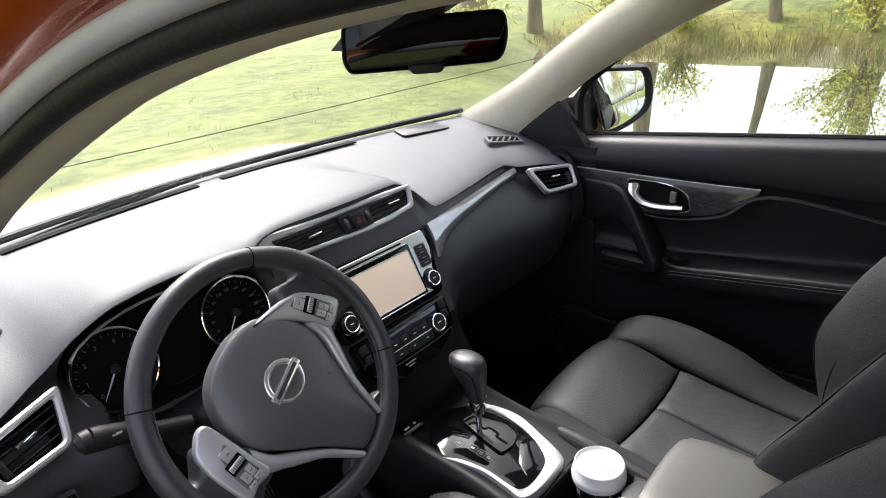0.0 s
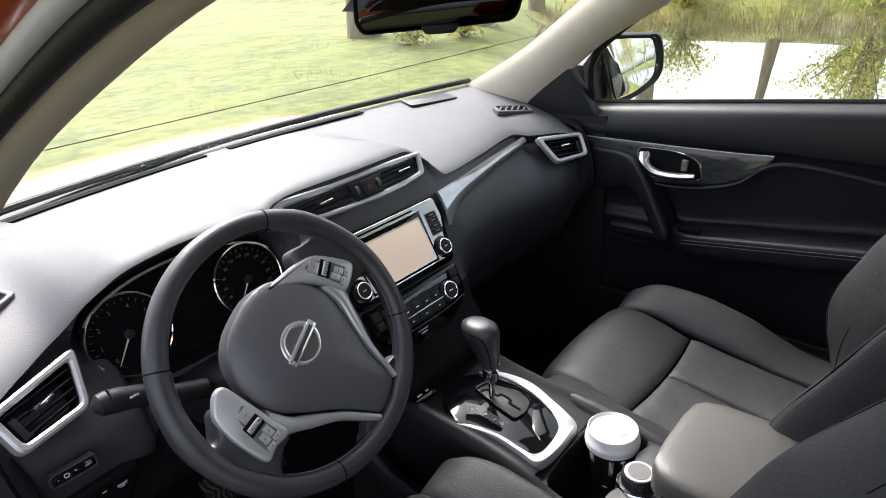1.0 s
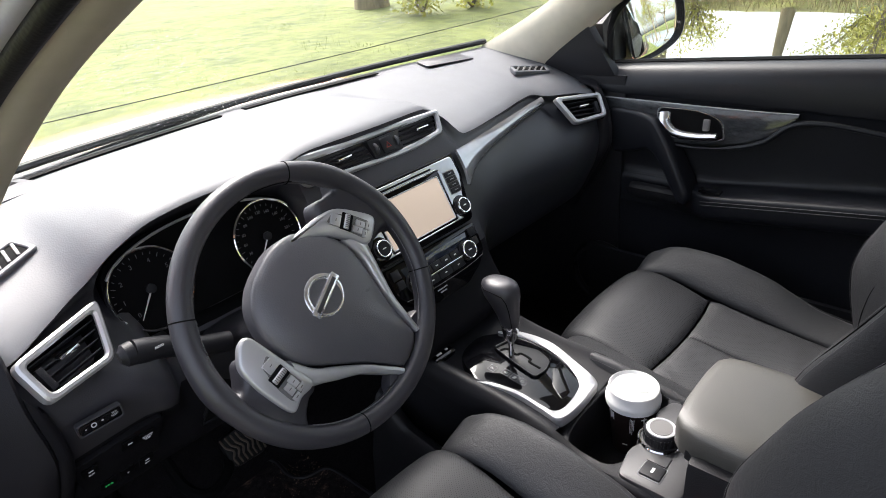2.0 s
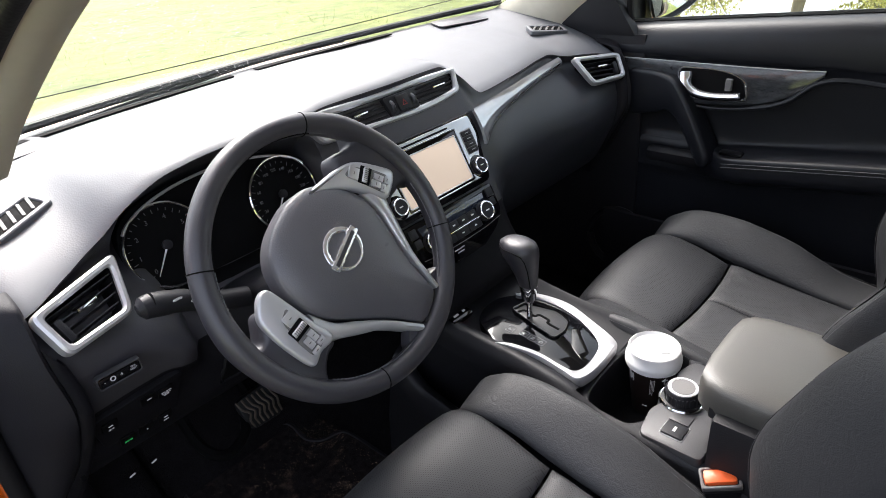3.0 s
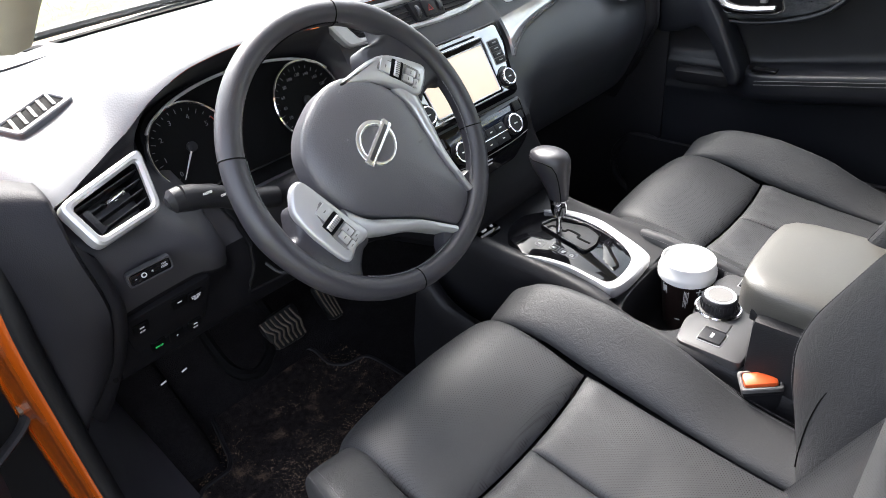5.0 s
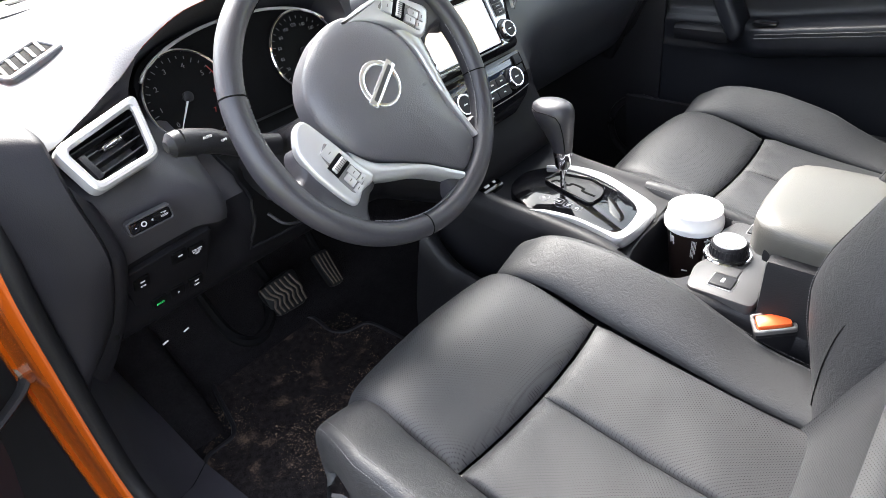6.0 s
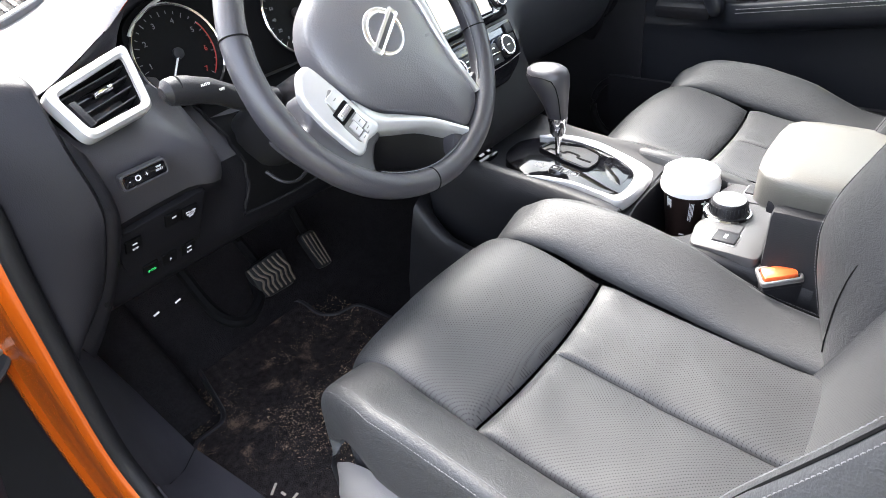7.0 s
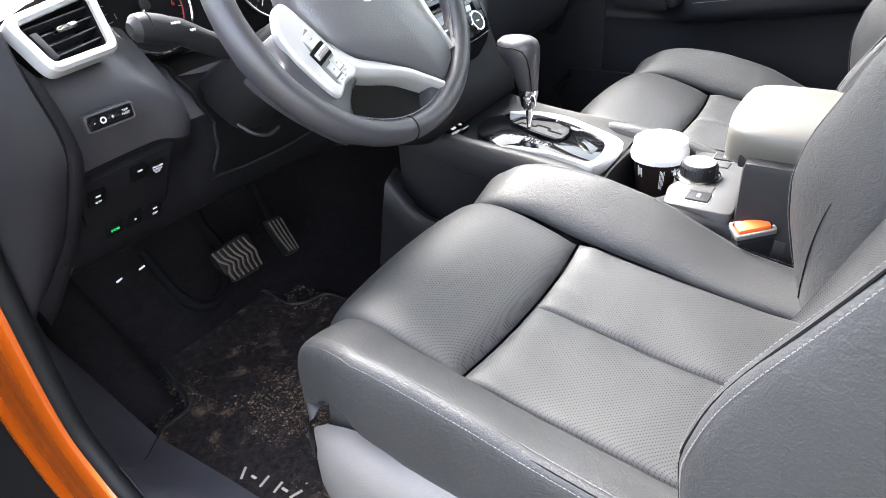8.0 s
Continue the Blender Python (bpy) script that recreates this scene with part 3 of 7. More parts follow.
lip_t = table([(-0.72, 0.82, 1.06), (-0.655, 0.825, 1.085), (-0.60, 0.850, 1.090), (-0.54, 0.878, 1.092), (-0.50, 0.885, 1.14), (-0.36, 0.895, 1.165), (-0.22, 0.885, 1.155), (-0.185, 0.876, 1.160), (0.0, 0.874, 1.162), (0.15, 0.876, 1.160), (0.19, 0.842, 1.100), (0.504, 0.886, 1.110), (0.54, 0.872, 1.092), (0.60, 0.850, 1.090), (0.655, 0.825, 1.085), (0.72, 0.82, 1.06)])
f1_t = table([(-0.72, 0.80, 1.04), (-0.655, 0.790, 1.040), (-0.54, 0.818, 1.044), (-0.515, 0.925, 1.10), (-0.36, 0.945, 1.12), (-0.20, 0.925, 1.10), (-0.185, 0.84, 1.09), (0.0, 0.832, 1.10), (0.15, 0.832, 1.10), (0.19, 0.80, 1.045), (0.504, 0.84, 1.07), (0.54, 0.818, 1.044), (0.655, 0.790, 1.040), (0.72, 0.80, 1.04)])
f2_t = table([(-0.72, 0.785, 0.98), (-0.53, 0.785, 0.995), (-0.495, 0.797, 0.978), (-0.470, 0.880, 0.990), (-0.36, 0.875, 0.995), (-0.20, 0.875, 0.995), (-0.17, 0.80, 1.0), (-0.13, 0.772, 0.98), (0.13, 0.772, 0.98), (0.19, 0.775, 0.98), (0.35, 0.785, 0.985), (0.60, 0.775, 0.98), (0.72, 0.79, 0.98)])
f3_t = table([(-0.72, 0.822, 0.90), (-0.53, 0.824, 0.905), (-0.36, 0.83, 0.90), (-0.20, 0.82, 0.90), (-0.13, 0.74, 0.912), (0.13, 0.74, 0.912), (0.19, 0.80, 0.90), (0.35, 0.81, 0.90), (0.60, 0.80, 0.90), (0.72, 0.82, 0.90)])
f4_t = table([(-0.72, 0.882, 0.80), (-0.36, 0.875, 0.80), (-0.20, 0.85, 0.80), (-0.13, 0.71, 0.80), (0.13, 0.71, 0.80), (0.19, 0.86, 0.81), (0.35, 0.88, 0.80), (0.72, 0.88, 0.80)])
dash = thing("dashboard", "black soft-touch car dashboard with silver-framed vents", "dashboard")
xs = [-0.705 + 1.41 * i / 120 for i in range(121)]
top, low = [], []
for x in xs:
    e, w = edge_t(x), ws_base(x)
    line = []
    for k in range(25):
        f = k / 24
        hump = 0.006 * math.sin(math.pi * f) + 0.012 * math.exp(-(x / 0.13) ** 4) * math.sin(math.pi * f) * f
        ease = f ** 1.6
        # the pad rolls over into its front edge
        roll = 0.011 * (f ** 3 - max(0, (f - 0.78) / 0.22) ** 2.2)
        line.append((x, lerp(w.y - 0.004, e[0], f), lerp(w.z, e[1], ease) + hump + roll))
    line += [(x, e[0] - 0.006, e[1] - 0.005)]
    top.append(line)
    a, b, c, d, g = lip_t(x), f1_t(x), f2_t(x), f3_t(x), f4_t(x)
    low.append([(x, *q) for q in curve([(e[0] - 0.006, e[1] - 0.006), tuple(a), tuple(b), tuple(c), tuple(d), tuple(g), (1.05, 0.79)], 5)])
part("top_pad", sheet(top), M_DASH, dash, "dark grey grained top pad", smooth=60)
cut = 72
# light from above is put into the colours: pale upper part, dark lower part
part("upper_fascia", sheet([r[:19] for r in low[4:cut + 1]]), M_UPF, dash, "grained upper fascia, coloured paler for the light on it", smooth=60)
part("lower_fascia", sheet([r[18:] for r in low[4:cut + 1]]), M_FASC, dash, "grained lower fascia, coloured near black for its shade", smooth=60)


def fas_y(x, z):
    """Fascia depth at a place on its face."""
    r = low[min(range(len(xs)), key=lambda k: abs(xs[k] - x))][8:28]
    q = min(r, key=lambda p: abs(p[2] - z))
    return q[1]


# dark sheet just proud of the fascia, painting the shade of the column opening
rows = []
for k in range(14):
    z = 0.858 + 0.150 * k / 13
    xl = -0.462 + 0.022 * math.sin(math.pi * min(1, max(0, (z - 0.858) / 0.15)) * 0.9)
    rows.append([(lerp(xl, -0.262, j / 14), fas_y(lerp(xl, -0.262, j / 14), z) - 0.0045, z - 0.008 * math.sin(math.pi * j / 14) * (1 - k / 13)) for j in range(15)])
op = part("column_shade_sheet", sheet(rows, 0.002), M_FACE, dash, "dark sheet painting the shade of the steering column opening", smooth=60)
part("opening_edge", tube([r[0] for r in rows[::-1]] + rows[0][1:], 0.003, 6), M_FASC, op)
part("passenger_fascia", sheet(low[cut:-4]), M_MIDPAD, dash, "soft black fascia over the glove box", smooth=60)
# moulded end covers: a narrow band beside the fascia and a convex cover out to the door seal
part_l = curve([(0.660, 0.792, 1.112), (0.663, 0.768, 1.057), (0.659, 0.757, 1.000), (0.661, 0.766, 0.960), (0.671, 0.812, 0.880), (0.694, 0.842, 0.825), (0.716, 0.853, 0.795)], 5)
band_l = curve([(0.652, 0.774, 1.062), (0.644, 0.771, 1.035), (0.639, 0.766, 0.990), (0.640, 0.774, 0.952), (0.650, 0.827, 0.866), (0.674, 0.861, 0.796), (0.697, 0.881, 0.752)], 5)
for s in (-1, 1):
    rows = []
    for k, (x, y, z) in enumerate(part_l):
        f = k / (len(part_l) - 1)
        ox, oy, oz = 0.733, 0.846 - 0.006 * math.sin(math.pi * f), lerp(1.118, 0.780, f)
        bul = 0.016 * math.sin(math.pi * min(1, f * 1.05)) ** 0.6 + 0.004
        ln = [(x - 0.003, y + 0.012, z), (x - 0.002, y + 0.002, z), (x + 0.002, y - 0.003, z)]
        for g, h in ((0.22, 0.75), (0.45, 1.0), (0.7, 0.85), (0.9, 0.35), (1.0, 0.0)):
            ln.append((lerp(x, ox, g), lerp(y, oy, g) - bul * h, lerp(z, oz, g) + 0.004 * h * (1 - 2 * f)))
        ln.append((ox + 0.004, oy + 0.03, oz))
        rows.append([(s * a, b, c) for a, b, c in ln[:2] + curve(ln[2:], 4)])
    head = [[(a, b + dy, c + dz) for a, b, c in rows[0]] for dy, dz in ((0.060, 0.010), (0.025, 0.009), (0.008, 0.005))]
    cov_ = part("side_cover", sheet(head + rows), M_ENDCAP, dash, "moulded black dashboard end cover", smooth=60)
    part("clip_slot", box(Matrix.Translation((s * 0.6715, 0.838, 0.842)), 0.006, 0.012, 0.009, 0.001), M_DARK, cov_)
    rows = []
    for (x, y, z), (u, v, w) in zip(part_l[4:], curve(band_l, 1)[4:]):
        rows.append([(s * (u + 0.002), v + 0.03, w), (s * u, v + 0.004, w), (s * (u + 0.002), v - 0.001, w), (s * lerp(u, x, 0.5), lerp(v, y, 0.5) - 0.003, lerp(w, z, 0.5)), (s * (x - 0.003), y + 0.001, z), (s * (x - 0.001), y + 0.006, z)])
    part("cover_band", sheet(rows, 0.002), M_ENDCAP, dash, "narrow black trim band", smooth=60)
# defroster slots
for x0, x1 in ((-0.52, -0.06), (0.0, 0.36)):
    row = [[ws_base(lerp(x0, x1, i / 12)) + Vector((0, -0.035 - d, 0.0065)) for i in range(13)] for d in (0, 0.018)]
    part("defroster_slot", sheet(row, 0.003), M_DARK, dash, "black defroster slot")
# speaker grilles near the pillars
for s in (-1, 1):
    g = part("speaker_grille", prism(rounded([(-0.07, -0.035), (0.07, -0.045), (0.065, 0.04), (-0.06, 0.045)], 0.015), fm((s * 0.53, 1.175, 1.179), (1, -s * 0.3, 0.0), (s * 0.3, 1, 0.02)), 0.0028), M_UPF, dash, "dotted speaker grille")
    if s < 0:
        part("tweeter_rim", frame_ring(circle(0.026, 24), circle(0.020, 24), fm((s * 0.53, 1.18, 1.1765), (1, -s * 0.3, 0.0), (s * 0.3, 1, 0.02)), 0.002, 0.0008), M_GREYPL, g)
# small demister outlets on the top
for s in (-1, 1):
    m = fm((s * 0.600, 0.953, 1.1545), (0.87, -s * 0.5, -s * 0.115), (s * 0.45, 0.87, 0.20))
    out = rounded([(-0.050, -0.022), (0.048, -0.022), (0.050, 0.022), (-0.048, 0.022)], 0.008)
    inn = rounded([(-0.042, -0.014), (0.040, -0.014), (0.042, 0.014), (-0.040, 0.014)], 0.004)
    dv = part("demister_outlet", frame_ring(out, inn, m, 0.008, 0.0015, -0.002), M_DASH, dash, "slotted side-window outlet")
    part("slot_floor", prism(inn, m, 0.0055, 0.0003, base=-0.002), M_DARK, dv)
    for k in range(5):
        part("fin", box(m @ pose(-0.034 + k * 0.0165, 0, 0.0065, 0, 0, -35), 0.0045, 0.030, 0.003, 0.0006), M_GREYPL, dv)


def vent(parent, corners, name="air_vent", label="silver-framed air vent", slats=4, tab=0.45, wheel=False):
    """Outlet on a quadrilateral: top inner, top outer, bottom outer, bottom inner."""
    a, b, c, d = [Vector(q) for q in corners]
    o = (a + b + c + d) / 4
    u = ((b + c) - (a + d)).normalized()
    v = (a + b) - (c + d)
    m = fm(o, u, v)
    if (m.to_3x3() @ Vector((0, 0, 1))).y > 0:
        m = fm(o, -u, v)
    inv = m.inverted()
    q = [(inv @ p).to_2d() for p in (a, b, c, d)]
    q = [tuple(p) for p in q]
    outer, inner = rounded(q, 0.012), rounded(inset(q, 0.0098), 0.007)
    fr = part(name, frame_ring(outer, inner, m, 0.010, 0.003, -0.006), M_SILVER, parent, label)
    part("cavity", rings(bmesh.new(), [[m @ Vector((x, y, 0.003)) for x, y in inner], [m @ Vector((x * 0.9, y * 0.9, -0.030)) for x, y in inner]], False, True), M_DARK, fr)
    ly = [p[1] for p in inner]
    lo, hi = min(ly), max(ly)

    def span(y):
        hit = []
        for i in range(len(inner)):
            (x0, y0), (x1, y1) = inner[i - 1], inner[i]
            if (y0 - y) * (y1 - y) < 0:
                hit.append(x0 + (x1 - x0) * (y - y0) / (y1 - y0))
        return (min(hit), max(hit)) if hit else (0, 0)
    for k in range(slats):
        y = lerp(lo, hi, (k + 0.8) / (slats + 0.6))
        x0, x1 = span(y)
        if x1 - x0 < 0.01:
            continue
        part("slat", box(m @ pose((x0 + x1) / 2, y, -0.006, -12, 0, 0), x1 - x0, 0.0018, 0.014, 0.0006), M_HARD, fr)
        if k == slats // 2:
            part("tab", box(m @ pose(lerp(x0, x1, tab), y, 0.004, 20, 0, 0), 0.030, 0.0065, 0.012, 0.003), M_CHROME, fr, "chrome slider tab")
    return fr, m, inner


VENT = [(0.538, 0.853, 1.109), (0.657, 0.795, 1.103), (0.643, 0.769, 1.050), (0.553, 0.798, 1.051)]
for s in (-1, 1):
    fr, m, inner = vent(dash, [(s * x, y - 0.004, z) for x, y, z in VENT], tab=0.5)
    xw = (max if s * (m.to_3x3() @ Vector((1, 0, 0))).x > 0 else min)(p[0] for p in inner)
    part("thumb_wheel", box(m @ pose(xw - math.copysign(0.010, xw), -0.004, 0.0), 0.010, 0.03, 0.012, 0.003), M_HARD, fr, "black thumb wheel")
# centre outlets with the hazard switch between them
mc = fm((0, 0.862, 1.155), (1, 0, 0), (0, 0.447, 0.894)) @ pose(0, 0, -0.008)
cvo = rounded([(-0.207, 0.035), (-0.0665, 0.0275), (0.0, 0.0275), (0.075, 0.0285), (0.1643, 0.0258), (0.153, -0.0205), (0.086, -0.0290), (0.0245, -0.0302), (-0.0447, -0.0272), (-0.180, -0.020)], 0.010)
cvi = rounded([(-0.175, 0.0195), (-0.073, 0.0180), (0.0, 0.0175), (0.075, 0.0180), (0.1525, 0.0178), (0.141, -0.0120), (0.080, -0.0178), (0.025, -0.0190), (-0.0395, -0.0186), (-0.155, -0.0120)], 0.006)
cv = part("centre_vent", frame_ring(cvo, cvi, mc, 0.010, 0.003, -0.01), M_SILVER, dash, "wide silver-framed centre air vent")
part("cavity", rings(bmesh.new(), [[mc @ Vector((x, y, 0.003)) for x, y in cvi], [mc @ Vector((x * 0.97, y * 0.9, -0.03)) for x, y in cvi]], False, True), M_DARK, cv)
for x0_, x1_ in ((-0.165, -0.034), (0.046, 0.146)):
    for k in range(4):
        y = -0.0115 + 0.0078 * k
        part("slat", box(mc @ pose((x0_ + x1_) / 2 + (0.003 * (k - 2) if x0_ > 0 else -0.003 * (k - 2)), y, 0.001, 24, 0, 0), x1_ - x0_ - 0.008 * abs(k - 1.8), 0.0022, 0.012, 0.0007), M_HARD, cv)
    part("tab", box(mc @ pose((x0_ + x1_) / 2 + 0.006, 0.003, 0.009, 15, 0, 0), 0.032, 0.0055, 0.010, 0.002), M_CHROME, cv, "chrome slider tab")
HZ = mc @ pose(0.006, -0.002, 0.004)
part("hazard_module", prism(rounded([(-0.041, 0.0175), (0.037, 0.0175), (0.034, -0.0175), (-0.034, -0.0175)], 0.003), HZ, 0.006, 0.002, base=-0.02), M_HARD, cv, "black hazard switch module")
for s in (-1, 1):
    part("thumb_wheel", turned([(0.0125, -0.004), (0.0142, -0.002), (0.0142, 0.002), (0.0125, 0.004)], HZ @ pose(s * 0.026, -0.001, -0.003, 0, 90, 0), 20), M_SATIN, cv, "black thumb wheel")
part("hazard_button", prism(rounded([(-0.0155, 0.014), (0.0155, 0.014), (0.0145, -0.0145), (-0.0145, -0.0145)], 0.004), HZ, 0.0095, 0.002), M_HARD, cv)
part("hazard_triangle", frame_ring([(-0.0065, -0.005), (0.0065, -0.005), (0, 0.006)], [(-0.0040, -0.0035), (0.0040, -0.0035), (0, 0.0035)], HZ @ pose(0, -0.001, 0.0095), 0.0006, 0.0002), M_RED, cv, "red warning triangle")
# tapering glossy strip over the glove box
up_t = table([(0.0, 0.150, 0.833, 1.1030), (0.25, 0.245, 0.847, 1.1045), (0.55, 0.362, 0.864, 1.1075), (1.0, 0.528, 0.886, 1.1120)])
lo_t = table([(0.0, 0.142, 0.797, 1.042), (0.12, 0.176, 0.812, 1.058), (0.28, 0.228, 0.827, 1.0715), (0.5, 0.320, 0.844, 1.0830), (0.75, 0.425, 0.862, 1.0910), (1.0, 0.524, 0.876, 1.0970)])
up_l = [Vector(up_t(i / 24)) for i in range(25)]
lo_l = [Vector(lo_t(i / 24)) for i in range(25)]
rows = [[a.lerp(b, k / 4) + Vector((0, -0.013 - 0.005 * math.sin(math.pi * k / 4), 0.0035)) for a, b in zip(up_l, lo_l)] for k in range(5)]
part("trim_strip", sheet(rows, 0.006), M_GREYGLOSS, dash, "glossy grey trim strip")
part("strip_edge", tube([r + Vector((0, -0.0135, 0.002)) for r in lo_l], 0.0018, 6), M_HARD, dash, "thin dark edge")

# ---- navigation and climate unit ----
ST = fm((-0.008, 0.787, 1.042), (1, 0, 0), (0, 0.50, 0.866)) @ pose(0, 0, -0.008)


def sym(pts):
    """Polygon mirrored about its own upright axis."""
    return [tuple(p) for p in pts] + [(-x, y) for x, y in pts[::-1]]


bz = rounded(sym([(0.117, -0.0605), (0.127, -0.054), (0.135, -0.014), (0.1485, 0.030), (0.150, 0.073)]), 0.008)
nav = part("navigation_unit", prism(bz, ST, 0.006, 0.003, base=-0.05), M_GLOSS, dash, "gloss black navigation unit with silver surround")
sur_o = rounded(sym([(0.104, -0.050), (0.112, -0.046), (0.122, -0.012), (0.140, 0.028), (0.139, 0.067)]), 0.006)
sur_i = rounded(sym([(0.086, -0.047), (0.0875, -0.043), (0.0885, -0.012), (0.0905, 0.028), (0.092, 0.0525)]), 0.003)
part("surround", frame_ring(sur_o, sur_i, ST, 0.0085, 0.0015, 0.002), M_GREYGLOSS, nav, "glossy silver-grey surround")
part("screen", prism(rounded([(-0.083, 0.0415), (0.083, 0.0415), (0.081, -0.041), (-0.081, -0.041)], 0.002), ST, 0.0070, 0.0005), M_SCREEN, nav, "blank display, its beige reflection put in as a glow")
part("screen_rim", frame_ring(rounded([(-0.0855, 0.044), (0.0855, 0.044), (0.0835, -0.0435), (-0.0835, -0.0435)], 0.003), rounded([(-0.083, 0.0415), (0.083, 0.0415), (0.081, -0.041), (-0.081, -0.041)], 0.003), ST, 0.0078, 0.0008, 0.004), M_SILVER, nav)
part("disc_slot", box(ST @ pose(0, 0.0595, 0.0085), 0.15, 0.0035, 0.003, 0.001), M_DARK, nav, "disc slot")
part("slot_trim", box(ST @ pose(0, 0.0545, 0.0085), 0.17, 0.0018, 0.002, 0.0006), M_CHROME, nav)
for s in (-1, 1):
    part("button_column", prism(rounded([(s * 0.0985, 0.0435), (s * 0.1285, 0.0435), (s * 0.1270, -0.0020), (s * 0.0965, -0.0020)], 0.003), ST, 0.0095, 0.0008), M_GREYPL, nav, "grey button bed")
    for k in range(4):
        b_ = part("button", box(ST @ pose(s * (0.1132 - 0.0004 * k), 0.0370 - k * 0.0108, 0.0095), 0.0265, 0.0096, 0.0035, 0.0012), M_HARD, nav)
        part("symbol", box(ST @ pose(s * (0.1132 - 0.0004 * k), 0.0370 - k * 0.0108, 0.0114), 0.010, 0.0016, 0.0004, 0.0001), M_GREYLT, b_)


def knob(parent, m, r, h, label):
    k = part("knob", turned([(r * 1.05, 0), (r * 1.05, 0.003), (r * 0.95, 0.004), (r * 0.93, h - 0.003), (r * 0.85, h), (r * 0.6, h)], m, 36), M_HARD, parent, label)
    part("knob_ring", frame_ring(circle(r * 0.96, 36), circle(r * 0.78, 36), m, h + 0.001, 0.001, h - 0.004), M_CHROME, k)
    part("knob_face", turned([(r * 0.76, h - 0.004), (r * 0.74, h - 0.0005)], m, 30), M_HARD, k)
    part("mark", box(m @ pose(0, 0, h), r * 0.5, r * 0.12, 0.0008, 0.0002), M_WHITE, k)
    return k


for s in (-1, 1):
    part("knob_well", turned([(0.0215, 0.002), (0.0215, 0.0088), (0.020, 0.0092)], ST @ pose(s * 0.107, -0.0285, 0), 36), M_GLOSS, nav)
    knob(nav, ST @ pose(s * 0.107, -0.0285, 0.006), 0.0160, 0.012, "black rotary knob with chrome ring")
CL = ST @ pose(0, 0, -0.002)
clp = rounded(sym([(0.042, -0.162), (0.092, -0.142), (0.117, -0.118), (0.121, -0.0650)]), 0.010)
cli = part("climate_panel", prism(clp, CL, 0.006, 0.003, base=-0.05), M_GLOSS, dash, "gloss black climate control panel")
part("display", prism(rounded([(-0.088, -0.0750), (0.088, -0.0750), (0.084, -0.0935), (-0.084, -0.0935)], 0.002), CL, 0.0066, 0.0004), M_CLDISP, cli, "dark blue climate display")
for s in (-1, 1):
    knob(cli, CL @ pose(s * 0.0715, -0.1070, 0.004), 0.0185, 0.013, "black temperature knob with chrome ring")
    part("button", box(CL @ pose(s * 0.103, -0.0800, 0.007), 0.018, 0.017, 0.004, 0.001), M_HARD, cli)
    part("button", box(CL @ pose(s * 0.101, -0.0985, 0.007), 0.016, 0.015, 0.004, 0.001), M_HARD, cli)
for k in range(4):
    b_ = part("button", box(CL @ pose(-0.038 + k * 0.0254, -0.1010, 0.007), 0.0242, 0.0150, 0.005, 0.0015), M_HARD, cli)
    part("symbol", box(CL @ pose(-0.038 + k * 0.0254, -0.1010, 0.0096), 0.0065, 0.0022, 0.0004, 0.0001), M_WHITE, b_)
for k in range(3):
    b_ = part("button", box(CL @ pose(-0.0355 + k * 0.0355, -0.1205, 0.007), 0.0343, 0.0150, 0.005, 0.0015), M_HARD, cli)
    part("symbol", box(CL @ pose(-0.0355 + k * 0.0355, -0.1205, 0.0096), 0.0055, 0.0020, 0.0004, 0.0001), M_WHITE, b_)
part("button_rail", box(CL @ pose(0.0, -0.1108, 0.0085), 0.104, 0.0020, 0.006, 0.0005), M_CHROME, cli)
for k, w_ in enumerate((0.026, 0.017)):
    part("indicator_text", box(CL @ pose(-0.022, -0.1420 - k * 0.0055, 0.0066), w_, 0.0024, 0.0005, 0.0001), M_GREYLT, cli, "small printed line")
part("panel_line", tube([CL @ Vector((x, y, 0.0066)) for x, y in curve([(-0.105, -0.129), (-0.05, -0.134), (0.05, -0.134), (0.105, -0.129)], 5)], 0.0007, 5), M_GREYPL, cli)
pocket = part("lower_pocket", box(fm((0, 0.735, 0.835), (1, 0, 0), (0, 0.3, 0.95)), 0.20, 0.07, 0.03, 0.008), M_DARK, dash, "dark open storage pocket")

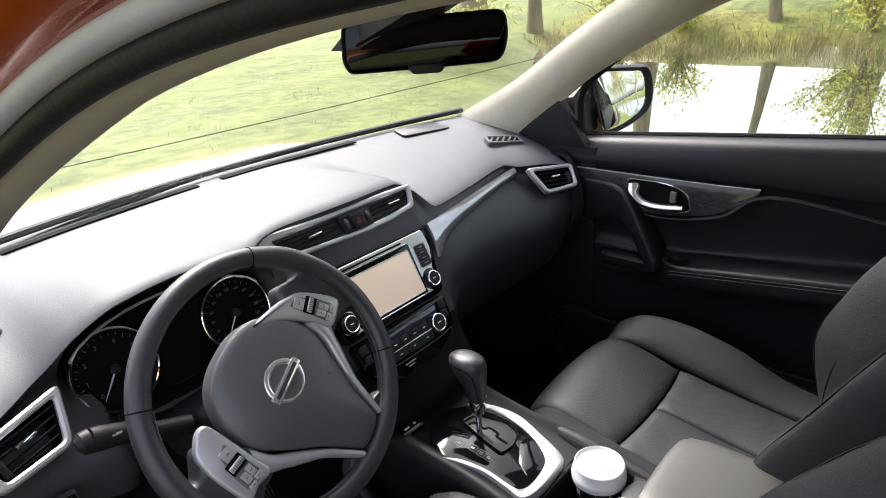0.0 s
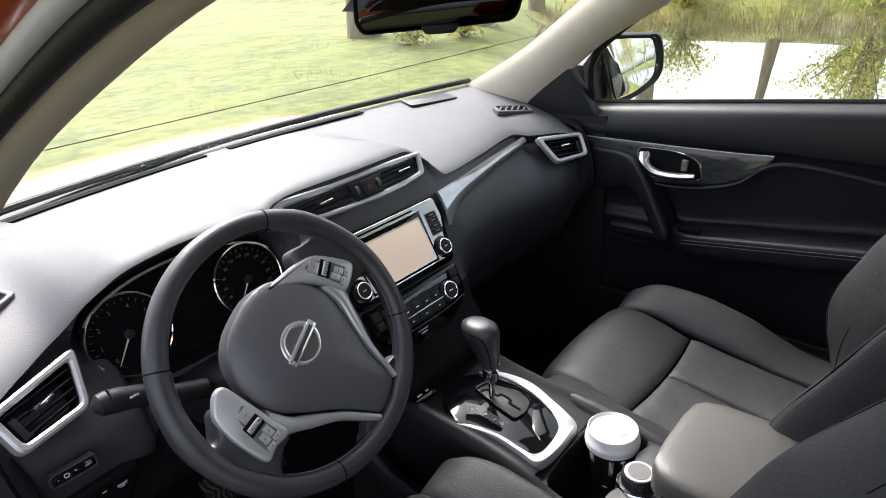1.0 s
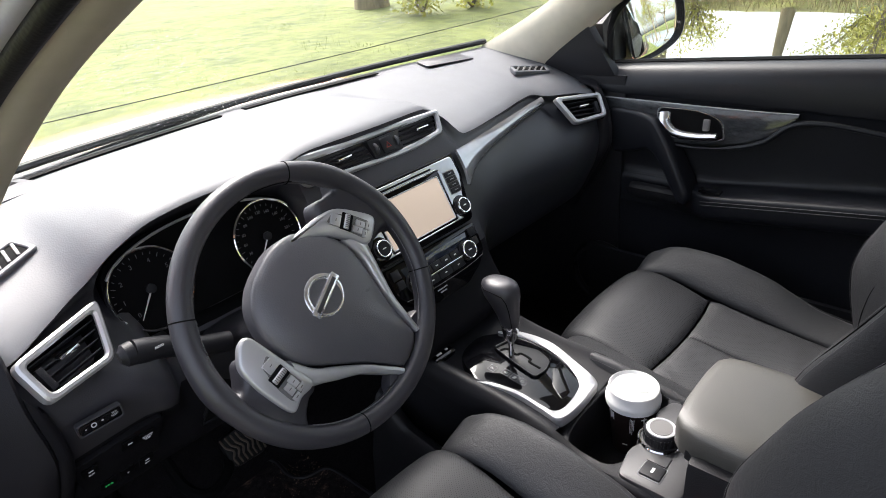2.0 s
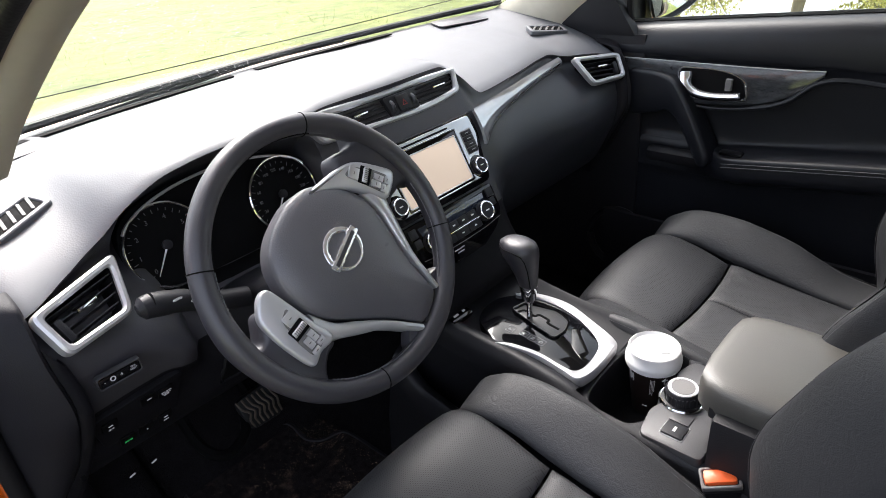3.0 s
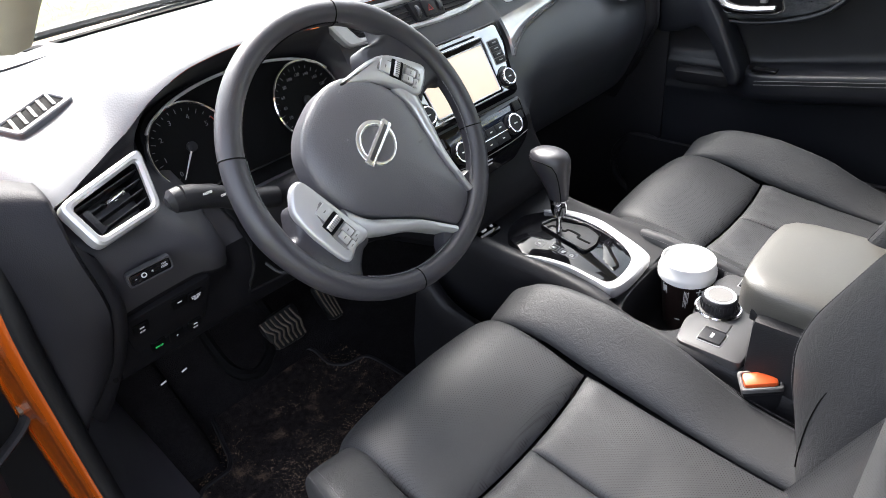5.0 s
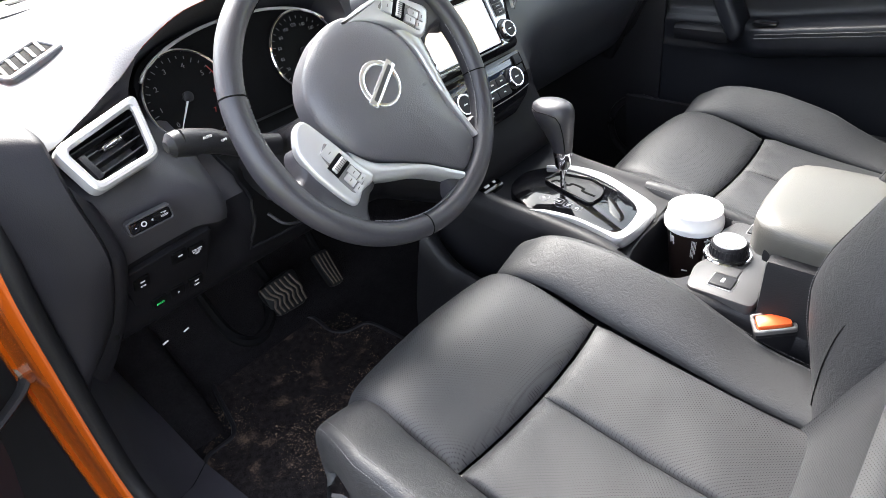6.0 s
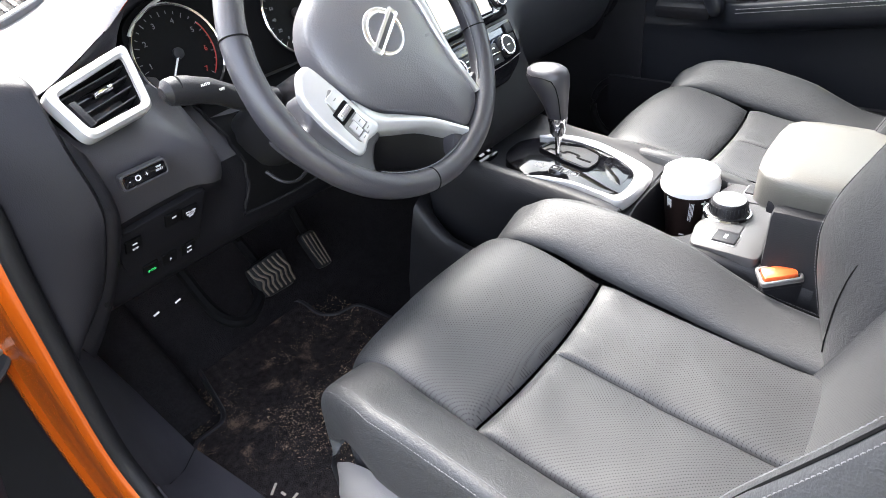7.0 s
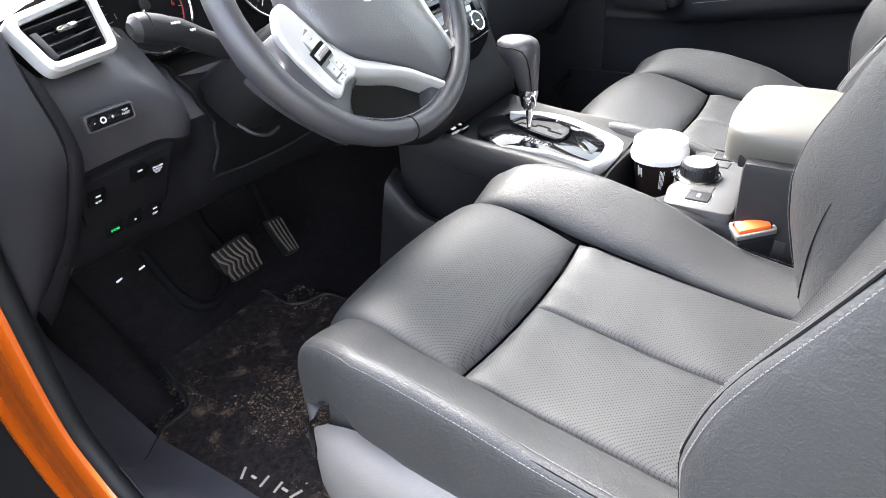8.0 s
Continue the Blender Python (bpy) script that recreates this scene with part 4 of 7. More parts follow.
# ---- instrument cluster ----
GA = fm((-0.355, 0.888, 1.072), (1, 0, 0), (0, 0.326, 0.945))
clu = part("instrument_panel", prism(rounded([(-0.165, -0.062), (0.165, -0.062), (0.155, 0.05), (0.09, 0.075), (-0.09, 0.075), (-0.155, 0.05)], 0.03), GA, 0.002, 0.001, base=-0.02), M_DARK, dash, "black instrument cluster with chrome-ringed dials")
for s, lab in ((-1, "rev counter dial"), (1, "speedometer dial")):
    mg = GA @ pose(s * 0.099, 0, 0)
    g = part("dial", turned([(0.0585, 0), (0.0585, 0.004), (0.056, 0.004), (0.05, 0.0025), (0.02, 0.0025)], mg, 48), M_FACE, clu, lab)
    part("dial_ring", frame_ring(circle(0.061, 56), circle(0.0572, 56), mg, 0.014, 0.0015), M_CHROME, g, "chrome ring")
    bm = bmesh.new()
    for k in range(25):
        a = radians(225 - k * 11.25)
        long_ = k % 3 == 0
        r0 = 0.0465 if long_ else 0.049
        mm = mg @ pose((r0 + 0.0525) / 2 * math.cos(a), (r0 + 0.0525) / 2 * math.sin(a), 0.0045, 0, 0, math.degrees(a))
        box(mm, 0.0525 - r0, 0.0009, 0.0006, 0, bm=bm)
    part("scale_mark", bm, M_DIMPR, g, "white scale marks")
    seq = ("0", "1", "2", "3", "4", "5", "6", "7") if s < 0 else ("0", "20", "40", "60", "80", "100", "120", "140", "160", "180", "200", "220", "240")
    for k, wd in enumerate(seq):
        a = radians(225 - 270 * k / (len(seq) - 1))
        words("numeral", wd, 0.0095 if s < 0 else 0.0068, mg @ pose(0.040 * math.cos(a), 0.040 * math.sin(a), 0.0045), M_RED if s < 0 and k >= 6 else M_DIMPR, g)
    if s < 0:
        pts = [mg @ Vector((0.0515 * math.cos(radians(t)), 0.0515 * math.sin(radians(t)), 0.005)) for t in range(-45, 36, 6)]
        part("red_zone", tube(pts, 0.0009, 5), M_RED, g, "red zone arc")
    a = radians(232)
    part("needle", tube([mg @ Vector((0, 0, 0.008)), mg @ Vector((0.046 * math.cos(a), 0.046 * math.sin(a), 0.008))], [0.0016, 0.0006], 6), M_WHITE, g, "white needle")
    part("needle_hub", turned([(0.007, 0.004), (0.007, 0.009), (0.005, 0.010)], mg, 24), M_HARD, g)
arc = [GA @ Vector((0.155 * math.cos(radians(t)), 0.02 + 0.056 * math.sin(radians(t)), 0.012)) for t in range(15, 166, 6)]
part("brow_line", tube(arc, 0.0022, 6), M_SILVER, clu, "thin silver brow")
settle(dash, (0, 0.95, 0.79))

# lower driver switches
PN = fm((-0.599, 0.772, 0.998), (1, -0.03, 0.02), (0, 0.0, 1)) @ Matrix.Scale(0.70, 4)
tp = part("trip_switch_panel", prism(rounded([(-0.036, 0.010), (0.036, 0.010), (0.036, -0.011), (-0.036, -0.011)], 0.005), PN @ pose(0, 0, -0.004), 0.012, 0.002), M_GLOSS, dash, "gloss black trip switch panel")
tp.matrix_parent_inverse = Matrix.Translation((0, -0.95, -0.79))
part("panel_rim", frame_ring(rounded([(-0.039, 0.013), (0.039, 0.013), (0.039, -0.014), (-0.039, -0.014)], 0.006), rounded([(-0.036, 0.010), (0.036, 0.010), (0.036, -0.011), (-0.036, -0.011)], 0.006), PN @ pose(0, 0, -0.004), 0.013, 0.001), M_UPF, tp)
words("legend", "TRIP\nRESET", 0.0048, PN @ pose(0.024, 0.001, 0.0085), M_SYMB, tp)
words("legend", "-", 0.010, PN @ pose(-0.026, 0, 0.0085), M_SYMB, tp)
words("legend", "+", 0.010, PN @ pose(0.003, 0, 0.0085), M_SYMB, tp)
part("symbol", frame_ring(circle(0.005, 16), circle(0.003, 16), PN @ pose(-0.012, 0, 0.008), 0.0008, 0.0002), M_SYMB, tp)
SW = fm((-0.583, 0.829, 0.885), (1, 0.0, 0.0), (0, -0.468, 0.883))
sp = part("switch_panel", prism(rounded([(-0.064, 0.050), (0.064, 0.058), (0.054, -0.056), (-0.046, -0.058)], 0.008), SW @ pose(0, 0, -0.008), 0.012, 0.003), M_FASC, dash, "black switch panel with lit symbols")
sp.matrix_parent_inverse = Matrix.Translation((0, -0.95, -0.79))
for (bx, by), wd in (((-0.040, 0.026), "OFF"), ((0.013, 0.0373), ""), ((0.037, 0.0330), "POWER\nDOOR\nOFF"), ((-0.021, -0.0373), "ECO"), ((0.006, -0.0370), "P"), ((0.034, -0.0385), "OFF")):
    b_ = part("switch", box(SW @ pose(bx, by, 0.004), 0.021, 0.022, 0.0065, 0.002), M_FACE, sp)
    if wd:
        words("legend", wd, 0.0042 if "\n" in wd else 0.0058 if wd in ("ECO", "P") else 0.0045, SW @ pose(bx, by - (0.004 if wd == "OFF" else 0), 0.0085), M_GREENL if wd == "ECO" else M_SYMB, b_)
    if wd in ("OFF", ""):
        part("symbol", box(SW @ pose(bx, by + 0.005, 0.0084), 0.0060, 0.0024, 0.0005, 0.0001), M_SYMB, b_)
for dx_, dz_ in ((-0.613, 0.772), (-0.580, 0.772)):
    o_ = part("release_mark", box(fm((dx_, 0.862, dz_), (1, 0, 0.2), (0, -0.4, 0.9)), 0.009, 0.0022, 0.002, 0.0004), M_SYMB, dash, "small white symbol")
    o_.matrix_parent_inverse = Matrix.Translation((0, -0.95, -0.79))

pl = part("panel_joint", tube([(x, f2_t(x)[0] * 0.45 + f3_t(x)[0] * 0.55 - 0.0005, f2_t(x)[1] * 0.45 + f3_t(x)[1] * 0.55) for x in [-0.655 + 0.40 * k / 40 for k in range(41)]], 0.0012, 5), M_DARK, dash)
pl.matrix_parent_inverse = Matrix.Translation((0, -0.95, -0.79))

# ---- steering wheel ----
wheel = thing("steering_wheel", "black leather steering wheel with silver spokes, turned off centre", "steering wheel")
_c, _s = math.cos(radians(29)), math.sin(radians(29))
WH = fm((-0.344, 0.6455, 1.0805), (1, -0.03, 0), (0, _s, _c)) @ pose(0, 0, 0, 0, 0, 36.5)
R = 0.1715


def rim_pt(a, rr=R, z=0.0):
    return WH @ Vector((rr * math.cos(a), rr * math.sin(a), z))


def bump(d, at, wide):
    return math.exp(-((((d - at + 180) % 360) - 180) / wide) ** 2)


bm, loops = bmesh.new(), []
for k in range(145):
    a = 2 * math.pi * (k % 144) / 144
    d = math.degrees(a)
    # thumb rests above the spokes and a fuller grip at their roots
    thick = 1.0 + 0.12 * (bump(d, 24, 10) + bump(d, 156, 10)) + 0.05 * (bump(d, -12, 14) + bump(d, 192, 14)) + 0.06 * bump(d, -90, 20)
    lp = []
    for j in range(20):
        b = 2 * math.pi * j / 20
        cb, sb = math.cos(b), math.sin(b)
        lp.append(rim_pt(a, R + 0.0142 * thick * math.copysign(abs(cb) ** 0.9, cb), 0.0162 * thick * math.copysign(abs(sb) ** 0.95, sb)))
    loops.append(lp)
part("rim", rings(bm, loops, False, False), M_RIM, wheel, "black leather rim")
for d in (126.5, 41, -47, -133):
    a = radians(d)
    lp = [rim_pt(a, R + 0.0147 * math.cos(2 * math.pi * j / 24), 0.0168 * math.sin(2 * math.pi * j / 24)) for j in range(24)]
    part("rim_seam", tube(lp, 0.0009, 5, closed=True), M_DARK, wheel)
for lo_a, hi_a in ((-72, -22), (202, 252), (128, 162), (18, 38), (40, 126)):
    pts = [rim_pt(radians(t), R - 0.0143, 0.0055) for t in range(lo_a, hi_a + 1, 2)]
    part("rim_stitching", stitches(pts, 0.0052, 0.0040, 0.0008), M_THREAD if hi_a != 126 else M_DARK, wheel, "grey stitching")
half = [(0, 0.087), (0.030, 0.084), (0.058, 0.070), (0.077, 0.044), (0.086, 0.014), (0.084, -0.016), (0.066, -0.056), (0.046, -0.094), (0.035, -0.124), (0.026, -0.150), (0.015, -0.157), (0.0, -0.158)]
padp = half + [(-x, y) for x, y in half[-2:0:-1]]
padp = [q for q in curve(padp, 4, True)]
bm, loops = bmesh.new(), []
for f, z in ((0.99, -0.028), (1.0, -0.002), (0.992, 0.0035), (0.975, 0.0068), (0.94, 0.0098), (0.88, 0.0128), (0.78, 0.0162), (0.64, 0.0192), (0.48, 0.0212), (0.30, 0.0225), (0.12, 0.0230)):
    loops.append([WH @ Vector((x * f, -0.02 + (y + 0.02) * f, z)) for x, y in padp])
hub = part("airbag_pad", rings(bm, loops), M_PAD, wheel, "grained black airbag cover", smooth=60)
em = WH @ pose(0.002, 0.001, 0.0205)
bm, loops = bmesh.new(), []
for k in range(49):
    a = 2 * math.pi * (k % 48) / 48
    loops.append([em @ Vector(((0.0252 + 0.0044 * math.cos(b)) * math.cos(a), (0.0252 + 0.0044 * math.cos(b)) * math.sin(a), 0.0028 * math.sin(b))) for b in [2 * math.pi * j / 10 for j in range(10)]])
eb = part("emblem_ring", rings(bm, loops, False, False), M_EMBLEM, hub, "chrome ring emblem")
part("emblem_bar", box(em @ pose(0, 0, 0.0025), 0.064, 0.0130, 0.006, 0.0018), M_EMBLEM, eb, "plain chrome bar")
part("emblem_bar_inlay", box(em @ pose(0, 0, 0.0048), 0.052, 0.0055, 0.0022, 0.0005), M_SATIN, eb)
for k in range(2):
    part("moulded_mark", box(WH @ pose(0.038 - 0.013 * k, -0.052 - 0.020 * k, 0.0188 - 0.001 * k, 0, 0, -30), 0.012, 0.0035, 0.0012, 0.0004), M_PAD, hub, "faint moulded airbag mark")
part("wheel_back", turned([(0.05, -0.085), (0.066, -0.06), (0.064, -0.03)], WH, 32), M_HARD, wheel, "black plastic hub shroud")
for s in (-1, 1):
    # leather-covered arm from the control panel out to the rim
    arm = [(s * x, y) for x, y in curve([(0.092, 0.030), (0.112, 0.058), (0.132, 0.049), (0.145, 0.042), (0.155, 0.050), (0.168, 0.058), (0.174, 0.0), (0.164, -0.070), (0.148, -0.058), (0.136, -0.049), (0.118, -0.044), (0.098, -0.040)], 4, True)]
    bm = bmesh.new()
    lay = [(arm, -0.030), (arm, -0.006), (inset(arm, s * s * 0.003), 0.001), (inset(arm, 0.008), 0.0045)]
    part("spoke_arm", rings(bm, [[WH @ Vector((x, y, z)) for x, y in pl] for pl, z in lay]), M_RIM, wheel, "leather-covered spoke arm", smooth=70)
    # silver control panel with its buttons
    if s > 0:
        pp = [(0.042, 0.0695), (0.0757, 0.0585), (0.104, 0.0455), (0.124, 0.0285), (0.139, -0.0045), (0.1437, -0.0225), (0.134, -0.0308), (0.108, -0.0345), (0.0975, -0.024), (0.095, -0.008), (0.083, 0.021), (0.066, 0.046)]
    else:
        pp = [(0.086, 0.064), (0.098, 0.070), (0.113, 0.0645), (0.125, 0.0555), (0.134, 0.035), (0.139, 0.0156), (0.1440, -0.0178), (0.1395, -0.0290), (0.122, -0.0290), (0.107, -0.0356), (0.097, -0.032), (0.094, -0.005), (0.088, 0.0363)]
    pp = curve(pp, 4, True)
    WP = WH @ pose(0, 0, 0.0115)
    pn = part("control_panel", prism([(s * x, y) for x, y in pp], WP, 0.000, 0.004, base=-0.011), M_SILVER, wheel, "silver spoke with control buttons", smooth=60)
    part("button_field", prism([(s * x, y) for x, y in rounded([(0.096, 0.036), (0.112, 0.034), (0.127, 0.004), (0.132, -0.018), (0.128, -0.024), (0.106, -0.025), (0.101, 0.006)], 0.004)], WP @ pose(0, 0, -0.003), 0.0036, 0.0008), M_GREYPL, pn, "grey gap round the buttons")
    for bx, by, bw, bh in ((0.1055, 0.0260, 0.0165, 0.0150), (0.1105, -0.0085, 0.0092, 0.0145), (0.1205, -0.0085, 0.0092, 0.0145), (0.1115, -0.0205, 0.0115, 0.0068), (0.1245, -0.0205, 0.0115, 0.0068)):
        b_ = part("button", box(WP @ pose(s * bx, by, 0.0012, 0, 0, s * 14), bw, bh, 0.0034, 0.0010), M_SILVER, pn)
        part("button_mark", box(WP @ pose(s * bx, by, 0.0029, 0, 0, s * 14), 0.0040, 0.0012, 0.0004, 0.0001), M_GREYPL, b_)
    part("roller_slot", box(WP @ pose(s * 0.1120, 0.0105, 0.0010, 0, 0, s * 14), 0.024, 0.0165, 0.003, 0.001), M_DARK, pn)
    rl = part("roller", turned([(0.0035, -0.0105), (0.0042, -0.0098), (0.0042, 0.0098), (0.0035, 0.0105)], WP @ pose(s * 0.1120, 0.0105, 0.0015, 0, 90, s * 14), 16), M_SILVER, pn, "grey thumb roller")
    for k in range(7):
        part("rib", box(WP @ pose(s * (0.1120 + (k - 3) * 0.0026), 0.0105 + (k - 3) * 0.00065, 0.0055, 0, 0, s * 14), 0.0009, 0.006, 0.0012, 0.0003), M_GREYPL, rl)
    # silver strip down the side of the pad, narrowing to the foot of the wheel
    inn = curve([(0.088, 0.004), (0.083, -0.030), (0.0675, -0.058), (0.0475, -0.096), (0.0365, -0.125), (0.027, -0.152)], 5)
    out = curve([(0.112, -0.031), (0.097, -0.047), (0.083, -0.067), (0.060, -0.099), (0.046, -0.131), (0.036, -0.156)], 5)
    bm, loops = bmesh.new(), []
    for (ax_, ay_), (bx_, by_) in zip(inn, out):
        loops.append([WH @ Vector((s * lerp(ax_, bx_, f), lerp(ay_, by_, f), z)) for f, z in ((0.0, -0.012), (0.0, 0.0055), (0.12, 0.0085), (0.5, 0.0095), (0.85, 0.0065), (1.0, 0.001), (1.0, -0.022))])
    part("spoke_strip", rings(bm, loops), M_SILVER, wheel, "silver strip beside the airbag cover", smooth=50)
lowp = curve([(-0.048, -0.140), (0.048, -0.140), (0.062, -0.163), (0, -0.168), (-0.062, -0.163)], 4, True)
part("lower_spoke", prism(lowp, WH, 0.001, 0.006, base=-0.02), M_RIM, wheel, "black lower spoke")
settle(wheel, (-0.344, 0.66, 1.06))

column = thing("steering_column", "black plastic steering column shroud with small release lever", "steering column")
ax = Vector((0, _c, -_s))
cpt = Vector((-0.344, 0.6455, 1.0805))
bm, loops = bmesh.new(), []
for d, sx, sz in ((0.040, 0.052, 0.050), (0.06, 0.068, 0.062), (0.12, 0.080, 0.068), (0.20, 0.085, 0.072), (0.28, 0.088, 0.080)):
    o = cpt + ax * d + Vector((0, 0, -0.012))
    loops.append([o + Vector((sx * math.copysign(abs(math.cos(a)) ** 0.7, math.cos(a)), 0, sz * (0.5 if math.sin(a) > 0 else 1.0) * math.copysign(abs(math.sin(a)) ** 0.7, math.sin(a)))) for a in [2 * math.pi * k / 28 for k in range(28)]])
part("shroud", rings(bm, loops), M_HARD, column, "black grained plastic shroud")
st = curve([(-0.43, 0.739, 1.028), (-0.473, 0.742, 1.043), (-0.509, 0.743, 1.064), (-0.546, 0.744, 1.077)], 5)
stk = part("stalk", tube(st, [0.014] * 5 + [0.0135] * 5 + [0.0145] * 3 + [0.0155] * 2 + [0.0152], 14), M_HARD, column, "black indicator stalk")
part("stalk_cap", tube([(-0.546, 0.744, 1.077), (-0.556, 0.744, 1.078), (-0.562, 0.744, 1.078)], [0.0153, 0.014, 0.007], 14), M_HARD, stk)
for k, wd in enumerate(("AUTO", "")):
    words("legend", wd or "OFF", 0.0042, fm((-0.520 + 0.018 * k, 0.7285, 1.077 - 0.011 * k), (1, 0.05, -0.06), (0, 0.6, 0.8)), M_WHITE, stk)
part("stalk", tube(curve([(-0.30, 0.735, 1.062), (-0.255, 0.742, 1.068), (-0.20, 0.745, 1.072)], 5), 0.013, 12), M_HARD, column, "black wiper stalk")
part("latch", tube(curve([(-0.472, 0.735, 0.950), (-0.465, 0.718, 0.938), (-0.448, 0.712, 0.932), (-0.428, 0.716, 0.934)], 4), 0.0022, 6), M_HARD, column, "small black release lever")
settle(column, (-0.365, 0.80, 0.95))

# opened driver door, swung out on its hinges
ddoor = thing("driver_door", "opened orange driver door with black inner trim", "car door")
_h = Vector((-0.84, 1.06, 0))
_d = Vector((-math.sin(radians(66)), -math.cos(radians(66)), 0))
_o = Vector((_d.y, -_d.x, 0))
def dpt(a, z, off):
    return _h + _d * a + _o * off + Vector((0, 0, z))
part("outer_skin", sheet([[dpt(a, z, 0.03 + 0.03 * math.sin(math.pi * (z - 0.3) / 0.85)) for a in (0.0, 0.25, 0.5, 0.8, 1.05)] for z in (0.32, 0.5, 0.7, 0.9, 1.10)], 0.01), M_ORANGE, ddoor, "orange door skin")
part("inner_trim", sheet([[dpt(a, z, -0.03 - 0.04 * math.exp(-((z - 0.85) / 0.06) ** 2)) for a in (0.0, 0.25, 0.5, 0.8, 1.05)] for z in (0.32, 0.5, 0.7, 0.8, 0.85, 0.9, 1.0, 1.12)], 0.01), M_DOOR, ddoor, "black door trim")
part("window_frame", tube([dpt(0.0, 1.12, 0), dpt(0.30, 1.36, -0.06), dpt(0.62, 1.54, -0.12), dpt(1.02, 1.58, -0.13), dpt(1.05, 1.12, 0)], 0.016, 8), M_RUBBER, ddoor, "black window frame")
settle(ddoor, (-0.84, 1.06, 0.32))

# ---- centre console ----
console = thing("centre_console", "black centre console with silver gear surround and cup holders", "console")
ctop = table([(-0.45, 0.70), (0.16, 0.745), (0.30, 0.757), (0.40, 0.762), (0.48, 0.772), (0.66, 0.788), (0.72, 0.80), (0.80, 0.83)])
chalf = table([(-0.45, 0.10), (0.20, 0.108), (0.32, 0.120), (0.42, 0.118), (0.55, 0.110), (0.70, 0.118), (0.80, 0.135)])
XC = 0.012


def cons_row(y):
    z, h = ctop(y)[0], chalf(y)[0]
    dip = 0.012 if y > 0.36 else 0.0
    up = 0.013 * min(1, max(0, (y - 0.40) / 0.06))
    und = 0.028 * min(1, max(0, (y - 0.47) / 0.06))
    pr = [(-h - 0.012 + und, 0.42), (-h - 0.008 + und, 0.60), (-h - 0.003 + und, z - 0.06), (-h - 0.004, z - 0.040), (-h - 0.005, z - 0.010), (-h + 0.004, z + up * 0.7), (-h + 0.014, z + up), (-h + 0.026, z + up * 0.7), (-h + 0.038, z - dip * 0.4), (0, z - dip), (h - 0.028, z - dip * 0.2), (h - 0.018, z + up * 0.6), (h - 0.008, z + up), (h - 0.001, z - 0.015), (h, z - 0.06), (h + 0.008, 0.60), (h + 0.012, 0.42)]
    return [(XC + a, y, b) for a, b in pr]


# front part with gear lever; the cup holder tray and the box behind it are parts of their own
part("front_body", sheet([cons_row(0.445 + 0.36 * k / 14) for k in range(15)]), M_HARD, console, "black grained console front", smooth=50)
bm = sheet([cons_row(0.17 + 0.275 * k / 12)[:7] for k in range(13)])
part("side_panel", bm, M_HARD, console, smooth=50)
part("side_panel", sheet([cons_row(0.17 + 0.275 * k / 12)[12:] for k in range(13)]), M_HARD, console, smooth=50)
# open cup holder pit behind the gear surround
TZ = 0.7585
pit = rounded([(-0.092, 0.352), (-0.050, 0.330), (0.010, 0.352), (0.070, 0.330), (0.122, 0.352), (0.118, 0.428), (0.060, 0.440), (-0.030, 0.440), (-0.088, 0.430)], 0.03)
rim_o = rounded([(-0.108, 0.325), (-0.050, 0.315), (0.010, 0.335), (0.070, 0.315), (0.132, 0.325), (0.130, 0.452), (0.060, 0.456), (-0.030, 0.456), (-0.106, 0.452)], 0.02)
part("tray", frame_ring(rim_o, pit, Matrix.Translation((0, 0, TZ - 0.006)), 0.006, 0.002, -0.01), M_HARD, console, "black cup holder rim")
part("cup_pit", rings(bmesh.new(), [[(x, y, TZ - 0.004) for x, y in pit], [(x, y, TZ - 0.03) for x, y in inset(pit, 0.002)], [(x, y, 0.659) for x, y in inset(pit, 0.006)], [(x, y, 0.655) for x, y in inset(pit, 0.010)]], False, True), M_HARD, console, "deep black cup holder pit")
SP = fm((XC - 0.006, 0.287, TZ), (1, 0, 0), (0, 1, 0))
plate = part("switch_plate", prism(rounded([(-0.108, -0.046), (0.092, -0.042), (0.090, 0.046), (0.050, 0.058), (0.0, 0.034), (-0.050, 0.056), (-0.108, 0.046)], 0.012), SP, 0.005, 0.004, base=-0.03), M_SATIN, console, "dark grey satin switch plate")
for sx in (-1, 1):
    b_ = part("seat_heat_switch", box(SP @ pose(sx * 0.075, 0.006, 0.0055), 0.028, 0.031, 0.006, 0.002), M_HARD, plate, "black rocker switch")
    part("switch_rim", frame_ring(rounded([(-0.016, -0.0175), (0.016, -0.0175), (0.016, 0.0175), (-0.016, 0.0175)], 0.003), rounded([(-0.0145, -0.016), (0.0145, -0.016), (0.0145, 0.016), (-0.0145, 0.016)], 0.003), SP @ pose(sx * 0.075, 0.006, 0), 0.0062, 0.0006), M_GREYLT, plate)
    part("mark", box(SP @ pose(sx * 0.075, 0.006, 0.0087), 0.010, 0.004, 0.0005, 0.0001), M_WHITE, b_)
    part("blank", box(SP @ pose(sx * 0.047, 0.008, 0.0050), 0.022, 0.030, 0.004, 0.0015), M_SATIN, plate)
DL = Matrix.Translation((-0.001, 0.312, TZ + 0.003))
dial = part("drive_mode_dial", turned([(0.030, 0), (0.030, 0.004), (0.0265, 0.006), (0.0255, 0.022), (0.0235, 0.025), (0.018, 0.0255)], DL, 40), M_HARD, console, "black drive mode dial with silver top")
part("dial_base", frame_ring(circle(0.034, 40), circle(0.0285, 40), DL, 0.006, 0.002), M_CHROME, dial, "chrome base ring")
part("dial_top", turned([(0.0225, 0.0245), (0.0222, 0.0265), (0.0185, 0.0268), (0.018, 0.0262)], DL, 40), M_SILVER, dial)
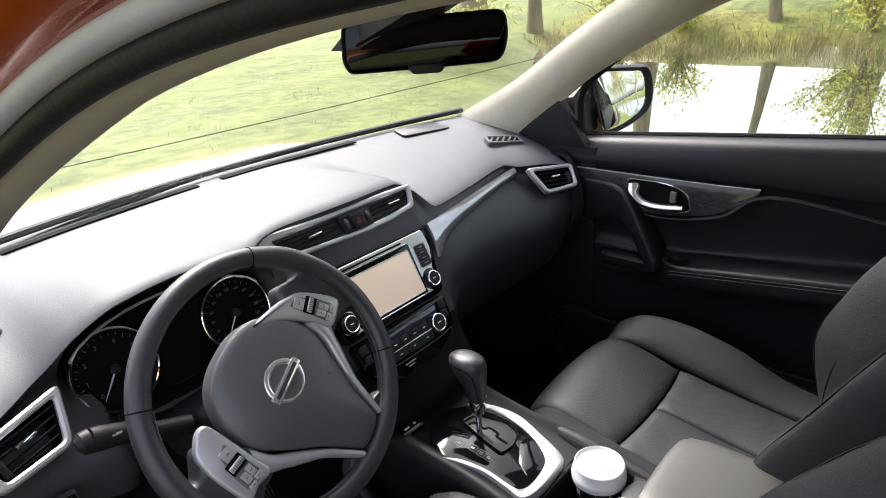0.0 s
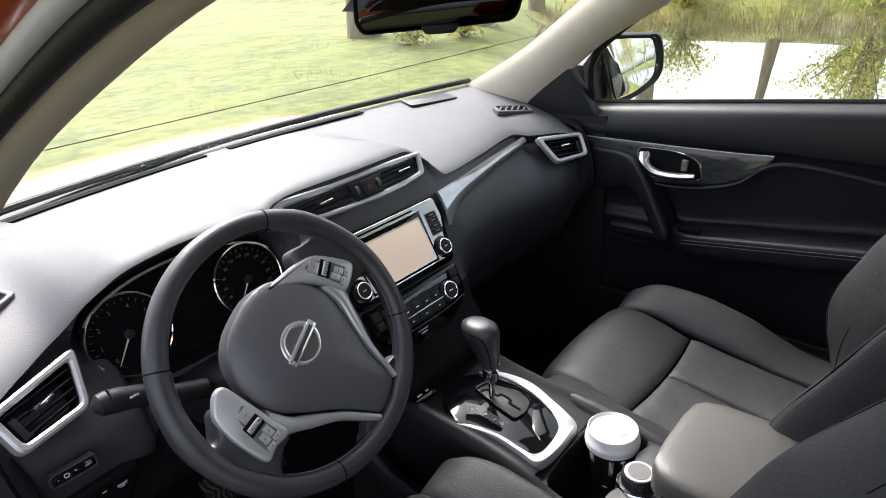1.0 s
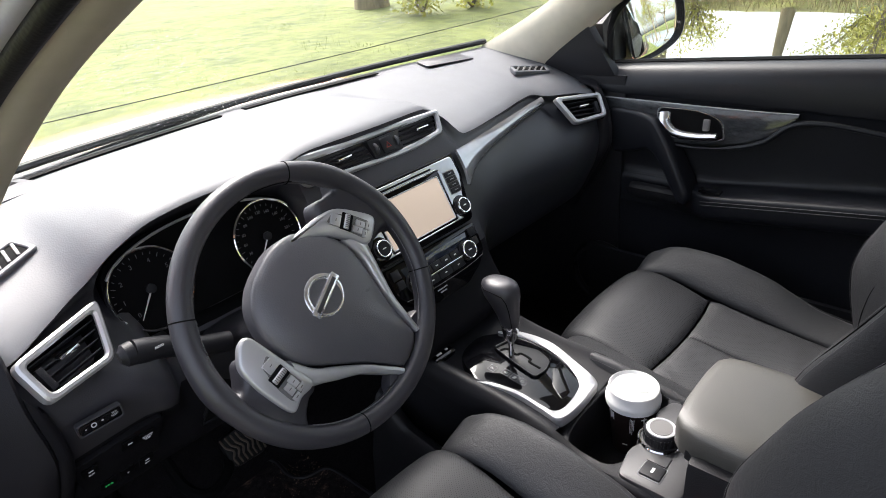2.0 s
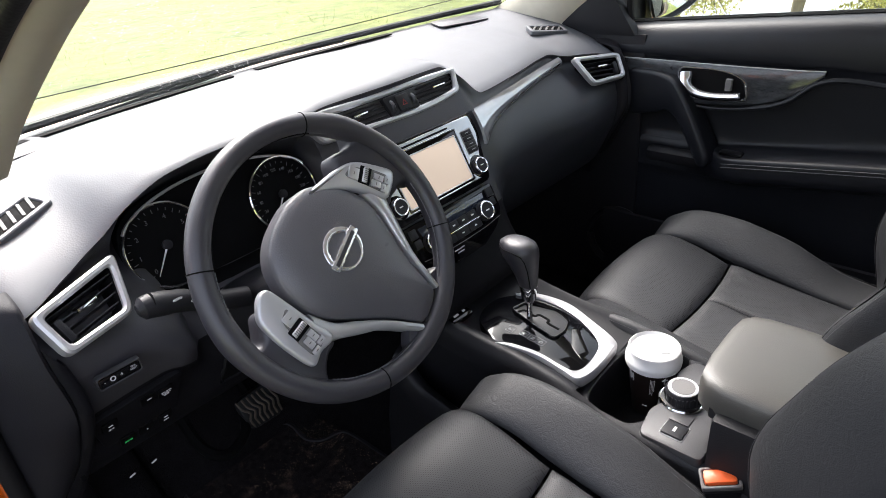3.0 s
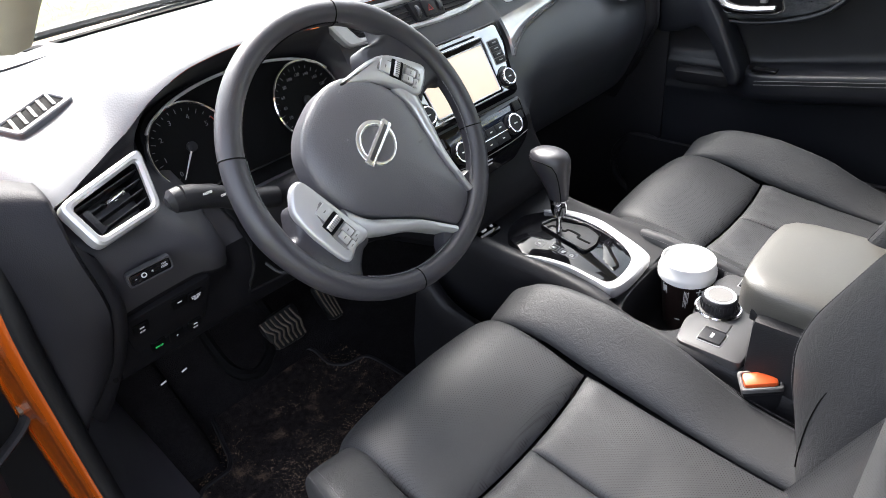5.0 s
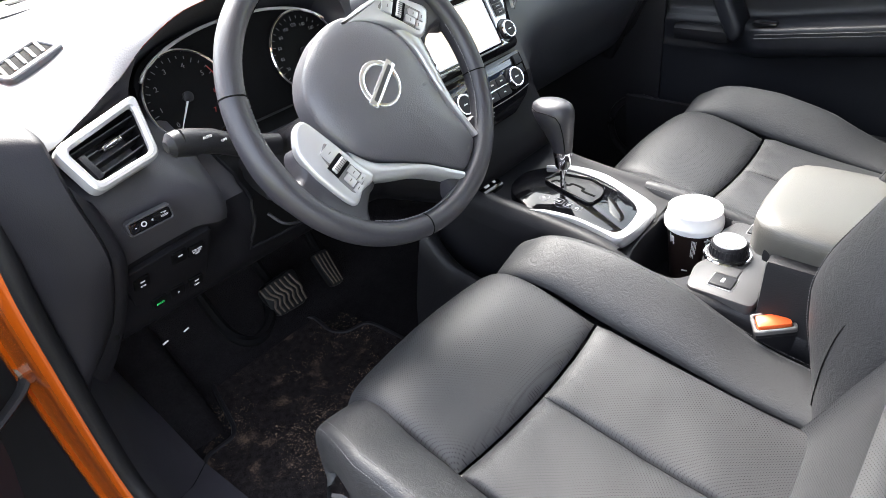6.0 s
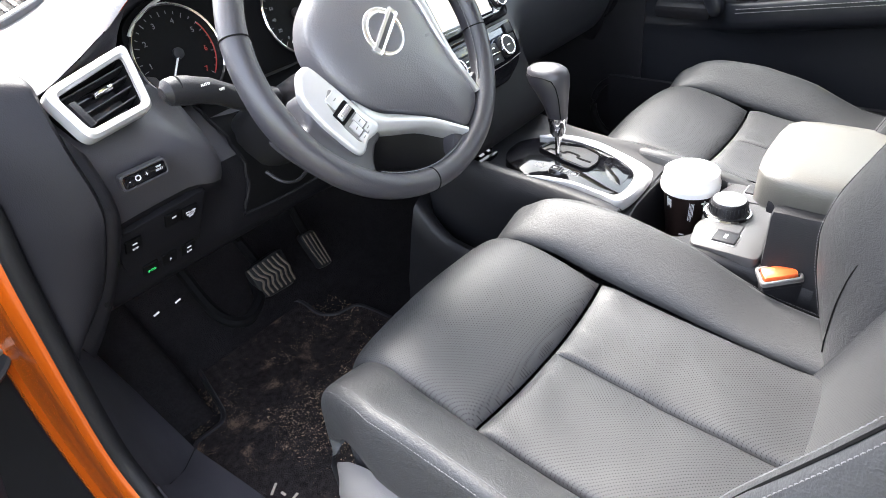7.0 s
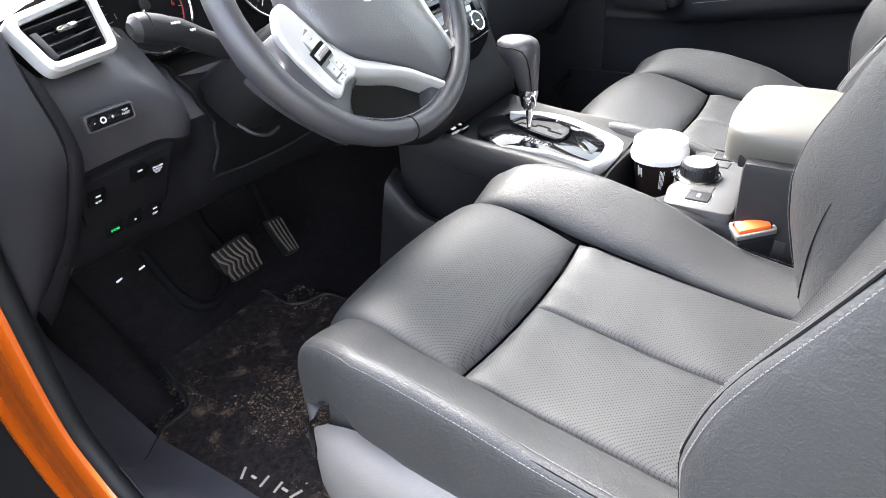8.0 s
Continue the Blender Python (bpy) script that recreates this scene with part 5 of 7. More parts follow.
part("dial_face", turned([(0.0175, 0.0250), (0.0172, 0.0268)], DL, 32), M_GREYPL, dial)
for k in range(30):
    a = 2 * math.pi * k / 30
    part("rib", box(DL @ pose(0.0262 * math.cos(a), 0.0262 * math.sin(a), 0.014, 0, 0, math.degrees(a)), 0.0016, 0.0022, 0.014, 0.0004), M_HARD, dial)
# gear surround
GP = fm((0.012, 0.57, 0.7825), (1, 0, 0), (0, 1, 0.085))
pair = [(-0.098, 0.036, -0.097, 0.036), (-0.0895, 0.010, -0.0805, 0.0105), (-0.0795, -0.037, -0.0710, -0.034), (-0.0825, -0.085, -0.0735, -0.080), (-0.085, -0.117, -0.070, -0.1025), (-0.0535, -0.1285, -0.0485, -0.1110), (0.0097, -0.1275, -0.0030, -0.1065), (0.0400, -0.1170, 0.0215, -0.0915), (0.0640, -0.0540, 0.0435, -0.0530), (0.0785, 0.0030, 0.0565, -0.0050), (0.0665, 0.0600, 0.0555, 0.0470), (0.0400, 0.0920, 0.0385, 0.0905)]
pair = curve(pair, 5)
bm, loops = bmesh.new(), []
for a0, a1, b0, b1 in pair:
    c, b = Vector((a0, a1)), Vector((b0, b1))
    loops.append([GP @ Vector((*p, h)) for p, h in ((c, -0.008), (c, 0.0065), (c.lerp(b, 0.14), 0.0100), (c.lerp(b, 0.86), 0.0105), (b, 0.0085), (b, -0.004))])
part("gear_surround", rings(bm, loops), M_SILVER, console, "satin silver gear surround")
so = [(q[2], q[3]) for q in pair] + curve([(0.0385, 0.0905), (0.0, 0.112), (-0.06, 0.100), (-0.097, 0.036)], 5)[1:-1]
gp = part("gear_plate", prism(so, GP, 0.0075, 0.002, base=-0.01), M_GLOSS, console, "gloss black gear plate")
gate = rounded([(-0.004, 0.066), (0.026, 0.058), (0.044, 0.004), (0.033, -0.028), (0.004, -0.038), (-0.024, -0.034), (-0.016, 0.018)], 0.008)
part("gate_slot", prism(gate, GP, 0.0085, 0.0008), M_SATIN, gp, "grey gear gate")
part("gate_ridge", frame_ring([(x * 1.10 - 0.0006, y * 1.08) for x, y in gate], gate, GP, 0.0125, 0.0018), M_GLOSS, gp)
part("gate_track", tube([GP @ Vector((x, y, 0.0088)) for x, y in curve([(-0.006, 0.056), (0.008, 0.050), (0.006, 0.026), (0.014, 0.022), (0.012, 0.0), (0.004, -0.004), (0.002, -0.028)], 4)], 0.0028, 6, flat=0.4), M_DARK, gp, "dark stepped lever track")
lid_ = rounded([(0.016, -0.044), (0.040, -0.044), (0.0400, -0.056), (0.012, -0.094), (-0.016, -0.100), (-0.040, -0.098), (-0.022, -0.068)], 0.006)
part("cubby_lid", prism(lid_, GP, 0.0084, 0.0006), M_GLOSS, gp, "gloss black lid behind the lever")
for k, (wd, gx_, gy_) in enumerate((("P", -0.050, 0.038), ("R", -0.044, 0.013), ("N", -0.0455, -0.006), ("D", -0.0455, -0.0225))):
    words("gear_letter", wd, 0.0095, GP @ pose(gx_, gy_, 0.0078), M_WHITE, gp)
    part("letter_box", frame_ring(rounded([(-0.0075, 0.0075), (0.0075, 0.0075), (0.0075, -0.0075), (-0.0075, -0.0075)], 0.002), rounded([(-0.0066, 0.0066), (0.0066, 0.0066), (0.0066, -0.0066), (-0.0066, -0.0066)], 0.002), GP @ pose(gx_, gy_, 0.0076), 0.0005, 0.0002), M_GREYLT, gp)
# lever
lv = part("gear_lever", tube([(0.006, 0.598, 0.785), (0.010, 0.600, 0.815), (0.014, 0.602, 0.850)], [0.0055, 0.0055, 0.008], 12), M_CHROME, console, "chrome gear lever shaft")
bm, loops = bmesh.new(), []
for z, ry, rx, oy in ((0.852, 0.011, 0.010, 0.602), (0.860, 0.0165, 0.0150, 0.603), (0.878, 0.0205, 0.0180, 0.606), (0.899, 0.0275, 0.0225, 0.612), (0.916, 0.0345, 0.0268, 0.618), (0.929, 0.0370, 0.0278, 0.621), (0.938, 0.0345, 0.0250, 0.622), (0.9435, 0.0270, 0.0185, 0.622), (0.9460, 0.0150, 0.0095, 0.622)):
    loops.append([(0.012 + rx * math.cos(a), oy + ry * math.sin(a), z) for a in [2 * math.pi * k / 24 for k in range(24)]])
kb = part("lever_knob", rings(bm, loops), M_RIM, lv, "black leather gear knob")
part("knob_collar", turned([(0.0085, 0.826), (0.0125, 0.832), (0.0165, 0.856), (0.0160, 0.864)], Matrix.Translation((0.013, 0.603, 0)), 24), M_CHROME, lv, "chrome collar")
part("knob_seam", tube([Vector((0.012 + 1.02 * rx * math.cos(a), oy + 1.02 * ry * math.sin(a), z)) for z, ry, rx, oy, a in ((0.862, 0.0165, 0.0150, 0.603, 3.9), (0.878, 0.0205, 0.0180, 0.606, 3.9), (0.899, 0.0275, 0.0225, 0.612, 3.9), (0.916, 0.0345, 0.0268, 0.618, 3.85), (0.927, 0.0370, 0.0278, 0.621, 3.7), (0.932, 0.0365, 0.0272, 0.621, 3.3), (0.932, 0.0365, 0.0272, 0.621, 2.7), (0.932, 0.0365, 0.0272, 0.621, 2.1))], 0.0009, 5), M_DARK, lv)
pb = part("parking_brake_switch", box(fm((-0.070, 0.700, 0.803), (1, 0, 0), (0, 1, 0.3)), 0.05, 0.028, 0.012, 0.003), M_GLOSS, console, "gloss black parking brake switch")
part("mark", box(fm((-0.078, 0.698, 0.8095), (1, 0, 0), (0, 1, 0.3)), 0.012, 0.006, 0.0008, 0.0002), M_SYMB, pb)
part("mark", box(fm((-0.058, 0.698, 0.8095), (1, 0, 0), (0, 1, 0.3)), 0.006, 0.006, 0.0008, 0.0002), M_SYMB, pb)
# padded knee wing on the driver side
wing = []
wtop = table([(0.50, 0.60), (0.60, 0.635), (0.69, 0.660), (0.727, 0.667), (0.764, 0.690), (0.795, 0.730)])
for k in range(16):
    y = 0.797 - 0.27 * k / 15
    z = wtop(y)[0]
    fw_ = 0.12 * max(0, 1 - k / 15)
    wing.append([(-0.112, y, z - 0.05), (-0.122, y, z - 0.018), (-0.134, y, z - 0.003), (-0.146, y, z - 0.002), (-0.155, y + 0.002, z - 0.012), (-0.158, y + 0.012, z - 0.06), (-0.159, y + 0.3 * fw_, 0.55), (-0.160, y + 0.4 * fw_, 0.42)])
wing = [[(x + 0.03, y + 0.012, z) for x, y, z in wing[0]]] + wing
part("knee_panel", sheet(wing, 0.004), M_HARD, console, "black grained knee panel", smooth=50)
# box with sliding armrest
part("box_body", box(Matrix.Translation((XC, -0.06, 0.66)), 0.222, 0.60, 0.36, 0.012), M_HARD, console, "black storage box")
settle(console, (XC, 0.3, 0.42))
arml = thing("armrest", "padded black leather centre armrest on the storage box", "armrest")
bm, loops = bmesh.new(), []
for y, sc, zz in ((0.274, 0.55, 0.0), (0.270, 0.80, 0.0), (0.258, 0.93, 0.0), (0.235, 0.99, 0.0), (0.19, 1.0, 0.0), (0.0, 1.0, -0.004), (-0.22, 1.0, -0.012), (-0.245, 0.9, -0.012)):
    lp = []
    for k in range(32):
        a = 2 * math.pi * k / 32
        ca, sa = math.cos(a), math.sin(a)
        lp.append((0.020 + 0.102 * sc * math.copysign(abs(ca) ** 0.45, ca), y, 0.853 + zz + 0.026 * (0.5 + 0.5 * sc) * math.copysign(abs(sa) ** 0.5, sa) + (0.004 if sa > 0 else -0.010 * (1 - (y < 0.2) * 0))))
    loops.append(lp)
part("cushion", rings(bm, loops), M_ARML, arml, "smooth leather cushion, its sheen put into a paler colour")
part("seam", stitches([(-0.0825, 0.205 - 0.02 * k, 0.8385) for k in range(22)], 0.006, 0.0042, 0.0005, up=(-1, 0, 0)), M_THREAD, arml, "pale stitching")
part("base", box(Matrix.Translation((0.016, 0.01, 0.832)), 0.19, 0.48, 0.02, 0.006), M_HARD, arml, "black plastic base")
settle(arml, (0.016, 0.01, 0.82))

cup = thing("coffee_cup", "dark brown paper coffee cup with white plastic lid", "cup")
CU = Matrix.Translation((0.070, 0.392, -0.019)) @ Matrix.Diagonal((0.97, 0.97, 1, 1))
bdy = part("cup_body", turned([(0.029, 0.676), (0.030, 0.674), (0.0425, 0.775), (0.0435, 0.777)], CU, 48), M_CUPB, cup, "brown printed paper cup")
part("lid", turned([(0.0445, 0.772), (0.047, 0.773), (0.0478, 0.780), (0.0472, 0.786), (0.0455, 0.788), (0.044, 0.799), (0.0435, 0.803), (0.0415, 0.8045), (0.038, 0.799), (0.010, 0.7985)], CU, 48), M_LID, cup, "white raised lid")
part("sip_tab", box(CU @ pose(0.008, -0.014, 0.800, 0, 0, 35), 0.026, 0.016, 0.003, 0.001), M_LID, cup)
for k, (a, z, w_, h_) in enumerate(((146, 0.757, 0.0022, 0.018), (151, 0.757, 0.0022, 0.012), (156, 0.755, 0.0022, 0.016), (201, 0.747, 0.0011, 0.034), (204, 0.747, 0.0011, 0.032), (207, 0.745, 0.0011, 0.034), (210, 0.750, 0.0010, 0.026), (234, 0.760, 0.0022, 0.013), (234, 0.762, 0.011, 0.0022), (190, 0.70, 0.009, 0.0022))):
    rr = 0.0305 + (z - 0.676) * 0.1238 + 0.0006
    mm = CU @ pose(rr * math.cos(radians(a)), rr * math.sin(radians(a)), z, 0, 0, a + 90) @ pose(0, 0, 0, 90 + 7, 0, 0)
    part("print_bar", box(mm, w_, h_, 0.0012, 0.0003), M_WHITE, bdy, "white printed bar")
settle(cup, (0.070, 0.392, 0.655))


# ---- seats ----
def seat(x0):
    s_ = thing("front_seat", "black leather car seat with perforated centre panels", "car seat", "front seats")
    zc = table([(-0.02, 0.700), (0.13, 0.702), (0.24, 0.712), (0.41, 0.738), (0.50, 0.760), (0.56, 0.764), (0.60, 0.745), (0.625, 0.70), (0.63, 0.64)])

    def front(s, t):
        # over the nose: path from y .412 forward then down
        q = curve([(0.412, 0.737), (0.48, 0.757), (0.54, 0.768), (0.585, 0.757), (0.612, 0.722), (0.615, 0.67), (0.60, 0.62)], 6)
        k = t * (len(q) - 1)
        i = min(int(k), len(q) - 2)
        y, z = lerp(q[i][0], q[i + 1][0], k - i), lerp(q[i][1], q[i + 1][1], k - i)
        bow = 0.03 * (1 - (2 * s - 1) ** 2) * t
        return (x0 - 0.154 + 0.308 * s, y - 0.012 * (1 - (2 * s - 1) ** 2) * (1 - t) + bow * 0.4, z - 0.010 * (1 - s) ** 3 * min(1, 2 * t))
    part("cushion_front", pad(front, 40, 40, 0.008, 0.010, wob=0.7), M_PERF, s_, "perforated front cushion panel", smooth=80)
    for side in (0, 1):
        def rear(s, t, side=side):
            y = lerp(0.05, 0.408, t)
            xx = x0 + (-0.154 + 0.154 * s if side == 0 else 0.154 * s)
            b = 1 - ((xx - x0) / 0.154) ** 2
            return (xx, y - 0.012 * b * t, zc(y)[0])
        part("cushion_rear", pad(rear, 34, 44, 0.006, 0.009, wob=1.3), M_PERF, s_, "perforated rear cushion panel", smooth=80)
    ridge = table([(0.05, 0.4), (0.164, 0.65), (0.21, 0.75), (0.26, 1.2), (0.328, 1.9), (0.411, 2.05), (0.47, 1.65), (0.53, 1.1), (0.56, 0.75)])
    ridge_l = table([(0.05, 1.2), (0.2, 1.45), (0.30, 1.6), (0.347, 1.7), (0.416, 1.65), (0.487, 1.25), (0.543, 0.65), (0.60, 0.3)])
    for sg in (-1, 1):
        def bol(s, t, sg=sg):
            # s across from seam to outer face, t from back to nose
            q = curve([(0.06, 0.0), (0.20, 0.0), (0.35, 0.0), (0.47, 0.0), (0.545, 0.0), (0.585, -0.022), (0.60, -0.065), (0.595, -0.12)], 5)
            k = t * (len(q) - 1)
            i = min(int(k), len(q) - 2)
            y, dz = lerp(q[i][0], q[i + 1][0], k - i), lerp(q[i][1], q[i + 1][1], k - i)
            base = zc(min(y, 0.545))[0]
            cross = curve([(0.154, 0.0), (0.172, 0.010), (0.195, 0.0185), (0.218, 0.0255), (0.2325, 0.0275), (0.2400, 0.020), (0.2438, 0.0), (0.2450, -0.03), (0.2435, -0.075)], 4)
            k = s * (len(cross) - 1)
            i = min(int(k), len(cross) - 2)
            cx, cz = lerp(cross[i][0], cross[i + 1][0], k - i), lerp(cross[i][1], cross[i + 1][1], k - i)
            lift = ridge(y)[0] if sg > 0 else ridge_l(y)[0]
            nar = 1.0 - (0.06 if sg > 0 else 0.11) * max(0, (y - 0.48) / 0.1)
            droop = 0.0 if sg > 0 else 0.010 * min(1, max(0, (y - 0.40) / 0.15)) ** 1.5
            return (x0 + sg * cx * nar, y, base + dz - droop + (cz * lift if cz > 0 else cz))
        b_ = part("cushion_bolster", pad(bol if sg > 0 else (lambda s, t: bol(1 - s, t)), 40, 64, 0.003, 0.008, wob=1.0), M_LEATHER, s_, "smooth leather side bolster", smooth=80)
        ln = [Vector(bol(0.455, 0.03 + 0.80 * k / 60)) + Vector((0, 0, 0.0030)) for k in range(61)]
        part("stitching", stitches(ln, 0.0042, 0.0028, 0.0004), M_THREAD, b_, "pale twin stitching")
        ln = [Vector(bol(0.585, 0.03 + 0.80 * k / 60)) + Vector((sg * 0.0022, 0, 0.002)) for k in range(61)]
        part("stitching", stitches(ln, 0.0042, 0.0028, 0.0004), M_THREAD, b_)
        part("bolster_seam", tube([Vector(bol(0.52, 0.02 + 0.9 * k / 50)) + Vector((sg * 0.001, 0, 0.0008)) for k in range(51)], 0.0009, 5), M_DARK, b_)
    part("cushion_base", box(Matrix.Translation((x0 + 0.008, 0.297, 0.628)), 0.446, 0.55, 0.12, 0.03), M_LEATHER, s_, "leather cushion skirt")
    # plastic side cover with lever, outboard
    cov = []
    for k in range(27):
        y = -0.05 + 0.632 * k / 26
        e = min(1, max(0, (y - 0.42) / 0.162))
        rr = math.sqrt(max(0, 1 - e * e))
        top_, low_ = 0.672 - 0.016 * e - 0.030 * (1 - rr), 0.462 + 0.05 * e + 0.05 * (1 - rr)
        ox = x0 - 0.226 - 0.040 * rr
        cov.append([(x0 - 0.222, y, top_ + 0.004), (lerp(x0 - 0.222, ox, 0.45), y, top_), (lerp(x0 - 0.222, ox, 0.8), y, top_ - 0.010), (ox, y, top_ - 0.030), (ox - 0.002 * rr, y, lerp(top_, low_, 0.6)), (lerp(x0 - 0.222, ox, 0.85), y, low_ + 0.012), (lerp(x0 - 0.222, ox, 0.4), y, low_), (x0 - 0.222, y, low_)])
    sc = part("side_cover", sheet(cov, 0.004), M_GREYPL, s_, "grey plastic seat side cover", smooth=60)
    part("lever", box(Matrix.Translation((x0 - 0.270, 0.30, 0.555)) @ pose(0, 0, 0, 6, 0, 0), 0.016, 0.13, 0.030, 0.007), M_HARD, sc, "black seat height lever")
    part("rail", box(Matrix.Translation((x0 - 0.17, 0.25, 0.435)), 0.04, 0.60, 0.03, 0.004), M_HARD, s_)
    part("rail", box(Matrix.Translation((x0 + 0.17, 0.25, 0.435)), 0.04, 0.60, 0.03, 0.004), M_HARD, s_)
    # backrest, leaning back
    lean = radians(24)
    up = Vector((0, -math.sin(lean), math.cos(lean)))
    fw = Vector((0, math.cos(lean), math.sin(lean)))
    o = Vector((x0, 0.135, 0.680))

    def bk(cx, h, d):
        return o + Vector((cx, 0, 0)) + up * h + fw * d
    for a, b in ((0.0, 0.20), (0.20, 0.56)):
        part("back_panel", pad(lambda s, t, a=a, b=b: bk(-0.150 + 0.300 * s, lerp(a, b, t), 0.012 * math.sin(math.pi * (a + (b - a) * t) / 0.56)), 16, 16, 0.014, 0.010), M_PERF, s_, "perforated backrest panel", smooth=80)
    prom_r = table([(-0.03, 0.05), (0.0, 0.10), (0.05, 0.60), (0.10, 1.08), (0.145, 1.36), (0.20, 1.48), (0.28, 1.48), (0.42, 1.25), (0.60, 0.8)])
    prom_l = table([(-0.03, 0.10), (0.02, 0.28), (0.06, 0.62), (0.10, 0.96), (0.14, 1.22), (0.20, 1.32), (0.30, 1.22), (0.42, 1.1), (0.60, 0.7)])
    for sg in (-1, 1):
        def bb(s, t, sg=sg):
            h = lerp(-0.03, 0.60, t)
            prom = (prom_l if sg < 0 else prom_r)(h)[0]
            cross = curve([(0.150, 0.0), (0.174, 0.032), (0.203, 0.062), (0.226, 0.0765), (0.238, 0.0785), (0.248, 0.069), (0.257, 0.03), (0.260, -0.05), (0.250, -0.10)], 4)
            k = s * (len(cross) - 1)
            i = min(int(k), len(cross) - 2)
            cx, cz = lerp(cross[i][0], cross[i + 1][0], k - i), lerp(cross[i][1], cross[i + 1][1], k - i)
            sh = 1 - 0.22 * max(0, (h - 0.36) / 0.24) ** 2
            return tuple(bk(sg * cx * sh, h, cz * (prom if cz > 0 else 1)))
        b_ = part("back_bolster", pad(bb if sg < 0 else (lambda s, t: bb(1 - s, t)), 40, 60, 0.003, 0.008, wob=0.9), M_LEATHER, s_, "smooth leather backrest bolster", smooth=80)
        part("stitching", stitches([Vector(bb(0.445, 0.06 + 0.86 * k / 60)) + fw * 0.0035 for k in range(61)], 0.0042, 0.0028, 0.0004, up=(0, 0.9, 0.4)), M_THREAD, b_, "pale twin stitching")
        part("stitching", stitches([Vector(bb(0.575, 0.06 + 0.86 * k / 60)) + fw * 0.003 + Vector((sg * 0.002, 0, 0)) for k in range(61)], 0.0042, 0.0028, 0.0004, up=(0, 0.9, 0.4)), M_THREAD, b_)
        part("panel_seam", tube([Vector(bb(0.17, 0.03 + 0.9 * k / 50)) + fw * 0.0012 for k in range(51)], 0.0012, 5), M_DARK, b_)
        part("bolster_seam", tube([Vector(bb(0.51, 0.05 + 0.88 * k / 50)) + fw * 0.0028 for k in range(51)], 0.0013, 5), M_DARK, b_)
    part("back_shell", rings(bmesh.new(), [[bk(cx * (1 - 0.2 * max(0, (h - 0.40) / 0.2)), h, d) for cx, d in ((-0.25, -0.05), (0.25, -0.05), (0.24, -0.11), (-0.24, -0.11))] for h in (-0.02, 0.2, 0.4, 0.6)]), M_LEATHER, s_, "leather backrest shell")
    settle(s_, (x0, 0.28, 0.42))
    return s_


driver_seat = seat(-0.362)
pass_seat = copy_thing(driver_seat, pose(0.342, 0.288, 0.412))
tagged(pass_seat, "black leather passenger seat with perforated centre panels")


def buckle(x, y, z, lean):
    b_ = thing("seat_belt_buckle", "black seat belt buckle with orange-red release button", "buckle", "belt buckles")
    m = Matrix.Translation((x, y, z)) @ pose(0, 0, 0, -12, lean, 32)
    part("housing", box(m @ pose(0, 0, -0.045), 0.030, 0.048, 0.10, 0.006), M_HARD, b_, "black plastic housing")
    part("collar", box(m @ pose(0, 0, -0.004), 0.0315, 0.050, 0.010, 0.004), M_HARD, b_, "black collar")
    part("button", box(m @ pose(0, 0, 0.004), 0.0215, 0.042, 0.014, 0.005), M_BUCKLE, b_, "orange-red release button")
    part("rim", frame_ring(rounded([(-0.0165, -0.026), (0.0165, -0.026), (0.0165, 0.026), (-0.0165, 0.026)], 0.005), rounded([(-0.0125, -0.022), (0.0125, -0.022), (0.0125, 0.022), (-0.0125, 0.022)], 0.004), m, 0.0070, 0.0012), M_GREYPL, b_)
    return settle(b_, (x, y, z - 0.09))


buckle(-0.104, 0.212, 0.750, -8)

# ---- passenger door ----
door = thing("passenger_door", "black car door trim with chrome handle and stitched armrest", "car door")


def dl(y):
    """Belt, trim, armrest heights along the door."""
    f = (0.80 - y) / 0.62
    return 1.157 + 0.050 * f, 1.090 + 0.004 * f, 0.898 + 0.055 * max(0, (0.53 - y)) / 0.43


rows = []
for k in range(40):
    y = 0.90 - 1.32 * k / 39
    zb, zt, za = dl(y)
    bow = 0.012 * math.sin(math.pi * min(1, max(0, (0.9 - y) / 1.3)))
    af = 1 / (1 + math.exp((y - 0.545) / 0.018))
    ax_ = lerp(0.690, 0.622, af)
    pr = [(0.800, zb - 0.06), (0.760, zb - 0.004), (0.742, zb), (0.712, zb - 0.004), (0.690, zb - 0.028), (0.684, zt + 0.012), (0.692, zt - 0.002), (0.700, zt - 0.05), (0.706, 0.99), (0.708, za + 0.020), (0.700, za + 0.002), (lerp(0.698, 0.66, af), za), (ax_ + 0.006, za - 0.004), (ax_, za - 0.016), (ax_ + 0.004, za - 0.055), (lerp(0.690, 0.660, af), za - 0.075), (0.692, za - 0.10), (0.694, 0.62), (0.690, 0.42)]
    rows.append([(x + bow, y, z) for x, z in curve(pr, 3)])
part("inner_panel", sheet(rows), M_DOOR, door, "dark grey moulded door trim", smooth=50)
part("lower_pocket", sheet([[(0.672 - 0.01 * j, 0.80 - 1.1 * k / 12, 0.45 + 0.085 * j) for k in range(13)] for j in range(4)], 0.01), M_HARD, door, "black door pocket")
ring_ = [(0.676 - 0.0, 0.775 + 0.085 * math.cos(a), 0.60 + 0.085 * math.sin(a)) for a in [2 * math.pi * k / 28 for k in range(28)]]
part("speaker_ring", tube(ring_, 0.010, 8, closed=True), M_HARD, door, "black loudspeaker surround")
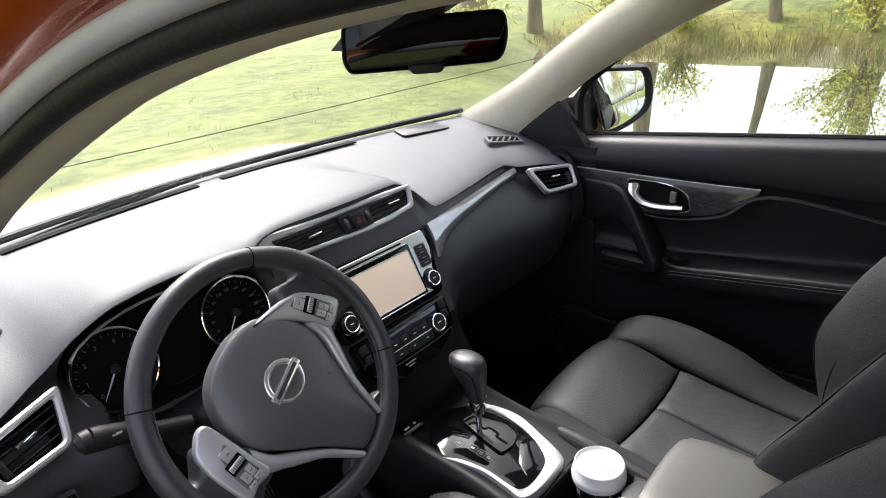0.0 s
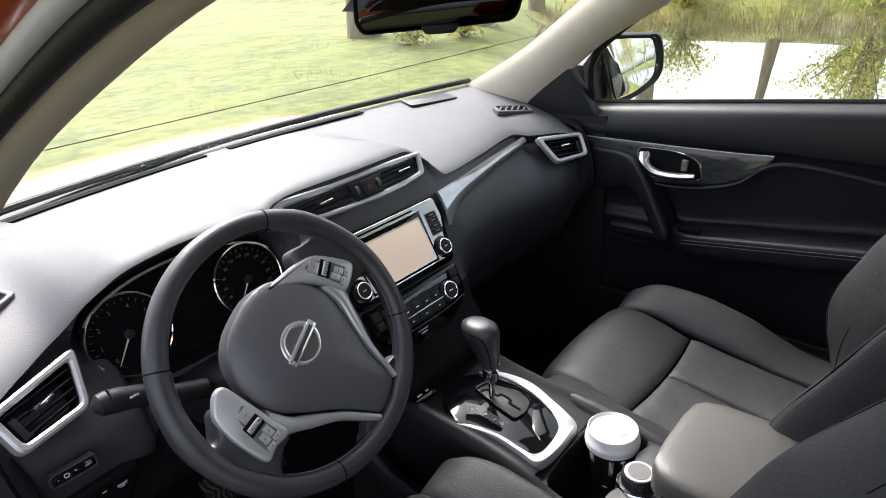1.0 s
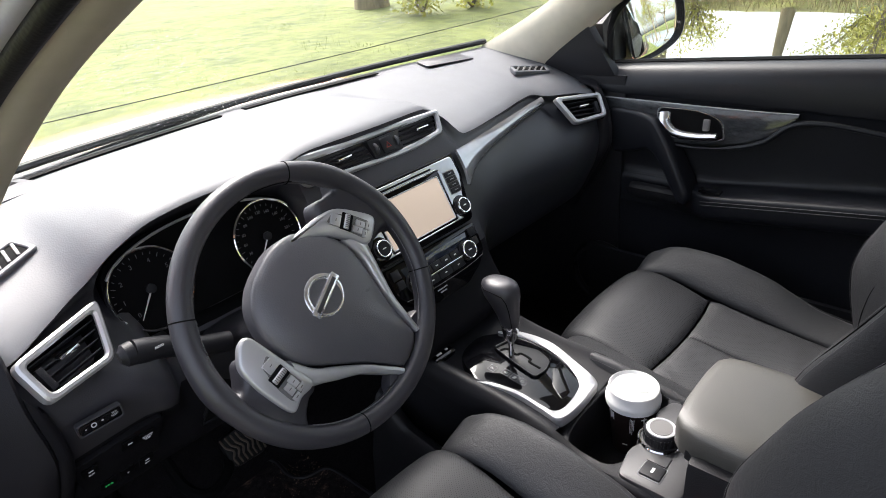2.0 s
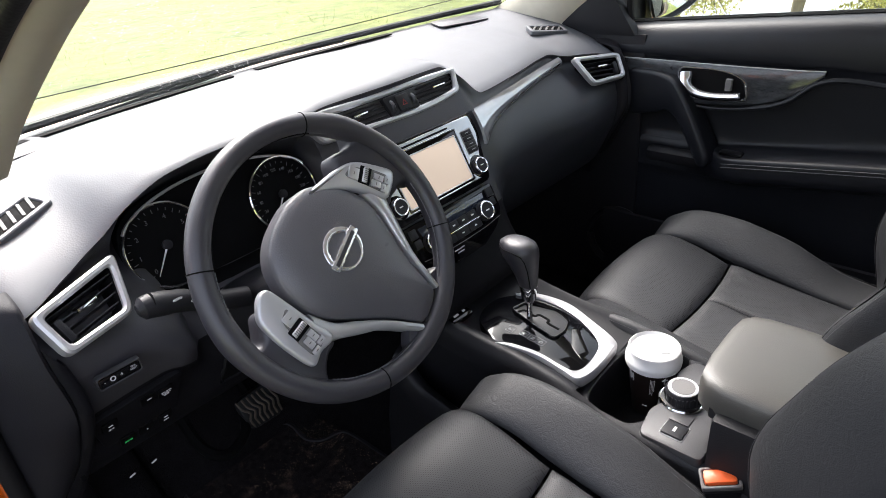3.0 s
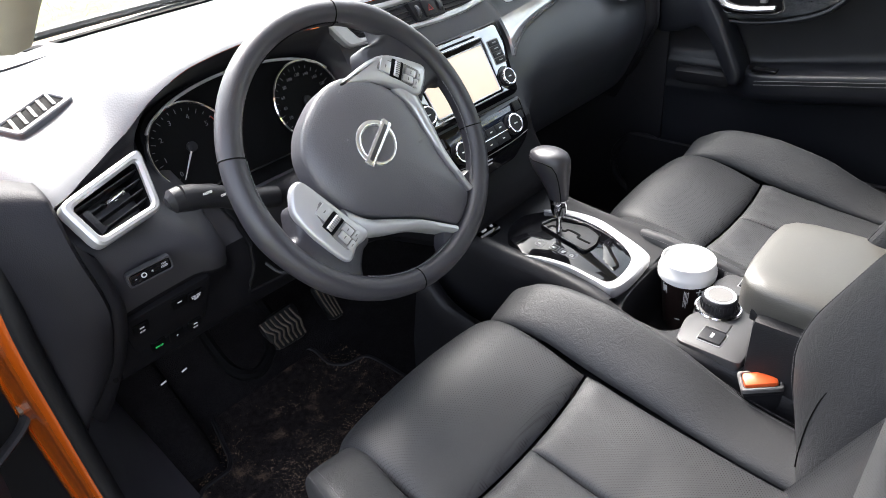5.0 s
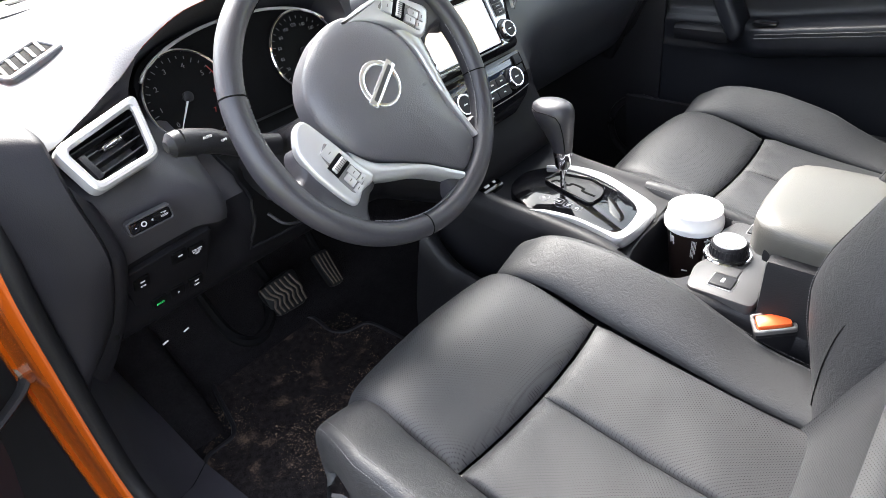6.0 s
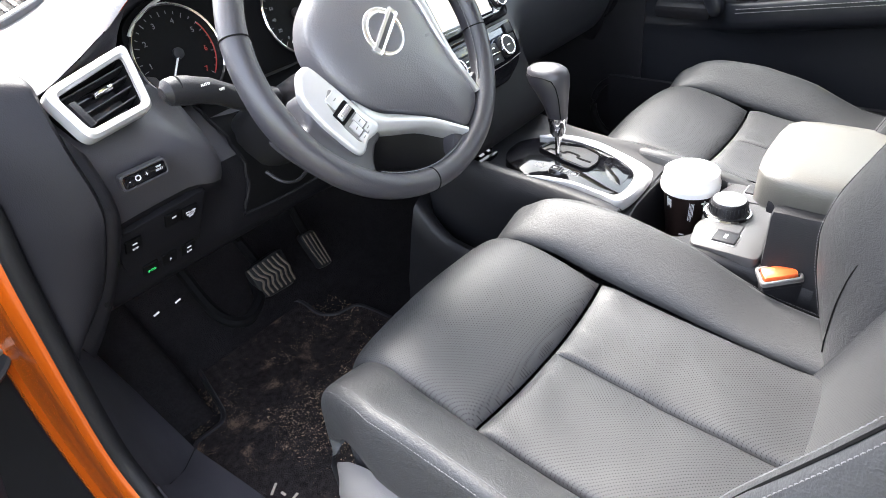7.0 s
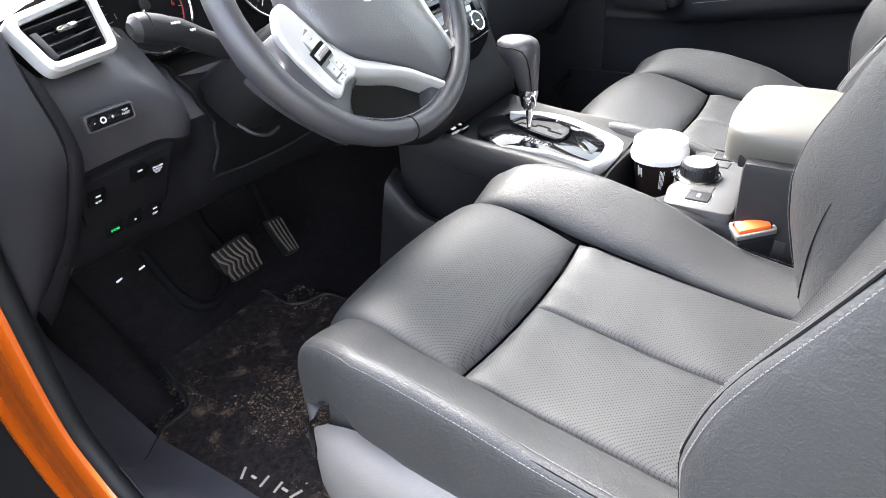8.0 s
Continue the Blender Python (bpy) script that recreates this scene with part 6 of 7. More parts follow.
# weave strip with handle recess
DT = fm((0.690, 0.58, 1.045), (0, -1, 0), (0.06, 0, 1))
wv = [(-0.235, 0.040), (-0.10, 0.041), (0.05, 0.042), (0.16, 0.044), (0.228, 0.046), (0.205, 0.018), (0.16, -0.014), (0.10, -0.034), (0.0, -0.046), (-0.06, -0.044), (-0.10, -0.020), (-0.14, 0.004), (-0.235, 0.014)]
wv = curve(wv, 3, True)
part("weave_strip", prism(wv, DT, 0.004, 0.002, base=-0.014), M_CARBON, door, "dark woven-pattern trim strip")
part("strip_top_line", tube([DT @ Vector((x, y, 0.004)) for x, y in curve([(-0.235, 0.041), (-0.10, 0.042), (0.05, 0.043), (0.16, 0.045), (0.228, 0.048)], 5)], 0.0018, 6), M_GREYLT, door, "thin grey line")
part("strip_lower_lip", tube([DT @ Vector((x, y, 0.002)) for x, y in curve([(-0.06, -0.050), (0.02, -0.053), (0.10, -0.042), (0.165, -0.020), (0.215, 0.022), (0.27, 0.034), (0.36, 0.028), (0.50, 0.010), (0.70, -0.01)], 6)], [0.004] * 12 + [0.006] * 43, 8), M_DOOR, door)
hc = curve([(-0.072, 0.028), (-0.03, 0.034), (0.03, 0.032), (0.072, 0.018), (0.085, -0.006), (0.082, -0.028), (0.02, -0.036), (-0.035, -0.034), (-0.062, -0.014)], 5, True)
hr_ = part("handle_recess", prism(hc, DT, 0.006, 0.002, base=-0.01), M_DARK, door, "dark handle recess")
part("recess_rim", frame_ring(hc, [(x * 0.93 + 0.0005, y * 0.90) for x, y in hc], DT, 0.009, 0.0015), M_CHROME, hr_, "chrome rim")
hpts = curve([(-0.052, 0.022, 0.010), (-0.046, 0.004, 0.018), (-0.028, -0.014, 0.020), (0.0, -0.021, 0.020), (0.035, -0.021, 0.018), (0.072, -0.017, 0.014)], 5)
part("door_handle", tube([DT @ Vector(q) for q in hpts], [0.0135 - 0.0001 * k for k in range(len(hpts))], 10, flat=0.55), M_EMBLEM, door, "chrome pull handle")
part("lock_knob", box(DT @ pose(0.046, 0.004, 0.010), 0.014, 0.026, 0.012, 0.003), M_GREYPL, hr_)
# slanting grab handle
hout = rounded([(0.775, 1.066), (0.70, 1.064), (0.650, 1.056), (0.606, 1.003), (0.570, 0.940), (0.545, 0.892), (0.546, 0.872), (0.557, 0.860), (0.573, 0.864), (0.581, 0.880), (0.598, 0.908), (0.618, 0.940), (0.640, 0.966), (0.665, 0.980), (0.70, 0.964), (0.765, 0.952)], 0.02, 3)
bm = prism([(-y, z) for y, z in hout], fm((0.705, 0, 0), (0, -1, 0), (0, 0, 1)), 0.066, 0.011)
for v in bm.verts:
    f = min(1, max(0, (v.co.y - 0.57) / 0.15))
    v.co.x = lerp(v.co.x, 0.705 - (0.705 - v.co.x) * 0.45, f * f * (3 - 2 * f))
part("grab_handle", bm, M_DOOR, door, "dark slanting grab handle", smooth=60)
part("pull_cup", box(fm((0.672, 0.64, 0.868), (0, 1, 0), (-0.4, 0, 1)), 0.13, 0.035, 0.03, 0.012), M_HARD, door, "black pull pocket")
zl = lambda y, d: (0.6215 + 0.012 * math.sin(math.pi * min(1, max(0, (0.9 - y) / 1.3))), y, dl(y)[2] - d)
for d in (0.014, 0.022):
    part("stitching", stitches([zl(0.51 - 0.02 * k, d) for k in range(42)], 0.0065, 0.0048, 0.0008, up=(-1, 0, 0)), M_THREAD, door, "pale twin stitching")
swt = part("window_switch", box(fm((0.655, 0.50, 0.905), (0, 1, 0), (1, 0, 0)), 0.05, 0.022, 0.008, 0.003), M_GLOSS, door, "black window switch")
# window frame, glass, sail panel
part("sail_panel", prism([(-0.02, -0.02), (0.20, -0.02), (0.135, 0.105), (0.115, 0.105), (0.02, 0.03)], fm((0.690, 0.965, 1.150), (0, -1, 0.04), (-0.16, 0, 1)), 0.006, 0.002, base=-0.02), M_HARD, door, "black triangular mirror panel")
fr_l = curve([(0.712, 0.79, 1.155), (0.690, 0.778, 1.27), (0.668, 0.70, 1.345), (0.652, 0.60, 1.407), (0.632, 0.45, 1.482), (0.62, 0.30, 1.535), (0.612, 0.0, 1.565), (0.612, -0.40, 1.56)], 6)
part("window_frame", tube(fr_l, 0.009, 8), M_RUBBER, door, "black window frame seal")
gl_rows = []
for j in range(5):
    t = j / 4
    row = []
    for k in range(13):
        y = 0.80 - 1.2 * k / 12
        zb = dl(y)[0] - 0.01
        zt_ = 1.56 if y < 0.25 else lerp(1.56, 1.26, min(1, (y - 0.25) / 0.52))
        row.append((0.750 - 0.13 * t * (zt_ - zb) / 0.40, y, lerp(zb, zt_, t)))
    gl_rows.append(row)
wg = part("window_pane", sheet(gl_rows, 0.004), M_SIDEG, door, "clear side window glass")
wg.visible_shadow = False
bs = [(0.742 + 0.012 * math.sin(math.pi * min(1, max(0, (0.9 - y) / 1.3))), y, dl(y)[0] + 0.002) for y in [0.84 - 1.2 * k / 24 for k in range(25)]]
part("belt_seal", tube(bs, 0.006, 6), M_RUBBER, door, "black window belt seal")
settle(door, (0.72, 0.3, 0.42))

mir = thing("door_mirror", "dark housing door mirror reflecting trees", "mirror")
MI = fm((0.873, 0.765, 1.223), (0.875, -0.485, 0), (0.058, 0.094, 1))
mp_ = curve([(-0.083, 0.073), (-0.03, 0.076), (0.03, 0.071), (0.064, 0.064), (0.075, 0.018), (0.064, -0.028), (0.018, -0.057), (-0.040, -0.073), (-0.058, -0.064), (-0.070, -0.012)], 5, True)
bm, loops = bmesh.new(), []
for f, z in ((1.02, -0.002), (1.10, 0.008), (1.16, -0.002), (1.19, -0.03), (1.12, -0.07), (0.85, -0.10), (0.45, -0.115)):
    loops.append([MI @ Vector((x * f + 0.10 * (f - 1), y * f, z)) for x, y in mp_])
part("housing", rings(bm, loops, False, True), M_HARD, mir, "dark mirror housing")
part("glass", prism(mp_, MI, 0.0, 0.001, base=-0.005), M_MIRROR, mir, "mirror glass")
part("arm", rings(bmesh.new(), [[(0.735, 0.815, 1.145), (0.735, 0.91, 1.145), (0.735, 0.91, 1.245), (0.735, 0.83, 1.25)], [(0.78, 0.805, 1.150), (0.78, 0.91, 1.150), (0.78, 0.91, 1.28), (0.78, 0.825, 1.28)], [(0.83, 0.81, 1.155), (0.84, 0.92, 1.155), (0.84, 0.92, 1.29), (0.83, 0.82, 1.29)]]), M_HARD, mir, "black mirror foot")
settle(mir, (0.76, 0.88, 1.15))

# ---- inside mirror ----
rv = thing("inside_mirror", "black auto-dimming rear-view mirror on the windscreen", "mirror")
RM = fm((0.012, 0.665, 1.468), Vector((0.09, 0.581, 1.494)) - Vector((-0.062, 0.746, 1.494)), (0.05, 0.05, 1))
rp = rounded([(-0.120, 0.036), (0.120, 0.040), (0.124, 0.0), (0.112, -0.034), (0.03, -0.036), (-0.115, -0.038), (-0.124, -0.02)], 0.016)
bm, loops = bmesh.new(), []
for f, z in ((0.97, -0.002), (1.0, 0.001), (1.0, -0.008), (0.93, -0.035), (0.6, -0.045)):
    loops.append([RM @ Vector((x * f, y * f, z)) for x, y in rp])
part("housing", rings(bm, loops, False, True), M_HARD, rv, "black mirror housing")
part("glass", prism(inset(rp, 0.006), RM, 0.0015, 0.001, base=-0.003), M_DIMMIR, rv, "dark dimming glass")
part("button_bump", prism(rounded([(-0.03, -0.030), (0.03, -0.030), (0.022, -0.044), (-0.022, -0.044)], 0.006), RM, 0.002, 0.002, base=-0.015), M_HARD, rv)
part("stem", tube([RM @ Vector((0.0, 0.0, -0.03)), RM @ Vector((0.0, 0.02, -0.06)), Vector((-0.01, 0.755, 1.515))], [0.012, 0.011, 0.014], 10), M_HARD, rv, "black stem")
part("sensor_cover", rings(bmesh.new(), [[(-0.055, 0.80, 1.462), (0.055, 0.80, 1.462), (0.055, 0.77, 1.462), (-0.055, 0.77, 1.462)], [(-0.05, 0.72, 1.522), (0.05, 0.72, 1.522), (0.05, 0.67, 1.500), (-0.05, 0.67, 1.500)], [(-0.05, 0.65, 1.55), (0.05, 0.65, 1.55), (0.05, 0.60, 1.53), (-0.05, 0.60, 1.53)]]), M_HARD, rv, "black sensor cover")
settle(rv, (0, 0.72, 1.52))

# ---- footwell ----
mat_ = thing("floor_mat", "dirty black carpet floor mat with pale sand", "floor mat")
mp2 = [(-0.625, 0.20), (-0.622, 0.90), (-0.613, 0.968), (-0.545, 0.966), (-0.530, 0.985), (-0.495, 1.112), (-0.240, 1.098), (-0.246, 1.030), (-0.225, 1.002), (-0.172, 0.992), (-0.165, 0.94), (-0.165, 0.20)]
outl = rounded(mp2, 0.022)
M_MAT = mat("sandy_carpet", (0.010, 0.0088, 0.0098), 0.95, var=0.5, scale=420, bump=1.0, bscale=520, spec=0.05, col2=(0.038, 0.032, 0.032))
_n, _l = M_MAT.node_tree.nodes, M_MAT.node_tree.links
_tc = _n.new("ShaderNodeTexCoord")
_a, _b = _n.new("ShaderNodeTexNoise"), _n.new("ShaderNodeTexNoise")
_a.inputs["Scale"].default_value, _a.inputs["Detail"].default_value = 24, 9
_b.inputs["Scale"].default_value, _b.inputs["Detail"].default_value, _b.inputs["Roughness"].default_value = 420, 8, 0.9
for q in (_a, _b):
    _l.new(_tc.outputs["Object"], q.inputs["Vector"])
_m = _n.new("ShaderNodeMath")
_m.operation = "MULTIPLY"
_l.new(_a.outputs[0], _m.inputs[0]), _l.new(_b.outputs[0], _m.inputs[1])
_r = _n.new("ShaderNodeMapRange")
_r.inputs["From Min"].default_value, _r.inputs["From Max"].default_value = 0.318, 0.372
_l.new(_m.outputs[0], _r.inputs["Value"])
_x = _n.new("ShaderNodeMix")
_x.data_type = "RGBA"
_x.inputs["B"].default_value = (0.17, 0.12, 0.085, 1)
_p = _n["Principled BSDF"]
_l.new(_p.inputs["Base Color"].links[0].from_socket, _x.inputs["A"])
_l.new(_r.outputs[0], _x.inputs["Factor"])
_l.new(_x.outputs["Result"], _p.inputs["Base Color"])


def mat_z(x, y):
    return 0.424 + max(0, y - 0.90) ** 2 * 0.55


bm = bmesh.new()
q = inset(outl, 0.01)
loops = []
for pl, dz in ((outl, -0.01), (outl, 0.001), (inset(outl, 0.003), 0.004), (q, 0.003)):
    loops.append([(x, y, mat_z(x, y) + dz) for x, y in pl])
vs = rings(bm, loops, False, False)
cx, cy = -0.38, 0.62
for f0, f1 in ((1.0, 0.8), (0.8, 0.55), (0.55, 0.3)):
    rings(bm, [[(lerp(cx, x, f0), lerp(cy, y, f0), mat_z(0, lerp(cy, y, f0)) + 0.003) for x, y in q], [(lerp(cx, x, f1), lerp(cy, y, f1), mat_z(0, lerp(cy, y, f1)) + 0.003) for x, y in q]], False, f1 == 0.3)
part("carpet", bm, M_MAT, mat_, "sandy black carpet pile")
part("binding", tube([(x, y, mat_z(x, y) + 0.002) for x, y in outl], 0.0055, 6, closed=True), M_HARD, mat_, "black bound edge")
M_NAME = mat("pale_woven_thread", (0.42, 0.37, 0.30), 0.85, var=0.3, scale=300)
for k, (x, y, w, h, a) in enumerate(((-0.586, 0.778, 0.022, 0.004, 30), (-0.583, 0.758, 0.004, 0.010, 0), (-0.580, 0.738, 0.021, 0.004, 8), (-0.577, 0.712, 0.020, 0.004, 8), (-0.575, 0.700, 0.004, 0.012, 0), (-0.572, 0.680, 0.020, 0.004, -20))):
    part("name_bar", box(Matrix.Translation((x, y, 0.4285)) @ pose(0, 0, 0, 0, 0, a), w, h, 0.0014, 0.0004), M_NAME, mat_, "pale plain woven bar")
settle(mat_, (-0.38, 0.62, 0.42))
rng = random.Random(4)
bm = bmesh.new()
vs, fs = [], []
for k in range(26000):
    x, y = rng.uniform(-0.60, -0.18), rng.uniform(0.50, 1.06)
    if 0.6 * noise.noise((x * 8, y * 8, 0)) + 0.5 * noise.noise((x * 30, y * 18, 4)) < rng.uniform(-0.25, 0.55):
        continue
    # grit: small uneven four-sided grains, most of them fine
    g = rng.uniform(0.00028, 0.0006) + 0.0010 * rng.random() ** 9
    o = Vector((x, y, mat_z(x, y) + 0.0035))
    u = Vector((rng.uniform(-1, 1), rng.uniform(-1, 1), 0)).normalized() * g
    w = Vector((-u.y, u.x, 0)) * rng.uniform(0.8, 2.6)
    i = len(vs)
    vs += [o - u - w * 0.4, o + u - w * 0.6, o + w, o + Vector((0, 0, g * 1.4))]
    fs += [(i, i + 1, i + 3), (i + 1, i + 2, i + 3), (i + 2, i, i + 3)]
me = bpy.data.meshes.new("sand_grains")
me.from_pydata([tuple(v) for v in vs], [], fs)
me.materials.append(mat("pale_sand", (0.36, 0.255, 0.165), 0.9, var=0.4, scale=300))
tagged(new("sand_grains", me), "scattered pale sand and grit on the floor mat", "sand", kind="stuff")

ped = thing("brake_pedal", "worn black rubber brake pedal with ribs", "pedal")
PM = fm((-0.322, 1.050, 0.585), (1, -0.05, 0), (0, 0.45, 0.9))
part("pedal_plate", prism(rounded([(-0.040, 0.030), (0.046, 0.036), (0.042, -0.040), (-0.034, -0.038)], 0.016), PM, 0.010, 0.003, base=-0.008), M_RUBBER, ped, "rubber pedal pad")
for k in range(7):
    part("rib", tube([PM @ Vector(q) for q in curve([(-0.038 + 0.0115 * k, 0.028, 0.009), (-0.034 + 0.0115 * k, 0.010, 0.0115), (-0.022 + 0.0105 * k, -0.004, 0.0115), (-0.028 + 0.0110 * k, -0.018, 0.0115), (-0.024 + 0.0105 * k, -0.034, 0.009)], 3)], 0.0024, 5), M_STEEL, ped)
part("pedal_arm", tube([PM @ Vector((0, 0, -0.01)), PM @ Vector((0.0, 0.08, -0.05)), (-0.33, 1.16, 0.80)], 0.011, 8), M_DARK, ped)
settle(ped, (-0.335, 1.10, 0.60))
acc = thing("accelerator_pedal", "narrow ribbed black accelerator pedal", "pedal")
AM = fm((-0.192, 1.066, 0.562), (1, -0.1, -0.12), (0, 0.5, 0.86))
part("pedal_plate", prism(rounded([(-0.026, 0.040), (0.014, 0.040), (0.024, -0.040), (-0.008, -0.044)], 0.010), AM, 0.010, 0.003, base=-0.008), M_RUBBER, acc, "rubber pedal pad")
for k in range(4):
    part("rib", tube([AM @ Vector((-0.020 + 0.0095 * k, 0.034, 0.011)), AM @ Vector((-0.014 + 0.0090 * k, 0.0, 0.012)), AM @ Vector((-0.003 + 0.0075 * k, -0.036, 0.011))], 0.0018, 5), M_STEEL, acc)
part("pedal_arm", tube([AM @ Vector((0, 0.04, -0.01)), (-0.20, 1.17, 0.80)], 0.009, 8), M_DARK, acc)
settle(acc, (-0.205, 1.10, 0.55))
rest = thing("foot_rest", "black plastic loop under the dashboard beside the pedals", "bracket")
part("loop", tube(curve([(-0.46, 1.10, 0.66), (-0.455, 1.03, 0.585), (-0.42, 1.01, 0.555), (-0.37, 1.03, 0.56), (-0.345, 1.07, 0.58)], 6), 0.011, 8), M_DARK, rest, "bent black bar")
settle(rest, (-0.42, 1.1, 0.52))

# ---- outside ----
M_GRASS = mat("spring_grass", (0.115, 0.155, 0.028), 0.9, var=0.5, scale=5, col2=(0.27, 0.30, 0.085), bump=0.8, bscale=60)
M_WATER = mat("pond_water", (0.60, 0.61, 0.55), 0.015, metal=0.96, var=0.05, scale=3)
M_BANK = mat("muddy_bank", (0.13, 0.088, 0.030), 0.95, var=0.5, scale=9, col2=(0.33, 0.34, 0.08), bump=0.8, bscale=30)
M_BARK = mat("grey_bark", (0.28, 0.23, 0.15), 0.9, var=0.5, scale=14, bump=0.8, bscale=40, stretch=(1, 1, 0.2))
M_LEAF = mat("young_leaves", (0.33, 0.36, 0.03), 0.6, var=0.4, scale=3, col2=(0.58, 0.55, 0.08))
M_BLADE = mat("grass_blades", (0.15, 0.21, 0.04), 0.8, var=0.3, scale=2, col2=(0.29, 0.33, 0.09))
M_REED = mat("dry_reeds", (0.26, 0.19, 0.07), 0.9, var=0.4, scale=6, col2=(0.44, 0.36, 0.16))


def sig(v):
    return 1 / (1 + math.exp(max(-60, min(60, -v))))


def ground_z(x, y):
    # the pond lies in a shallow bowl to the passenger side
    z = 0.025 * noise.noise((x * 0.4, y * 0.4, 0)) + 0.01 * noise.noise((x * 1.7, y * 1.7, 3))
    near = sig((x - 3.6 - 0.10 * y) * 2.2)
    edge = 14.6 + 1.3 * noise.noise((y * 0.16, 7, 0)) + 0.05 * y
    far = sig(-(x - edge) * 1.6)
    yy = sig(-(y - 0.62 * (x + 0.7)) * 1.8)
    return z - 1.3 * near * far * yy + 1.2 * max(0, x - edge) / (6 + max(0, x - edge))


gx = [-400, -150, -60, -30, -15, -8] + [-5 + 0.45 * i for i in range(62)] + [26, 30, 36, 45, 60, 100, 200, 400]
gy = [-400, -150, -60, -30, -18] + [-12 + 0.55 * i for i in range(60)] + [24, 30, 40, 60, 110, 200, 400]
tagged(part("ground", sheet([[(x, y, ground_z(x, y)) for y in gy] for x in gx]), M_GRASS, None, smooth=80), "spring meadow grass around the car", "ground", kind="structure")
# unseen dark ground, added to cut the bright green bounce into the cabin
M_DIMGND = mat("bounce_dimming_ground", (0.060, 0.048, 0.036), 0.9, var=0.4, scale=6, bump=0.8, bscale=40)
dim_rows = [[(x + 0.15 * noise.noise((y * 0.5, x, 2)), y, ground_z(x, y) + 0.035 + 0.02 * noise.noise((x * 2, y * 2, 5)) - 0.09 * (i in (0, 14))) for i, x in enumerate([-5 + 6.6 * k / 14 for k in range(15)])] for y in [-14 + 16.5 * k / 50 for k in range(51)]]
tagged(part("track", sheet(dim_rows), M_DIMGND, None, smooth=80), "added dark earth sheet that dims light bounced off the ground", "track", kind="structure")
tagged(part("pond", sheet([[(x, y, -0.42) for y in (-60, -10, 0, 9.5)] for x in (1.5, 8, 17)]), M_WATER, None), "still pond water reflecting sky and trees", "water", kind="structure")
bank = []
for i in range(60):
    y = -12 + 22 * i / 59
    ed = 14.6 + 1.3 * noise.noise((y * 0.16, 7, 0)) + 0.05 * y
    bank.append([(ed + d - 0.9, y, ground_z(ed + d - 0.9, y) + 0.02 + 0.06 * noise.noise((y, d * 2, 0))) for d in (0, 0.5, 1.0, 1.6, 2.2, 2.8)])
tagged(part("pond_bank", sheet(bank), M_BANK, None, smooth=80), "muddy bank with dry reeds at the pond", "bank", kind="structure")


def tree(x, y, h, r, lean, seed, leaves=2600, limbs=9, spread=0.42):
    rg = random.Random(seed)
    t_ = thing("tree", "spring tree with grey bark and sparse young leaves", "tree", "trees by the pond")
    z0 = ground_z(x, y) - 0.1
    tips, bm = [], bmesh.new()
    bend = [rg.uniform(-0.3, 0.3) for _ in range(4)]
    trunk = [Vector((x + lean[0] * h * f ** 1.2 + bend[0] * 0.3 * math.sin(4 * f), y + lean[1] * h * f ** 1.2 + bend[1] * 0.3 * math.sin(3 * f), z0 + h * f)) for f in [k / 9 for k in range(10)]]
    tube(trunk, [r * (1.35 - 0.35 * min(1, k / 1.5)) * (1 - 0.85 * k / 9) if k else r * 1.5 for k in range(10)], 10, bm=bm)
    for b_ in range(limbs):
        f = rg.uniform(0.28, 0.95)
        k = f * 9
        o = trunk[int(k)].lerp(trunk[min(9, int(k) + 1)], k - int(k))
        a = rg.uniform(0, 6.28)
        ln = h * spread * rg.uniform(0.6, 1.1) * (1.15 - 0.6 * f)
        d = Vector((math.cos(a), math.sin(a), rg.uniform(0.25, 0.9))).normalized()
        pts = [o + d * ln * g + Vector((rg.uniform(-1, 1), rg.uniform(-1, 1), 0.6 * g)) * 0.08 * ln * g for g in (0, 0.25, 0.5, 0.75, 1)]
        rb = r * 0.42 * (1.1 - f * 0.7)
        tube(pts, [rb, rb * 0.75, rb * 0.5, rb * 0.3, rb * 0.1], 6, bm=bm)
        tips += pts[2:]
        for _ in range(4):
            g = rg.uniform(0.3, 0.9)
            oo = pts[0].lerp(pts[-1], g)
            dd = (d + Vector((rg.uniform(-1, 1), rg.uniform(-1, 1), rg.uniform(-0.3, 0.9)))).normalized()
            l2 = ln * rg.uniform(0.3, 0.55)
            p2 = [oo, oo + dd * l2 * 0.5 + Vector((0, 0, 0.03 * l2)), oo + dd * l2]
            tube(p2, [rb * 0.35, rb * 0.2, rb * 0.06], 5, bm=bm)
            tips += p2[1:]
    part("trunk", bm, M_BARK, t_, "grey-brown trunk and limbs", weld=False)
    vs, fs = [], []
    for _ in range(leaves):
        c = rg.choice(tips) + Vector((rg.gauss(0, 1), rg.gauss(0, 1), rg.gauss(0, 1))) * h * 0.045
        s = rg.uniform(0.03, 0.075) * (h / 9) ** 0.5
        u = Vector((rg.uniform(-1, 1), rg.uniform(-1, 1), rg.uniform(-0.6, 0.6))).normalized()
        w = u.orthogonal().normalized()
        i = len(vs)
        vs += [c - u * s, c + w * s * 0.5, c + u * s, c - w * s * 0.5]
        fs.append((i, i + 1, i + 2, i + 3))
    me = bpy.data.meshes.new("crown")
    me.from_pydata([tuple(v) for v in vs], [], fs)
    me.materials.append(M_LEAF)
    cr = new("crown", me)
    cr.parent, cr["label"] = t_, "sparse yellow-green young leaves"
    return settle(t_, (x, y, z0))


